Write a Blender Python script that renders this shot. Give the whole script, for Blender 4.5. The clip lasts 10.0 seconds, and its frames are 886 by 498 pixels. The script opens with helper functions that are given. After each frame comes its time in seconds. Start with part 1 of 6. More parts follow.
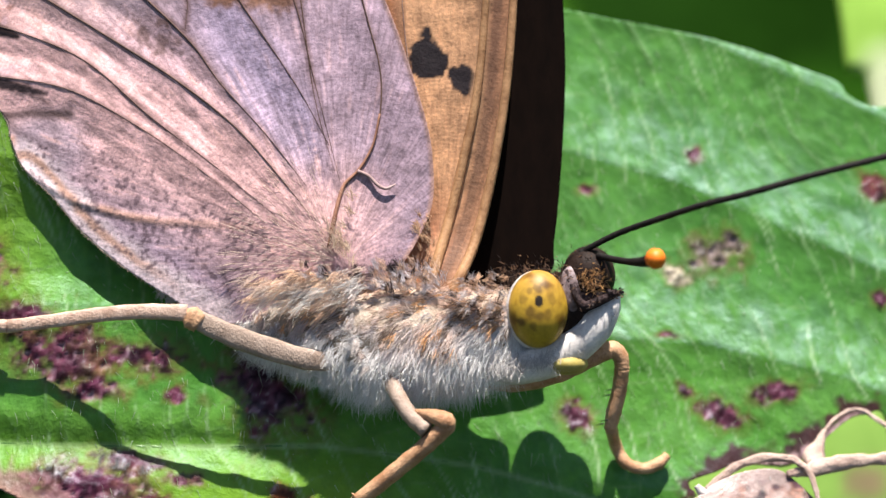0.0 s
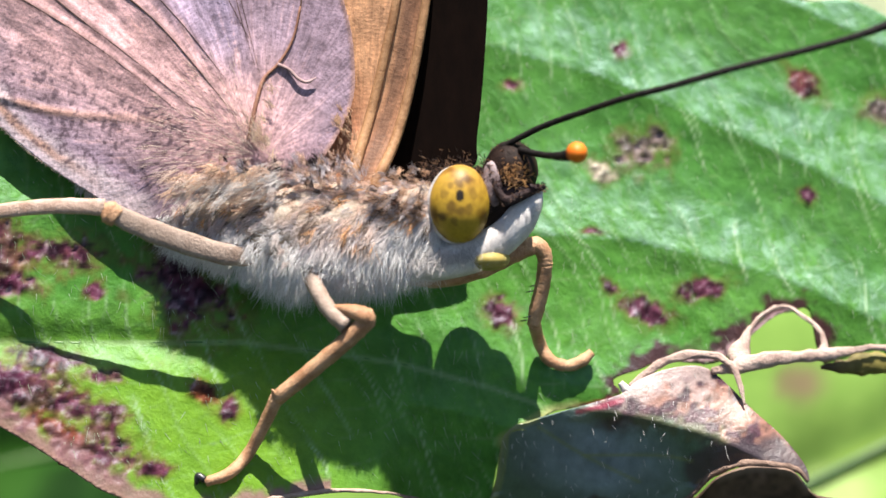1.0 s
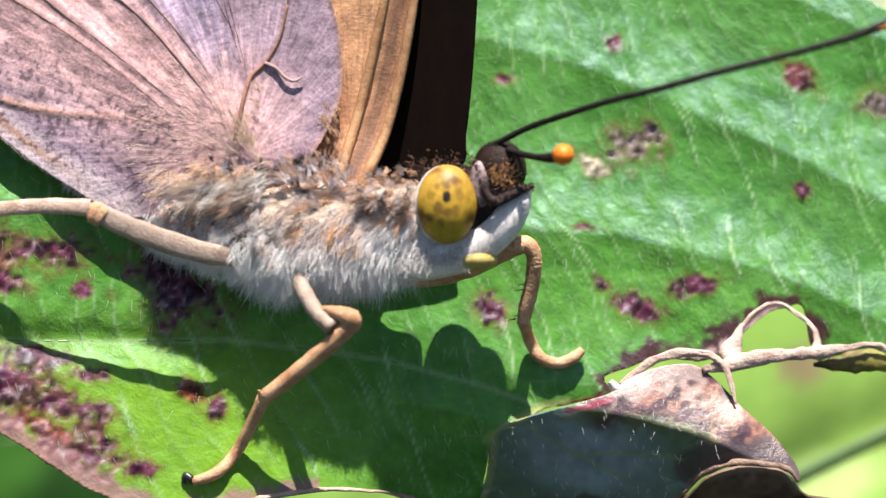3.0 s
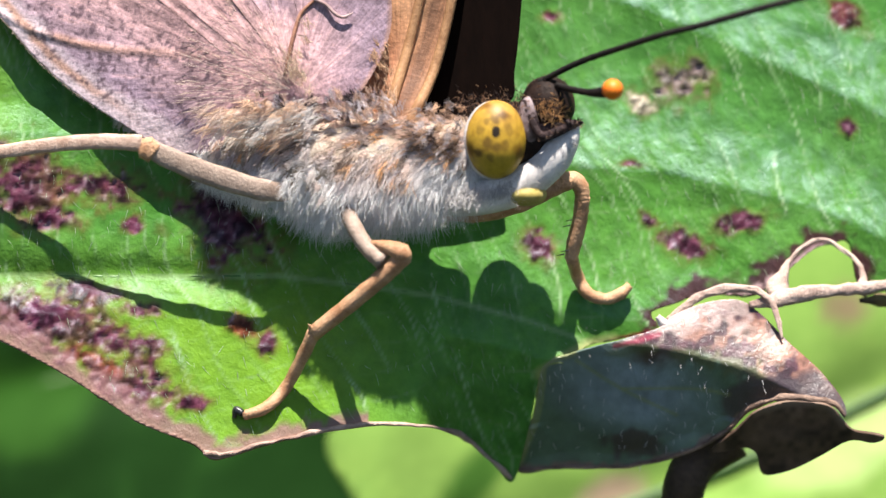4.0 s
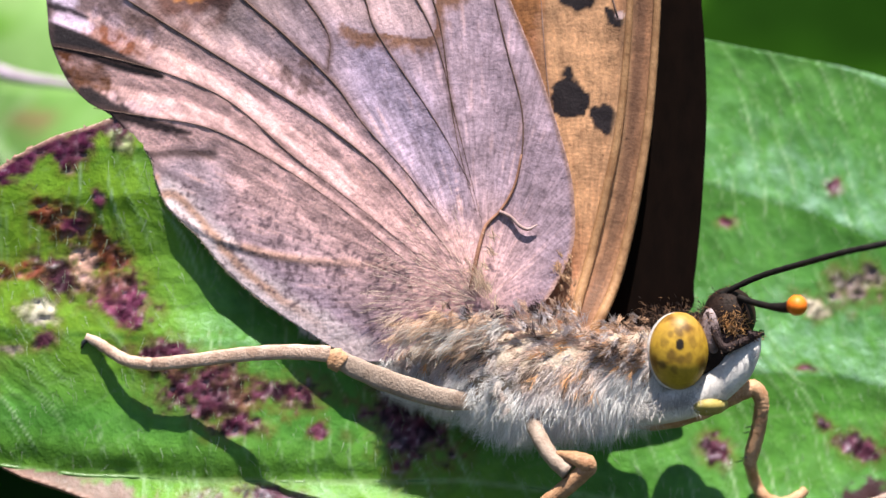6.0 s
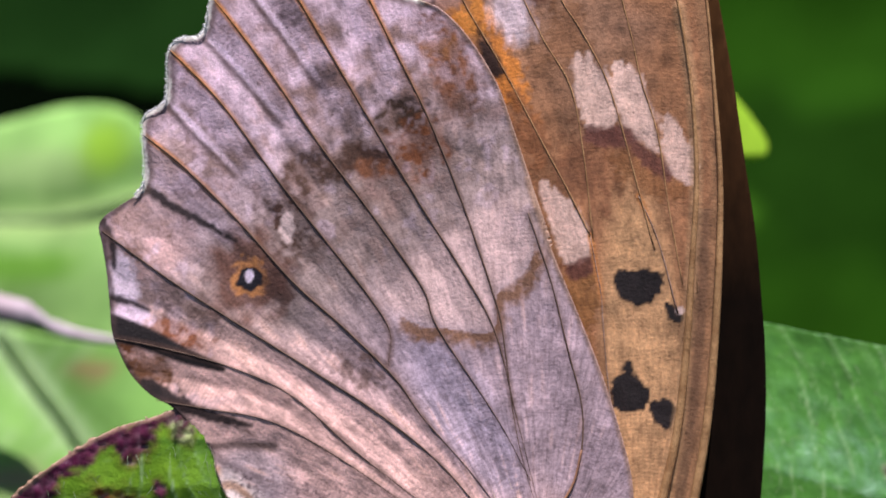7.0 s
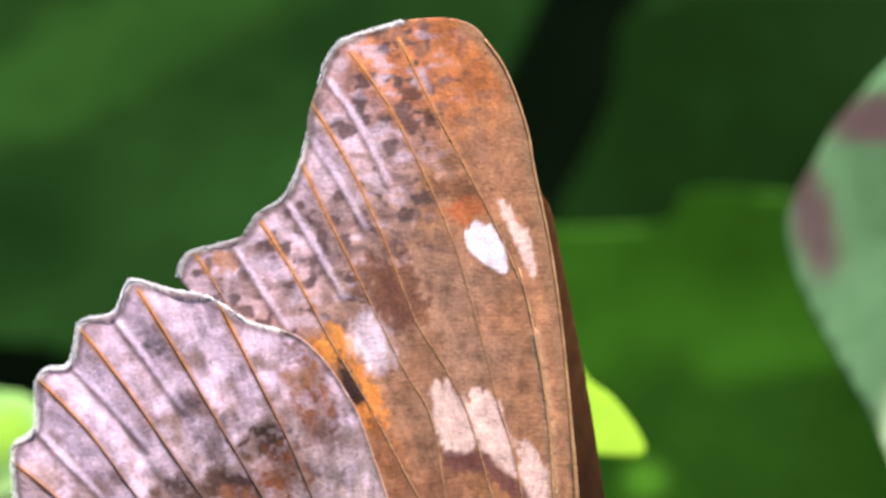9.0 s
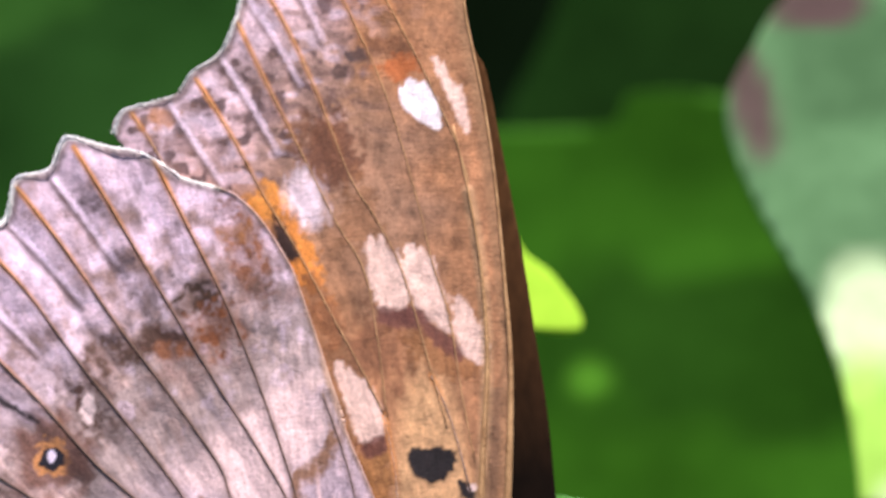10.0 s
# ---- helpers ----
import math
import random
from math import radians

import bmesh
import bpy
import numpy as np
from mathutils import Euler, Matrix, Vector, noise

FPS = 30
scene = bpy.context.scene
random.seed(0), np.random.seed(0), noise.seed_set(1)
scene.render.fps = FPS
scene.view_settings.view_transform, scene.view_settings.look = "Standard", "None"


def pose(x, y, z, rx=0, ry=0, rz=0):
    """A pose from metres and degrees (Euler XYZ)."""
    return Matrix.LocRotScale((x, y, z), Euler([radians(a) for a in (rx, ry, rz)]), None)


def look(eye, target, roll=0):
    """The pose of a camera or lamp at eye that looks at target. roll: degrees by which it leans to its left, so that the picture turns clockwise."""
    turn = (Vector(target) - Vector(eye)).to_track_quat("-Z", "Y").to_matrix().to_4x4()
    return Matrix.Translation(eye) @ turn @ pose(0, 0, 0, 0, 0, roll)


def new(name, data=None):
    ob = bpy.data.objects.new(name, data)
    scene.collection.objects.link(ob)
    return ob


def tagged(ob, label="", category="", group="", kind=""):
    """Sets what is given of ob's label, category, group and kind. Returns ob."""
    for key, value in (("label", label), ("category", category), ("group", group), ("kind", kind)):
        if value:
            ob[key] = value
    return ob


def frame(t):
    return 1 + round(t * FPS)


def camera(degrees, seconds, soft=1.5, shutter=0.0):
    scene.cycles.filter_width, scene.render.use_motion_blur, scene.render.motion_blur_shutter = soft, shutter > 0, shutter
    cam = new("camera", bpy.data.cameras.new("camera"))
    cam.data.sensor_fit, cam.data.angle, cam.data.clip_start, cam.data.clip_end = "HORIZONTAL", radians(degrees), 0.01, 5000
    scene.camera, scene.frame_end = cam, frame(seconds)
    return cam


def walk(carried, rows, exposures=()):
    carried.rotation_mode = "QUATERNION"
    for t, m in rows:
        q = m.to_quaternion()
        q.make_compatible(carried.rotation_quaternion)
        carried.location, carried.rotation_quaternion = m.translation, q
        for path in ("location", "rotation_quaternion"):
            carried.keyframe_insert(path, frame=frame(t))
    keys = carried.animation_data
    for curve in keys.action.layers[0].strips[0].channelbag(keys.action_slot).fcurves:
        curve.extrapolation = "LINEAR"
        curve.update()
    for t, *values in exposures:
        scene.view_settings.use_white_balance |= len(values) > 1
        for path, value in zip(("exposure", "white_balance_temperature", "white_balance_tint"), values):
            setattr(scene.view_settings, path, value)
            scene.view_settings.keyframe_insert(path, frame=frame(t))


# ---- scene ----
# Lengths below are millimetres in the subject's own axes: u to the right, v up the wing, w away from the viewer.
PITCH = 20.0
FOLD = Matrix.Rotation(radians(-PITCH), 4, "X")
cam = camera(16.0, 10.0, soft=1.5)
cam.data.dof.use_dof = True
cam.data.dof.focus_distance = 0.099
cam.data.dof.aperture_fstop = 42.0
ROWS = [
    (0, 0.001, 0.001, -99.884, -0.005, 0.045, -0.005),
    (0.2, 0.808, -0.458, -99.745, 0.168, -0.605, -0.013),
    (0.5, 2.019, -1.147, -99.536, -0.004, -0.933, -0.033),
    (0.7, 1.947, -1.043, -99.306, -0.224, -1.396, 0.001),
    (1, 1.839, -0.888, -98.962, -0.369, -1.355, 0.048),
    (1.2, 2.306, -0.963, -98.812, -0.484, -1.033, 0.066),
    (1.5, 3.006, -1.076, -98.587, -0.770, -1.476, 0.096),
    (1.7, 3.084, -0.612, -98.630, -0.551, -1.446, 0.097),
    (2, 3.201, 0.085, -98.695, -0.414, -1.617, 0.097),
    (2.2, 4.833, 1.034, -98.615, 0.280, -2.538, 0.019),
    (3.3, 3.930, 2.925, -98.382, 0.975, -3.392, 0.073),
    (3.5, 3.121, 3.212, -98.584, 0.864, -3.345, 0.098),
    (3.7, 3.247, 2.482, -98.728, 1.271, -3.517, 0.071),
    (4, 3.435, 1.387, -98.945, 1.230, -3.860, 0.031),
    (4.2, 3.315, 1.804, -99.060, 1.031, -3.611, 0.027),
    (4.5, 3.136, 2.430, -99.233, 1.212, -3.623, 0.016),
    (4.7, 2.406, 2.894, -99.384, 1.309, -3.645, -0.009),
    (5, 1.311, 3.591, -99.611, 1.227, -3.051, -0.041),
    (5.2, 1.577, 4.374, -99.842, 1.396, -3.107, -0.078),
    (6.3, -2.597, 8.346, -100.514, 1.970, -2.954, 0.156),
    (6.5, -3.140, 10.310, -100.502, 2.120, -3.030, 0.217),
    (6.7, -2.604, 12.499, -100.380, 2.650, -2.710, 0.238),
    (7, -1.801, 15.783, -100.197, 2.645, -2.921, 0.266),
    (7.2, -0.389, 17.191, -100.303, 2.820, -2.522, 0.246),
    (7.5, 1.728, 19.303, -100.461, 3.255, -1.992, 0.214),
    (7.7, 2.580, 20.208, -100.625, 3.551, -2.345, 0.194),
    (8, 3.858, 21.565, -100.871, 3.664, -1.494, 0.162),
    (8.2, 3.973, 21.996, -101.048, 3.308, -0.445, 0.045),
    (8.5, 4.146, 22.642, -101.313, 3.846, -0.917, -0.130),
    (8.7, 4.236, 22.674, -101.444, 4.036, -1.230, -0.146),
    (9, 4.372, 22.722, -101.640, 3.557, -0.878, -0.170),
    (9.2, 4.310, 21.987, -101.860, 3.616, -0.378, -0.116),
    (9.5, 4.218, 20.885, -102.190, 3.144, -0.115, -0.036),
    (9.7, 4.820, 19.467, -102.152, 2.881, -0.294, -0.080),
    (10, 5.724, 17.339, -102.095, 3.105, -0.470, -0.144),
]


def eye_pose(u, v, w, yaw, pitch, roll):
    turn = pose(0, 0, 0, 0, 0, yaw) @ pose(0, 0, 0, 90 + pitch, 0, 0) @ pose(0, 0, 0, 0, 0, roll)
    return FOLD @ Matrix.Translation((u / 1000, w / 1000, v / 1000)) @ turn


# ---- light ----
SUN = FOLD.to_3x3() @ Vector((0.06, -0.29, 0.95)).normalized()
world = bpy.data.worlds.new("sky")
scene.world = world
world.use_nodes = True
sky = world.node_tree.nodes.new("ShaderNodeTexSky")
sky.sky_type, sky.sun_disc = "NISHITA", False
sky.sun_elevation = math.asin(SUN.z)
sky.sun_rotation = math.atan2(SUN.x, SUN.y)
world.node_tree.links.new(sky.outputs[0], world.node_tree.nodes["Background"].inputs[0])
world.node_tree.nodes["Background"].inputs[1].default_value = 0.049
sun = new("sun", bpy.data.lights.new("sun", "SUN"))
sun.data.energy, sun.data.angle, sun.data.color = 5.0, radians(0.53), (1.0, 0.93, 0.85)
sun.matrix_world = look(SUN * 2, (0, 0, 0))
EXPOSURES = [(0.0, 1.32), (1.0, 1.38), (5.0, 1.44), (6.4, 1.17), (7.0, 0.92), (7.5, 1.25), (8.0, 1.43), (8.5, 1.66), (10.0, 1.63)]


# ---- materials ----
def shader(name, rough=0.6, spec=0.5):
    m = bpy.data.materials.new(name)
    m.use_nodes = True
    b = m.node_tree.nodes["Principled BSDF"]
    b.inputs["Roughness"].default_value = rough
    b.inputs["Specular IOR Level"].default_value = spec
    return m, m.node_tree.nodes, m.node_tree.links, b


def tex(n, l, scale, detail=4.0, rough=0.6, stretch=None):
    """A noise at `scale` features per metre in the object's own space."""
    c = n.new("ShaderNodeTexCoord")
    t = n.new("ShaderNodeTexNoise")
    t.inputs["Scale"].default_value = scale
    t.inputs["Detail"].default_value = detail
    t.inputs["Roughness"].default_value = rough
    if stretch:
        g = n.new("ShaderNodeMapping")
        g.inputs["Scale"].default_value = stretch
        l.new(c.outputs["Object"], g.inputs[0])
        l.new(g.outputs[0], t.inputs["Vector"])
    else:
        l.new(c.outputs["Object"], t.inputs["Vector"])
    return t.outputs["Fac"]


def ramp(n, l, fac, stops):
    r = n.new("ShaderNodeValToRGB")
    e = r.color_ramp.elements
    while len(e) < len(stops):
        e.new(0.5)
    for k, (p, c) in zip(e, stops):
        k.position, k.color = p, (*c, 1)
    l.new(fac, r.inputs[0])
    return r.outputs[0]


def mix(n, l, fac, a, b, how="MIX"):
    x = n.new("ShaderNodeMix")
    x.data_type, x.blend_type = "RGBA", how
    for sock, val in ((x.inputs[0], fac), (x.inputs[6], a), (x.inputs[7], b)):
        if isinstance(val, (int, float)):
            sock.default_value = val
        elif isinstance(val, tuple):
            sock.default_value = (*val, 1)
        else:
            l.new(val, sock)
    return x.outputs[2]


def bump(n, l, b, height, strength, dist):
    k = n.new("ShaderNodeBump")
    k.inputs["Strength"].default_value, k.inputs["Distance"].default_value = strength, dist
    l.new(height, k.inputs["Height"])
    l.new(k.outputs[0], b.inputs["Normal"])


def attr(n, name="tint"):
    a = n.new("ShaderNodeAttribute")
    a.attribute_name = name
    return a.outputs["Color"]


def plain(name, dark, light, scale, rough=0.6, spec=0.4, relief=0.0, stretch=None):
    """Two tones broken up by noise at two sizes."""
    m, n, l, b = shader(name, rough, spec)
    a = tex(n, l, scale, 5, 0.65, stretch)
    col = ramp(n, l, a, [(0.35, dark), (0.65, light)])
    f = tex(n, l, scale * 7, 3, 0.6)
    col = mix(n, l, 0.35, col, ramp(n, l, f, [(0.3, (0.35, 0.35, 0.35)), (0.7, (1, 1, 1))]), "MULTIPLY")
    l.new(col, b.inputs["Base Color"])
    if relief:
        bump(n, l, b, f, 0.6, relief)
    return m


def wing_material():
    """Scaled wing: the mesh carries the pattern, and in "flow" how far from the root (mm) and at which angle a point lies."""
    m, n, l, b = shader("wing_scales", 0.6, 0.3)
    col = attr(n)
    flow = attr(n, "flow")

    def along(stretch, detail, rough):
        g = n.new("ShaderNodeMapping")
        g.inputs["Scale"].default_value = stretch
        l.new(flow, g.inputs[0])
        t = n.new("ShaderNodeTexNoise")
        t.inputs["Scale"].default_value = 1.0
        t.inputs["Detail"].default_value, t.inputs["Roughness"].default_value = detail, rough
        l.new(g.outputs[0], t.inputs["Vector"])
        return t.outputs["Fac"]

    grain = tex(n, l, 9000, 3, 0.65)
    col = mix(n, l, 0.36, col, ramp(n, l, grain, [(0.30, (0.34, 0.30, 0.30)), (0.5, (0.95, 0.95, 0.95)), (0.70, (1.5, 1.46, 1.46))]), "MULTIPLY")
    # rows of scales across the wing
    ribs = n.new("ShaderNodeTexWave")
    ribs.bands_direction = "X"
    ribs.inputs["Scale"].default_value, ribs.inputs["Distortion"].default_value = 2.5, 7.0
    ribs.inputs["Detail"].default_value, ribs.inputs["Detail Scale"].default_value = 3.0, 2.2
    l.new(flow, ribs.inputs["Vector"])
    some = n.new("ShaderNodeMapRange")
    some.inputs["From Min"].default_value, some.inputs["From Max"].default_value, some.inputs["To Max"].default_value = 0.40, 0.65, 0.2
    l.new(tex(n, l, 420, 3, 0.6), some.inputs["Value"])
    col = mix(n, l, some.outputs[0], col, ramp(n, l, ribs.outputs["Fac"], [(0.1, (0.50, 0.46, 0.46)), (0.7, (1.25, 1.24, 1.24))]), "MULTIPLY")
    hairs = along((1.2, 60, 1), 3, 0.6)
    col = mix(n, l, 0.45, col, ramp(n, l, hairs, [(0.32, (0.40, 0.33, 0.31)), (0.5, (0.98, 0.97, 0.96)), (0.68, (1.35, 1.27, 1.22))]), "MULTIPLY")
    dashes = along((3.6, 48, 1), 2, 0.6)
    col = mix(n, l, 0.4, col, ramp(n, l, dashes, [(0.27, (0.14, 0.11, 0.12)), (0.36, (1, 1, 1))]), "MULTIPLY")
    coarse = tex(n, l, 700, 5, 0.7)
    col = mix(n, l, 0.32, col, ramp(n, l, coarse, [(0.3, (0.46, 0.40, 0.38)), (0.5, (1.0, 0.98, 0.98)), (0.7, (1.28, 1.24, 1.3))]), "MULTIPLY")
    l.new(col, b.inputs["Base Color"])
    b.inputs["Sheen Weight"].default_value = 0.12
    b.inputs["Sheen Tint"].default_value = (0.86, 0.8, 1.0, 1)
    bump(n, l, b, grain, 0.45, 0.00005)
    back = n.new("ShaderNodeBsdfTranslucent")
    l.new(col, back.inputs[0])
    both = n.new("ShaderNodeMixShader")
    both.inputs[0].default_value = 0.18
    l.new(b.outputs[0], both.inputs[1])
    l.new(back.outputs[0], both.inputs[2])
    l.new(both.outputs[0], n["Material Output"].inputs[0])
    return m


def leaf_material(name, sheen=0.5, rough=0.36, thin=0.25, fine=2200):
    """Leaf blade: the mesh carries green and blight, noise the cells and gloss."""
    m, n, l, b = shader(name, rough, sheen)
    col = attr(n)
    f = tex(n, l, fine, 6, 0.7)
    col = mix(n, l, 0.5, col, ramp(n, l, f, [(0.3, (0.55, 0.6, 0.5)), (0.65, (1.15, 1.12, 1.1))]), "MULTIPLY")
    l.new(col, b.inputs["Base Color"])
    g = tex(n, l, fine * 0.35, 4, 0.6)
    gr = n.new("ShaderNodeMapRange")
    gr.inputs["To Min"].default_value, gr.inputs["To Max"].default_value = rough - 0.1, rough + 0.1
    l.new(g, gr.inputs["Value"])
    l.new(gr.outputs[0], b.inputs["Roughness"])
    bump(n, l, b, f, 0.5, 0.00014)
    back = n.new("ShaderNodeBsdfTranslucent")
    l.new(mix(n, l, 1.0, col, (1.5, 1.6, 0.6), "MULTIPLY"), back.inputs[0])
    both = n.new("ShaderNodeMixShader")
    both.inputs[0].default_value = thin
    l.new(b.outputs[0], both.inputs[1])
    l.new(back.outputs[0], both.inputs[2])
    l.new(both.outputs[0], n["Material Output"].inputs[0])
    return m


def perch_material():
    """Waxy blade of the perch leaf: "flow" carries the coordinates across and along the veinlets (mm)."""
    m, n, l, b = shader("leaf_blade", 0.4, 0.6)
    b.inputs["IOR"].default_value = 1.7
    # specular colour tinted blue to imitate reflected sky
    b.inputs["Specular Tint"].default_value = (0.66, 0.86, 1.0, 1)
    flow = attr(n, "flow")

    def along(stretch, detail, rough):
        g = n.new("ShaderNodeMapping")
        g.inputs["Scale"].default_value = stretch
        l.new(flow, g.inputs[0])
        t = n.new("ShaderNodeTexNoise")
        t.inputs["Scale"].default_value = 1.0
        t.inputs["Detail"].default_value, t.inputs["Roughness"].default_value = detail, rough
        l.new(g.outputs[0], t.inputs["Vector"])
        return t.outputs["Fac"]

    cells = tex(n, l, 2200, 6, 0.7)
    streaks = along((1.4, 1.1, 0), 4, 0.55)
    col = mix(n, l, 0.5, attr(n), ramp(n, l, cells, [(0.3, (0.55, 0.60, 0.50)), (0.65, (1.15, 1.12, 1.1))]), "MULTIPLY")
    col = mix(n, l, 0.35, col, ramp(n, l, streaks, [(0.3, (0.6, 0.66, 0.55)), (0.5, (1, 1, 1)), (0.72, (1.3, 1.22, 1.4))]), "MULTIPLY")
    l.new(col, b.inputs["Base Color"])
    # painted sky sheen: the mesh says where gloss rises, noise breaks it into patches
    parts = n.new("ShaderNodeSeparateColor")
    l.new(flow, parts.inputs[0])
    sheen_patches = n.new("ShaderNodeMath")
    sheen_patches.operation = "MULTIPLY"
    l.new(parts.outputs[2], sheen_patches.inputs[0])
    l.new(ramp(n, l, along((1.5, 1.1, 0), 5, 0.7), [(0.36, (0, 0, 0)), (0.62, (1, 1, 1))]), sheen_patches.inputs[1])
    for sock, lo, hi in (("Roughness", 0.40, 0.50), ("Specular IOR Level", 0.10, 1.0)):
        gr = n.new("ShaderNodeMapRange")
        gr.inputs["To Min"].default_value, gr.inputs["To Max"].default_value = lo, hi
        l.new(sheen_patches.outputs[0], gr.inputs["Value"])
        l.new(gr.outputs[0], b.inputs[sock])
    height = n.new("ShaderNodeMath")
    height.operation = "MULTIPLY_ADD"
    height.inputs[1].default_value = 1.2
    l.new(streaks, height.inputs[0])
    l.new(cells, height.inputs[2])
    bump(n, l, b, height.outputs[0], 0.42, 0.00015)
    back = n.new("ShaderNodeBsdfTranslucent")
    l.new(mix(n, l, 1.0, col, (1.6, 1.6, 0.4), "MULTIPLY"), back.inputs[0])
    both = n.new("ShaderNodeMixShader")
    both.inputs[0].default_value = 0.08
    l.new(b.outputs[0], both.inputs[1])
    l.new(back.outputs[0], both.inputs[2])
    l.new(both.outputs[0], n["Material Output"].inputs[0])
    return m


def dorsal_material():
    """Dark upper face of a wing, its tone carried by the mesh."""
    m, n, l, b = shader("dark_dorsal_scales", 0.85, 0.05)
    f = tex(n, l, 2500, 4, 0.65, (1, 1, 0.12))
    l.new(mix(n, l, 0.6, attr(n), ramp(n, l, f, [(0.3, (0.4, 0.4, 0.4)), (0.7, (1.3, 1.25, 1.2))]), "MULTIPLY"), b.inputs["Base Color"])
    bump(n, l, b, f, 0.4, 0.00004)
    return m


def strand_material():
    m, n, l, b = shader("hair", 0.55, 0.3)
    l.new(attr(n), b.inputs["Base Color"])
    back = n.new("ShaderNodeBsdfTranslucent")
    l.new(attr(n), back.inputs[0])
    both = n.new("ShaderNodeMixShader")
    both.inputs[0].default_value = 0.3
    l.new(b.outputs[0], both.inputs[1])
    l.new(back.outputs[0], both.inputs[2])
    l.new(both.outputs[0], n["Material Output"].inputs[0])
    return m


def eye_material():
    m, n, l, b = shader("compound_eye", 0.48, 0.3)
    f = tex(n, l, 1300, 2, 0.5)
    col = mix(n, l, 1.0, attr(n), ramp(n, l, f, [(0.33, (0.45, 0.36, 0.25)), (0.5, (1, 1, 1))]), "MULTIPLY")
    g = tex(n, l, 9000, 2, 0.5)
    l.new(mix(n, l, 0.25, col, ramp(n, l, g, [(0.35, (0.5, 0.5, 0.5)), (0.65, (1.2, 1.2, 1.2))]), "MULTIPLY"), b.inputs["Base Color"])
    return m


WING = wing_material()
LEAF = perch_material()
LEAF_FAR = leaf_material("far_leaf_blade", 0.02, 0.6, 0.3, 500)
# glossier blade copy for the lobe that lies in shade
LEAF_SHADE = leaf_material("shaded_lobe_blade", 0.8, 0.40, 0.02, 1800)
LEAF_DRY = leaf_material("dead_blade", 0.3, 0.6, 0.05, 1200)
HAIR = strand_material()
EYE = eye_material()
DARK_WING = dorsal_material()
SKIN = plain("body_scales", (0.30, 0.22, 0.16), (0.55, 0.46, 0.38), 1500, 0.8, 0.2, 0.0001)
BELLY = plain("pale_abdomen", (0.5, 0.46, 0.42), (0.75, 0.71, 0.66), 1500, 0.8, 0.2, 0.0001)
LEG = plain("leg_scales", (0.36, 0.18, 0.09), (0.60, 0.36, 0.21), 1800, 0.55, 0.35, 0.00008)
CLAW = plain("black_claw", (0.01, 0.01, 0.012), (0.03, 0.03, 0.035), 3000, 0.3, 0.5)
CROWN = plain("brown_head_scales", (0.007, 0.004, 0.0035), (0.028, 0.015, 0.011), 1600, 0.6, 0.12, 0.00004)
FACE = plain("white_face_scales", (0.60, 0.56, 0.54), (0.78, 0.75, 0.73), 1200, 0.7, 0.25, 0.00002)
ANTENNA = plain("black_antenna", (0.005, 0.004, 0.004), (0.016, 0.012, 0.011), 4000, 0.6, 0.18, 0.00004)
ORANGE = plain("orange_club", (0.75, 0.15, 0.008), (0.85, 0.24, 0.015), 2500, 0.5, 0.35)
YELLOW = plain("yellow_scales", (0.36, 0.28, 0.07), (0.48, 0.40, 0.14), 2500, 0.6, 0.3)
DRY = plain("withered_blade", (0.22, 0.13, 0.10), (0.52, 0.38, 0.32), 900, 0.65, 0.3, 0.0002)
SOIL = plain("leaf_litter", (0.008, 0.012, 0.006), (0.03, 0.04, 0.015), 60, 0.9, 0.1, 0.004)


# ---- mesh helpers ----
def place(p):
    """Subject millimetres to the world, in metres."""
    return FOLD @ Vector((p[0] / 1000, p[2] / 1000, p[1] / 1000))


def places(a):
    """The same for an array of rows u, v, w."""
    a = np.asarray(a, float)
    m = np.array(FOLD.to_3x3())
    return (a[:, [0, 2, 1]] / 1000) @ m.T


def thing(name, base, label, category, group="", kind=""):
    ob = new(name)
    ob.location = place(base)
    ob.empty_display_size = 0.002
    return tagged(ob, label, category, group, kind)


def mesh_object(name, verts, faces, material, parent=None, label="", tint=None, smooth=True, flow=None):
    """verts: rows u, v, w in millimetres."""
    off = parent.matrix_basis.translation if parent is not None and parent.type == "EMPTY" else None
    if parent is not None and off is None:
        off = Vector(parent["root"])
    root = off if off is not None else Vector((0, 0, 0))
    xyz = places(verts) - np.array(root)
    me = bpy.data.meshes.new(name)
    me.from_pydata(xyz.tolist(), [], faces if isinstance(faces, list) else faces.tolist())
    me.materials.append(material)
    if tint is not None:
        c = np.ones((len(xyz), 4), np.float32)
        c[:, :3] = tint
        a = me.color_attributes.new("tint", "FLOAT_COLOR", "POINT")
        a.data.foreach_set("color", c.ravel())
    if flow is not None:
        c = np.ones((len(xyz), 4), np.float32)
        c[:, :3] = flow
        a = me.color_attributes.new("flow", "FLOAT_COLOR", "POINT")
        a.data.foreach_set("color", c.ravel())
    if smooth:
        me.shade_smooth()
    ob = new(name, me)
    if parent is not None:
        ob.parent = parent
        ob["root"] = list(root)
    if label:
        ob["label"] = label
    return ob


def spline(pts, per=8, closed=False):
    """Catmull-Rom through pts of any width."""
    p = np.asarray(pts, float)
    n = len(p)
    if closed:
        q = np.vstack([p[-1], p, p[0], p[1]])
        m = n
    else:
        q = np.vstack([2 * p[0] - p[1], p, 2 * p[-1] - p[-2]])
        m = n - 1
    t = np.linspace(0, 1, per, endpoint=False)[:, None]
    out = []
    for i in range(m):
        a, b, c, d = q[i], q[i + 1], q[i + 2], q[i + 3]
        out.append(0.5 * (2 * b + (c - a) * t + (2 * a - 5 * b + 4 * c - d) * t**2 + (3 * b - a - 3 * c + d) * t**3))
    if not closed:
        out.append(p[-1:])
    return np.vstack(out)


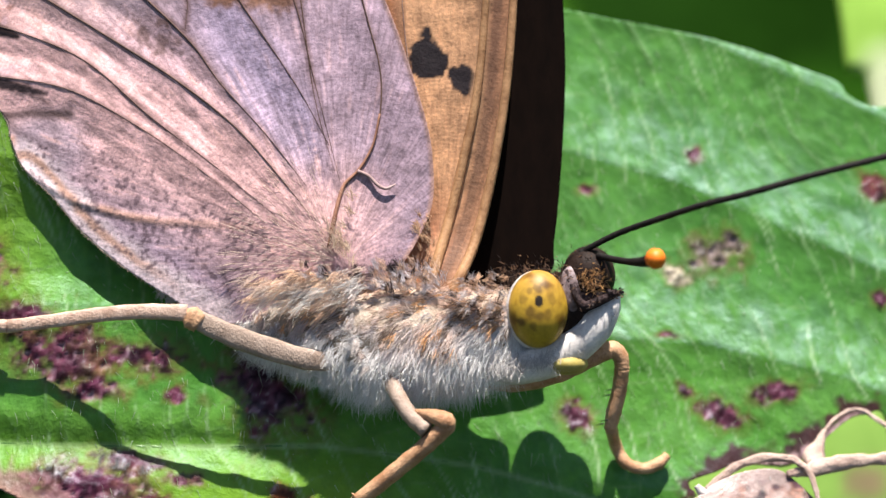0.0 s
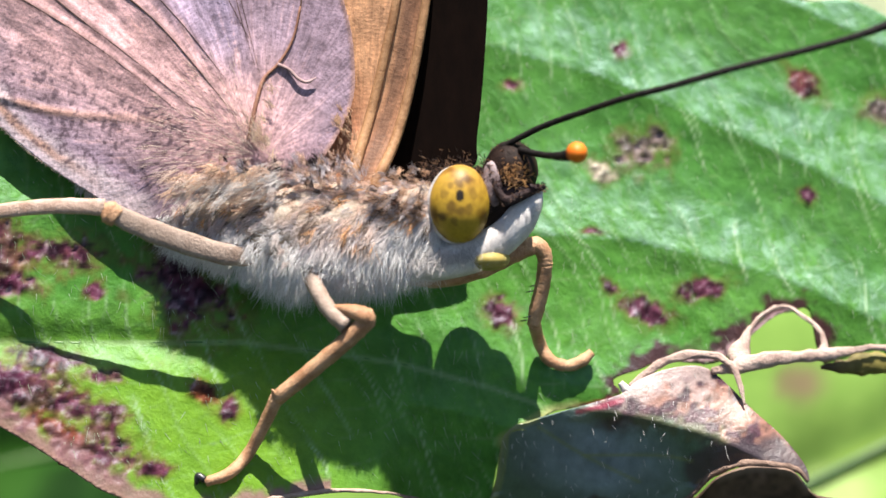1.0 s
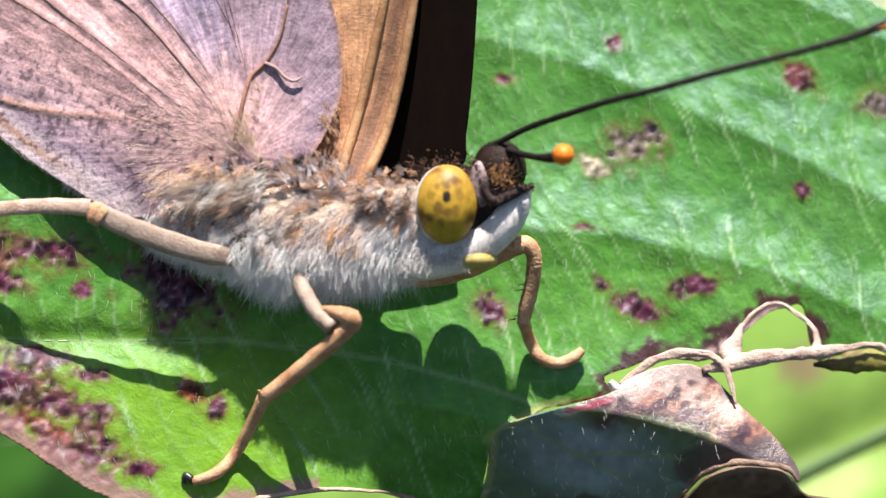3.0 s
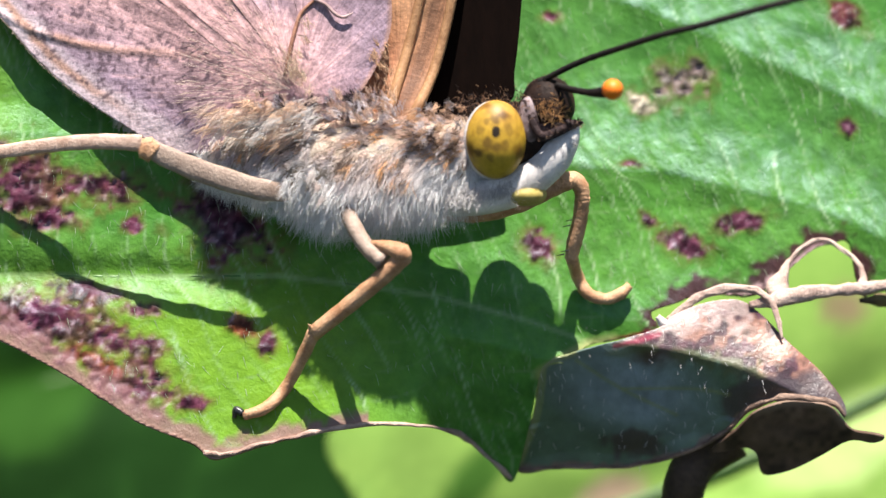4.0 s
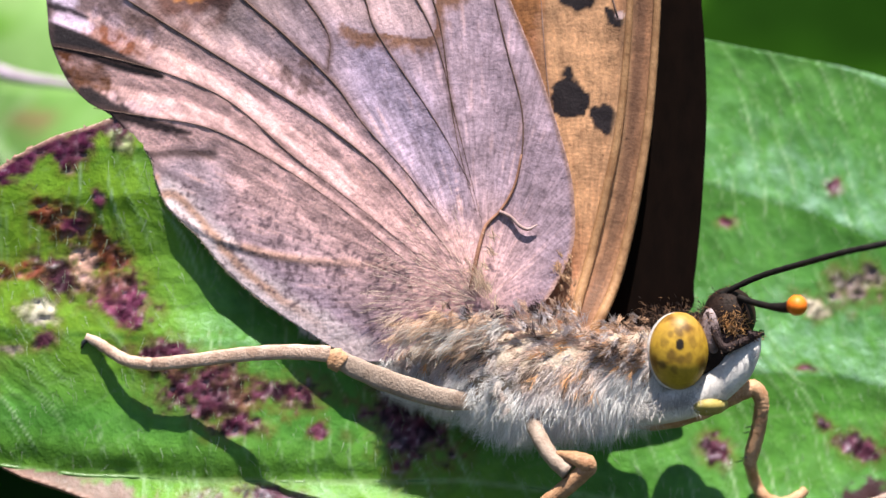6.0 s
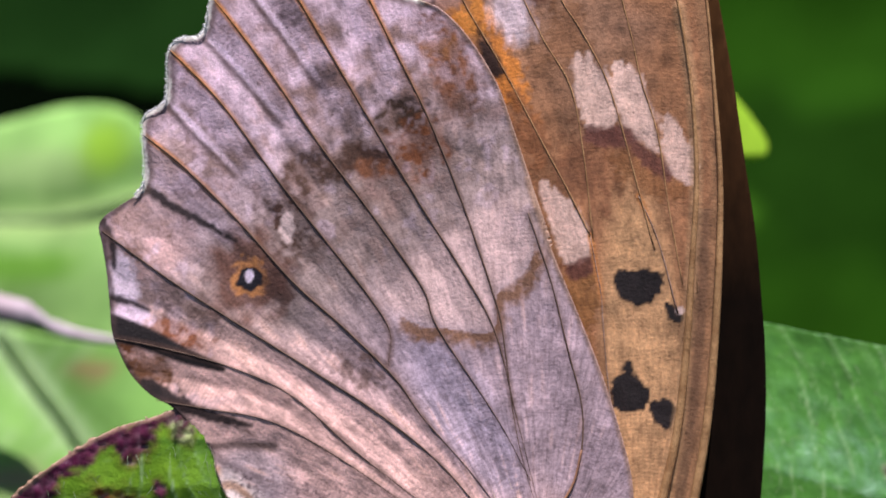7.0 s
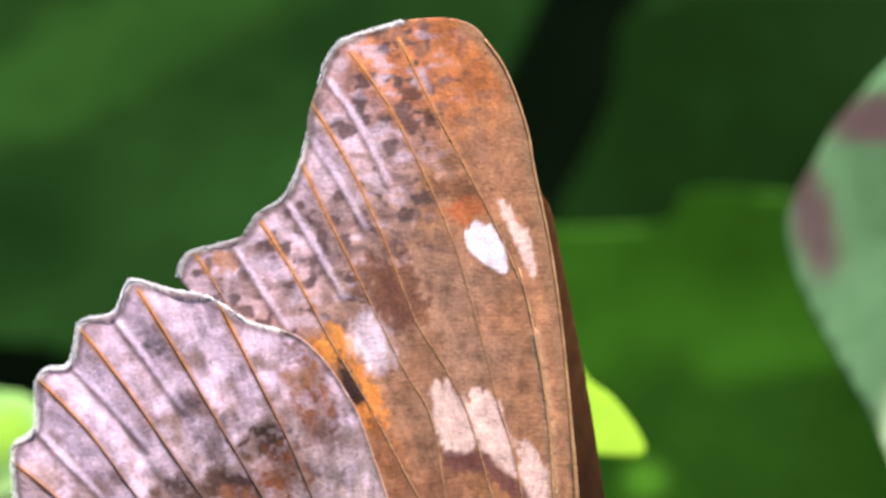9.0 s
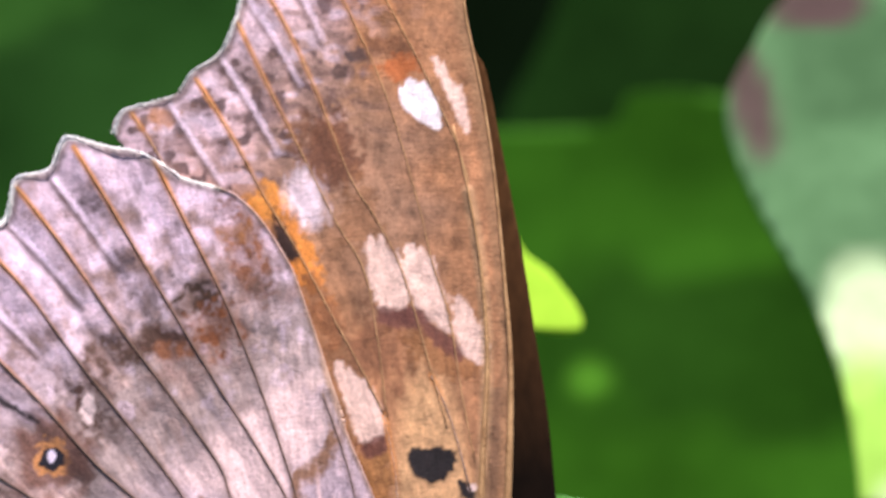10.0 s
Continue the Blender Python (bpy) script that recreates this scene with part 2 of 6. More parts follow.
def near_line(pts, line):
    """Distance from each point to a polyline, and how far along it (0 to 1) the nearest place is."""
    best = np.full(len(pts), 1e9)
    along = np.zeros(len(pts))
    spot = np.zeros((len(pts), 2))
    n = len(line) - 1
    for i in range(n):
        a, d = line[i], line[i + 1] - line[i]
        k = np.clip(((pts - a) @ d) / max(d @ d, 1e-12), 0, 1)
        q = a + k[:, None] * d
        r = np.hypot(*(pts - q).T)
        m = r < best
        best[m], along[m], spot[m] = r[m], (i + k[m]) / n, q[m]
    return best, along, spot


def inside(pts, poly):
    x, y = pts.T
    c = np.zeros(len(pts), bool)
    for (x0, y0), (x1, y1) in zip(poly, np.roll(poly, -1, 0)):
        if y0 != y1:
            c ^= ((y0 > y) != (y1 > y)) & (x < (x1 - x0) * (y - y0) / (y1 - y0) + x0)
    return c


def sheet(outline, step, holes=()):
    """A fine grid trimmed to a closed outline: points (u, v), quads, and which points lie on the rim."""
    lo, hi = outline.min(0) - step, outline.max(0) + step
    gx, gy = np.arange(lo[0], hi[0], step), np.arange(lo[1], hi[1], step)
    pts = np.stack(np.meshgrid(gx, gy), -1).reshape(-1, 2)
    w = len(gx)
    ins = inside(pts, outline)
    for h in holes:
        ins &= ~inside(pts, h)
    g = ins.reshape(len(gy), w)
    cell = g[:-1, :-1] & 1 | g[1:, :-1] | g[:-1, 1:] | g[1:, 1:]
    j, i = np.nonzero(cell)
    k = j * w + i
    quads = np.stack([k, k + 1, k + w + 1, k + w], 1)
    used = np.unique(quads)
    renum = np.zeros(len(pts), int)
    renum[used] = np.arange(len(used))
    p, rim = pts[used].copy(), ~ins[used]
    rings = [np.vstack([r, r[:1]]) for r in (outline, *holes)]
    if rim.any():
        d = [near_line(p[rim], r) for r in rings]
        pick = np.argmin([x[0] for x in d], 0)
        p[rim] = np.stack([x[2] for x in d])[pick, np.arange(rim.sum())]
    return p, renum[quads], rim


def cheap_fuzz(pts, scale, seed=0):
    """Quick value noise for large point sets."""
    rng = np.random.default_rng(seed)
    table = rng.uniform(-1, 1, (64, 64))
    q = pts * scale
    i = np.floor(q).astype(int)
    f = q - i
    f = f * f * (3 - 2 * f)
    a, b = i.T % 64
    a2, b2 = (a + 1) % 64, (b + 1) % 64
    return (table[a, b] * (1 - f[:, 0]) + table[a2, b] * f[:, 0]) * (1 - f[:, 1]) + (table[a, b2] * (1 - f[:, 0]) + table[a2, b2] * f[:, 0]) * f[:, 1]


def tube(line, radii, sides=10, flat=1.0):
    """Rings round a 3D line; verts and faces in millimetres. flat squeezes it along w."""
    line = np.asarray(line, float)
    radii = np.broadcast_to(np.asarray(radii, float), (len(line),))
    tan = np.gradient(line, axis=0)
    tan /= np.linalg.norm(tan, axis=1)[:, None] + 1e-9
    ref = np.array([0, 0, 1.0])
    verts = []
    for c, t, r in zip(line, tan, radii):
        a = np.cross(t, ref)
        if np.linalg.norm(a) < 0.2:
            a = np.cross(t, (0, 1.0, 0))
        a /= np.linalg.norm(a)
        b = np.cross(t, a)
        for k in range(sides):
            s = 2 * math.pi * k / sides
            verts.append(c + r * (math.cos(s) * a + flat * math.sin(s) * b))
    n = len(line)
    faces = [(i * sides + k, (i + 1) * sides + k, (i + 1) * sides + (k + 1) % sides, i * sides + (k + 1) % sides) for i in range(n - 1) for k in range(sides)]
    faces.append(tuple(range(sides)))
    faces.append(tuple((n - 1) * sides + k for k in range(sides))[::-1])
    return np.array(verts), faces


def ball(c, r, seg=28, rings=18):
    verts, faces = [], []
    for i in range(rings + 1):
        a = math.pi * i / rings
        for k in range(seg):
            s = 2 * math.pi * k / seg
            verts.append((c[0] + r[0] * math.sin(a) * math.cos(s), c[1] + r[1] * math.cos(a), c[2] + r[2] * math.sin(a) * math.sin(s)))
    for i in range(rings):
        for k in range(seg):
            faces.append((i * seg + k, i * seg + (k + 1) % seg, (i + 1) * seg + (k + 1) % seg, (i + 1) * seg + k))
    return np.array(verts), faces


def blend(col, mask, c):
    m = np.clip(mask, 0, 1)[:, None]
    return col * (1 - m) + np.asarray(c) * m


def soft(d, r, edge):
    """1 within r, falling to 0 over edge."""
    return np.clip((r + edge - d) / max(edge, 1e-6), 0, 1)


def spot(pts, c, rx, ry, turn=0.0):
    """Distance to an ellipse's centre in units of its radius."""
    d = pts - np.array(c)
    a = radians(turn)
    x, y = d[:, 0] * math.cos(a) + d[:, 1] * math.sin(a), -d[:, 0] * math.sin(a) + d[:, 1] * math.cos(a)
    return np.hypot(x / rx, y / ry)



def strands(name, roots, ways, lengths, wide, tints, parent, bend=0.25, label="", kind="stuff"):
    """Many tapered hairs as one mesh: each a bent sliver of five points with a ridge along it."""
    roots, ways = np.asarray(roots, float), np.asarray(ways, float)
    ways = ways / (np.linalg.norm(ways, axis=1)[:, None] + 1e-9)
    n = len(roots)
    side = np.cross(ways, (0, 0, 1.0))
    side /= np.linalg.norm(side, axis=1)[:, None] + 1e-9
    lengths = np.broadcast_to(lengths, (n,))[:, None]
    wide = np.broadcast_to(wide, (n,))[:, None]
    rng = np.random.default_rng(len(name) + n)
    curl = side * rng.normal(0, bend, (n, 1)) * lengths + np.array((0, -1, 0)) * lengths * bend * 0.5
    mid, tip = roots + ways * lengths * 0.5 + curl * 0.3, roots + ways * lengths + curl
    lift = np.array((0, 0, -1.0)) * wide * 0.7
    verts = np.stack([roots - side * wide, roots + side * wide, mid - side * wide * 0.7, mid + side * wide * 0.7, tip, roots + lift, mid + lift], 1).reshape(-1, 3)
    base = (np.arange(n) * 7)[:, None]
    quads = np.vstack([base + (0, 5, 6, 2), base + (5, 1, 3, 6)])
    tris = np.vstack([base + (2, 6, 4), base + (6, 3, 4)])
    ob = mesh_object(name, verts, quads.tolist() + tris.tolist(), HAIR, parent, label, np.repeat(np.asarray(tints, float), 7, 0))
    return tagged(ob, kind=kind) if kind else ob


def thicken(ob, mm):
    k = ob.modifiers.new("thickness", "SOLIDIFY")
    k.thickness, k.offset = mm / 1000, -1
    return ob


def patch(pts, poly, rough=0.0, edge=0.1):
    """1 inside a closed outline, falling off over edge; rough frays the border."""
    ring = spline(np.array(poly), 4, True)
    d = near_line(pts, np.vstack([ring, ring[:1]]))[0]
    return soft(np.where(inside(pts, ring), -d, d) + rough, 0, edge)


# ---- the leaf that the butterfly sits on ----
# leaf form
def leaf_rib(u):
    """Height v of the midrib."""
    return np.interp(u, [-24, -16, -9, -4, 1, 4, 6.5, 12], [-4.9, -6.0, -6.2, -6.2, -6.9, -7.7, -8.6, -9.5])


def leaf_panel(u, v):
    """Which panel between two creases a place lies in, and how far up it: 0.0 at the midrib, 1.0 at the first crease, 2.0 at the second."""
    low, rib = np.interp(u, [-20, 3.9, 8.8, 13.3, 18.2], [-1.2, -2.7, -3.07, -4.16, -6.35]), leaf_rib(u)
    high = np.interp(u, [-20, 0, 3.9, 7.85, 13.3, 18.2], [4.6, 4.2, 3.34, 2.25, -0.13, -2.5])
    rib = np.minimum(rib, low - 2.0)
    return np.where(v < low, (v - rib) / (low - rib), np.where(v < high, 1 + (v - low) / (high - low), 2 + (v - high) / 5.2))


def leaf_w(u, v):
    u, v = np.asarray(u, float), np.asarray(v, float)
    d = v - leaf_rib(u)
    w = 1.3 + np.interp(u, [-13, -4], [0.05, 0.20]) * np.maximum(d, 0) + np.interp(u, [-3, 1], [0.36, 0.25]) * np.minimum(d, 0)
    w = w + 0.115 * np.minimum(u, 0) + 0.05 * np.maximum(u, 0)
    w = w + 0.25 * np.exp(-(d / 0.6) ** 2)
    f = leaf_panel(u, v) % 1
    puff = np.interp(u, [-13, -4], [0.12, 0.20]) * np.sqrt((4 * f * (1 - f)) ** 2 + 0.01) * np.clip(d / 3, 0, 1)
    w = w - 0.5 * np.interp(u, [-14.5, -12.5, -5, -2], [0, 1, 1, 0]) * np.clip((5.4 - d) / 1.4, 0, 1) * np.clip((d + 5) / 4, 0, 1)
    w = w + 0.6 * np.maximum(-d - 1.0, 0) * np.clip((u - 0.5) / 1.5, 0, 1)
    w = w - 0.42 * np.clip((-10.6 - u) / 2.4, 0, 1) * np.clip((v - 1) / 2, 0, 1)
    return w + puff + 0.07 * np.sin(u * 1.3 + d * 0.5) * np.clip(d / 3, 0, 1)
# end leaf form


LEAF_EDGE = ([(-32.85, -9.24), (-30.88, -4.73), (-28.05, -2.04), (-24.55, 0.27), (-21.01, 2.06), (-19.91, 2.88), (-18.50, 3.96), (-16.93, 4.85), (-15.10, 5.46), (-12.43, 6.94), (-8.53, 9.67), (-2.98, 9.31), (1.73, 8.38), (4.07, 8.04), (6.14, 7.62), (8.60, 7.16), (10.30, 6.70), (11.99, 6.09), (13.13, 5.66), (13.51, 5.19), (14.36, 4.82), (16.16, 4.82), (18.32, 3.48), (20.94, 1.23), (22.72, -1.39), (22.59, -4.73), (18.76, -6.36), (15.55, -6.80), (14.77, -6.89), (14.37, -5.29), (13.81, -5.32), (13.25, -5.46), (12.48, -6.07), (12.11, -6.51), (11.19, -6.96), (9.74, -6.87), (8.82, -7.13), (7.91, -7.48), (8.18, -7.93), (6.82, -8.34)] + [(5.92, -8.51), (5.37, -8.98), (4.46, -9.26), (4.11, -10.87), (3.57, -13.00), (3.02, -12.62), (2.47, -12.04), (1.57, -11.30), (0.17, -10.88), (-1.95, -10.91), (-4.04, -11.33), (-5.44, -11.74), (-5.96, -11.74), (-6.50, -11.31), (-8.08, -10.69), (-9.32, -9.90), (-10.74, -9.02), (-12.50, -8.10), (-14.70, -7.12), (-17.92, -5.98), (-21.75, -5.08)])
BLIGHT = (0.080, 0.010, 0.042)
RUST = (0.15, 0.03, 0.018)
MAUVE = (0.14, 0.10, 0.095)
# blotches: centre, half width, half height, turn, colour
BLOTS_FRONT = [
    ((-11.87, -3.22), 1.35, 0.70, -10, BLIGHT), ((-9.55, -3.30), 1.0, 0.42, -6, BLIGHT), ((-8.48, -4.55), 0.24, 0.18, 0, BLIGHT),
    ((-10.84, -4.39), 0.7, 0.35, 10, BLIGHT), ((-9.95, -6.61), 0.85, 0.25, -8, BLIGHT), ((-8.25, -7.22), 0.42, 0.18, -5, BLIGHT),
    ((-12.00, -7.27), 0.9, 0.5, -10, BLIGHT), ((-10.60, -7.63), 1.4, 0.5, -12, BLIGHT), ((-8.84, -8.22), 0.9, 0.42, -8, BLIGHT),
    ((-8.37, -9.47), 1.2, 0.55, -20, BLIGHT), ((-9.70, -8.77), 1.0, 0.3, -22, RUST), ((-6.52, -10.10), 0.38, 0.2, 0, BLIGHT),
    ((-4.89, -7.77), 0.38, 0.26, -30, RUST), ((-4.27, -8.34), 0.22, 0.36, -15, BLIGHT), ((-5.57, -4.42), 0.9, 1.3, 10, BLIGHT)]
BLOTS_BACK = [
    ((4.37, -5.32), 0.34, 0.36, 20, BLIGHT), ((9.12, -5.35), 0.75, 0.30, -25, BLIGHT), ((10.91, -4.55), 0.62, 0.26, 12, BLIGHT),
    ((8.99, -0.03), 0.68, 0.5, 0, MAUVE), ((14.36, 2.12), 0.55, 0.28, -35, (0.09, 0.014, 0.03)), ((14.45, -1.59), 0.22, 0.18, 0, BLIGHT),
    ((7.29, -2.72), 0.3, 0.1, 0, BLIGHT), ((7.57, -0.72), 0.5, 0.24, -35, (0.42, 0.36, 0.28)), ((7.93, -4.54), 0.25, 0.16, -40, BLIGHT),
    ((17.01, 1.28), 0.5, 0.4, -20, MAUVE), ((8.32, 3.27), 0.2, 0.2, 0, BLIGHT), ((4.77, 2.05), 0.25, 0.16, 0, BLIGHT)]
BLOTS_SIDE = ([((-19.55, 2.88), 1.1, 0.45, 35, BLIGHT), ((-20.65, 2.06), 0.8, 0.5, 35, BLIGHT), ((-17.98, 4.04), 1.0, 0.28, 28, BLIGHT), ((-16.23, 4.58), 0.7, 0.55, 60, BLIGHT),
    ((-15.45, 2.85), 0.22, 0.33, 10, BLIGHT), ((-16.80, 2.23), 1.0, 0.55, -25, RUST), ((-16.14, 1.99), 0.5, 0.42, 0, BLIGHT), ((-16.71, 0.41), 0.9, 0.6, -40, BLIGHT),
    ((-14.74, -0.24), 1.1, 0.75, -35, BLIGHT), ((-15.36, 1.14), 0.7, 0.9, 25, RUST), ((-19.13, 0.42), 1.3, 0.4, 5, RUST), ((-13.23, -1.99), 1.2, 0.42, 0, BLIGHT),
    ((-20.25, -2.80), 1.1, 0.5, 0, BLIGHT), ((-15.91, 0.86), 0.42, 0.62, 25, (0.55, 0.32, 0.27))] + [((-17.40, -0.74), 0.55, 0.6, 30, (0.55, 0.50, 0.40)), ((-19.93, -0.39), 0.28, 0.2, 0, (0.5, 0.25, 0.25)),
    ((-14.84, 4.95), 0.35, 0.6, 30, (0.40, 0.45, 0.22)), ((-17.20, -1.64), 0.4, 0.3, 30, BLIGHT), ((-18.29, -1.91), 0.5, 0.2, 0, (0.4, 0.3, 0.28))])

outline = spline(np.array(LEAF_EDGE), 5, True)
pts, quads, rim = sheet(outline, 0.09)
d = pts[:, 1] - leaf_rib(pts[:, 0])
w = leaf_w(*pts.T)
n1, n2, n3 = cheap_fuzz(pts, 0.5, 3), cheap_fuzz(pts, 1.7, 4), cheap_fuzz(pts, 5.0, 6)
tint = np.tile(np.array((0.058, 0.185, 0.026)), (len(pts), 1))
tint = blend(tint, 0.5 + 0.5 * n1, (0.088, 0.240, 0.036)) * (1 + 0.16 * n2 + 0.12 * n3)[:, None]
# yellower towards the front, upper panel tinted cool to carry sky sheen
tint = blend(tint, np.clip((1.5 - d) / 3, 0, 1) * np.clip((2 - pts[:, 0]) / 5, 0, 1) * 0.7, (0.170, 0.320, 0.016))
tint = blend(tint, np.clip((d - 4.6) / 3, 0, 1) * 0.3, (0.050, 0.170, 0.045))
# far left brightened in colour to make up for missing sunlight
tint = blend(tint, np.clip((-11.5 - pts[:, 0]) / 3, 0, 1) * np.clip((d - 2) / 3, 0, 1) * 0.75, (0.190, 0.340, 0.018))
# creases along the leaf, shade painted dark in and below them, and the midrib
panel = leaf_panel(*pts.T)
crease = np.abs((panel + 0.5) % 1 - 0.5) * 5
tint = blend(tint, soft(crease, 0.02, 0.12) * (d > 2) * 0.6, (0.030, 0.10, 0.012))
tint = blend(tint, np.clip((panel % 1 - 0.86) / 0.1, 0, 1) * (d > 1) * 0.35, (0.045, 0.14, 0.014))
tint = blend(tint, soft(np.abs(d), 0.04, 0.08) * 0.5, (0.26, 0.38, 0.18))
# pale cross veinlets, thin and broken, and short pale dashes beside them
cross = pts[:, 0] + 0.38 * d + 0.35 * n1 + 0.9 * cheap_fuzz(pts, 0.17, 29)
for period, shift, wide, gain in ((1.35, 0.0, 0.012, 0.75), (1.1, 0.43, 0.008, 0.45), (0.74, 0.2, 0.006, 0.4)):
    rung = np.abs(((cross + 0.12 * cheap_fuzz(pts, 0.8, int(shift * 100))) / period + shift) % 1 - 0.5) * period
    gap = np.clip(1.7 * cheap_fuzz(np.column_stack([np.floor(cross / period + shift) * 3.7, d * 0.9]), 1.0, 31 + int(shift * 10)) - 0.1, 0, 1)
    tint = blend(tint, soft(rung, wide, 0.055) * gap * gain, (0.30, 0.44, 0.24))
    w = w - 0.02 * gap * np.exp(-((rung / 0.12) ** 2))
w = w + 0.03 * n2
stray = np.abs(((pts[:, 0] * 0.35 - d + 0.4 * n1) / 0.85) % 1 - 0.5) * 0.85
tint = blend(tint, soft(stray, 0.004, 0.04) * np.clip(0.1 + 0.5 * n2, 0, 1), (0.18, 0.30, 0.12))
ill = np.zeros(len(pts))
jag = 0.38 * n2 + 0.32 * n3 + 0.16 * cheap_fuzz(pts, 10, 8)
for c, rx, ry, turn, colour in BLOTS_FRONT + BLOTS_BACK + [(k[0], k[1] * 0.82, k[2] * 0.82, k[3], k[4] if i % 2 else tuple(np.where(np.array(k[4]) > 0.2, 0.8, 2.0) * np.array(k[4]))) for i, k in enumerate(BLOTS_SIDE)]:
    s = spot(pts, c, rx * 1.25, ry * 1.25, turn) + jag
    tint = blend(tint, soft(s, 0.95, 0.75) * 0.55, (0.13, 0.10, 0.020))
    tint = blend(tint, soft(s, 0.65, 0.5) * 0.92, colour)
    ill = np.maximum(ill, soft(s, 0.8, 0.3))
g1, g2 = cheap_fuzz(pts, 3.3, 14), cheap_fuzz(pts, 7.5, 15)
tint = tint * (1 + ill * np.clip(0.75 * g1 + 0.75 * g2, -0.75, 1.6))[:, None]
# pale pink specks: glints on the blotches, painted into the colour
tint = blend(tint, ill * np.clip((g2 - 0.55) * 3, 0, 1) * 0.6, (0.34, 0.22, 0.27))
tint = blend(tint, ill * np.clip((g1 - 0.5) * 2, 0, 1) * 0.5, (0.16, 0.06, 0.04))
w = w + ill * (0.035 * g1 + 0.06 * g2)
rise = panel % 1
# sheen painted above each crease, where sky and sun highlights fall
sheen_zone = 0.10 + 0.9 * np.clip((0.62 - rise) / 0.35, 0, 1) * np.clip((pts[:, 0] - 1) / 6, 0, 1) * (d > 1) * np.where(panel < 1, 0.35, 1)
sheen_zone = np.clip(sheen_zone + 0.12 * n1, 0, 1) * (1 - ill) + 0.6 * ill * np.clip(g2 + 0.3, 0, 1)
leaf_flow = np.column_stack([cross, d, sheen_zone])
# blighted rim in front and at the left, purple round the torn hole, dry at the very edge
edge, along, _ = near_line(pts, np.vstack([outline, outline[:1]]))
front = (pts[:, 0] < -1) & (d < 0)
left = (pts[:, 0] < -13) & (d > 3)
tint = blend(tint, soft(edge + 0.3 * n2 + 0.2 * n3, np.interp(pts[:, 0], [-8, -4], [0.55, 0.2]), 0.35) * front * 0.85, (0.24, 0.12, 0.13))
tint = blend(tint, soft(edge + 0.4 * n2 + 0.3 * n3, 0.25, 0.4) * left * 0.9, BLIGHT)
hole = np.array([(8.09, -7.57), (9.74, -6.91), (11.19, -6.78), (12.48, -6.07), (13.25, -5.46), (13.81, -5.32), (14.52, -6.00), (14.86, -6.80)])
torn = near_line(pts, hole)[0]
tint = blend(tint, soft(torn + 0.3 * n2 + 0.3 * n3, 0.30, 0.35) * 0.95, (0.05, 0.012, 0.020))
tint = blend(tint, soft(torn, 0.05, 0.12) * (n3 > -0.1), (0.42, 0.28, 0.30))
tint = blend(tint, soft(edge, 0.05, 0.09) * (front | left), (0.34, 0.20, 0.16))
mag = near_line(pts, np.array([(6.73, -8.41), (7.55, -8.24), (8.18, -8.12)]))[0]
tint = blend(tint, soft(mag, 0.06, 0.12), (0.40, 0.02, 0.06))
yel = near_line(pts, np.array([(4.46, -9.39), (5.19, -8.98), (5.92, -8.56), (6.73, -8.41)]))[0]
tint = blend(tint, soft(yel, 0.1, 0.25) * 0.8, (0.34, 0.34, 0.14))
perch = thing("perch_leaf", (0, -8, 2), "glossy green leaf with purple blight and a torn withered tip", "leaf")
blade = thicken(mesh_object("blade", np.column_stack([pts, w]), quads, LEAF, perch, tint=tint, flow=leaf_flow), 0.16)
line = np.array([(u, leaf_rib(u), leaf_w(u, leaf_rib(u)) + 0.05) for u in np.linspace(-22, 5.6, 50)])
v, f = tube(line, np.linspace(0.075, 0.035, 50), 8)
mesh_object("midrib", v, f, plain("midrib_skin", (0.05, 0.15, 0.02), (0.09, 0.20, 0.04), 1200, 0.4, 0.4), perch)

# short white bristles
rng = np.random.default_rng(11)
calm = np.flatnonzero(near_line(pts, np.vstack([outline, outline[:1]]))[0] > 0.5)
pick = rng.choice(calm, 2200, replace=False)
root = np.column_stack([pts[pick], w[pick] - 0.01])
way = np.column_stack([rng.normal(0.28, 0.35, len(pick)), -1 + rng.normal(0, 0.3, len(pick)), rng.uniform(-0.35, -0.05, len(pick))])
tone = np.tile((0.38, 0.48, 0.33), (len(pick), 1)) * rng.uniform(0.4, 1.1, (len(pick), 1))
strands("bristles", root, way, rng.uniform(0.15, 0.5, len(pick)), rng.uniform(0.005, 0.010, len(pick)), tone, perch, 0.3, "short white leaf hairs")

# withered lobe at the tip, turned under
LOBE = [(5.44, -8.70), (4.46, -9.19), (4.19, -10.73), (3.66, -12.72), (5.19, -12.57), (6.98, -12.53), (8.78, -12.07), (10.21, -11.29), (11.10, -10.38), (12.17, -10.02), (13.60, -10.19), (14.06, -10.61), (13.96, -10.07), (13.24, -9.17), (12.34, -8.36), (11.44, -7.46), (10.72, -7.00), (9.64, -7.07), (8.57, -7.47), (8.13, -7.83), (6.79, -8.23)]
lobe = spline(np.array(LOBE), 5, True)
lp, lq, lr = sheet(lobe, 0.07)
top = np.interp(lp[:, 0], [2, 6, 8, 11, 13], [-9.6, -8.8, -8.3, -8.9, -11.5])
depth = top - lp[:, 1]
ridge = np.interp(lp[:, 0], [4.2, 5.44, 6.8, 8.76, 11.1, 12.35, 14], [-8.6, -8.4, -8.25, -8.55, -9.17, -9.8, -10.6])
lw = 0.5 + 0.6 * np.clip((7 - lp[:, 0]) / 2, 0, 1) + 0.45 * np.maximum(lp[:, 1] - ridge, 0) + 0.42 * np.maximum(ridge - lp[:, 1], 0) ** 1.1 + 0.12 * cheap_fuzz(lp, 0.9, 2) - 0.15 * soft(near_line(lp, np.vstack([lobe, lobe[:1]]))[0], 0.0, 0.5) * (depth > 2)
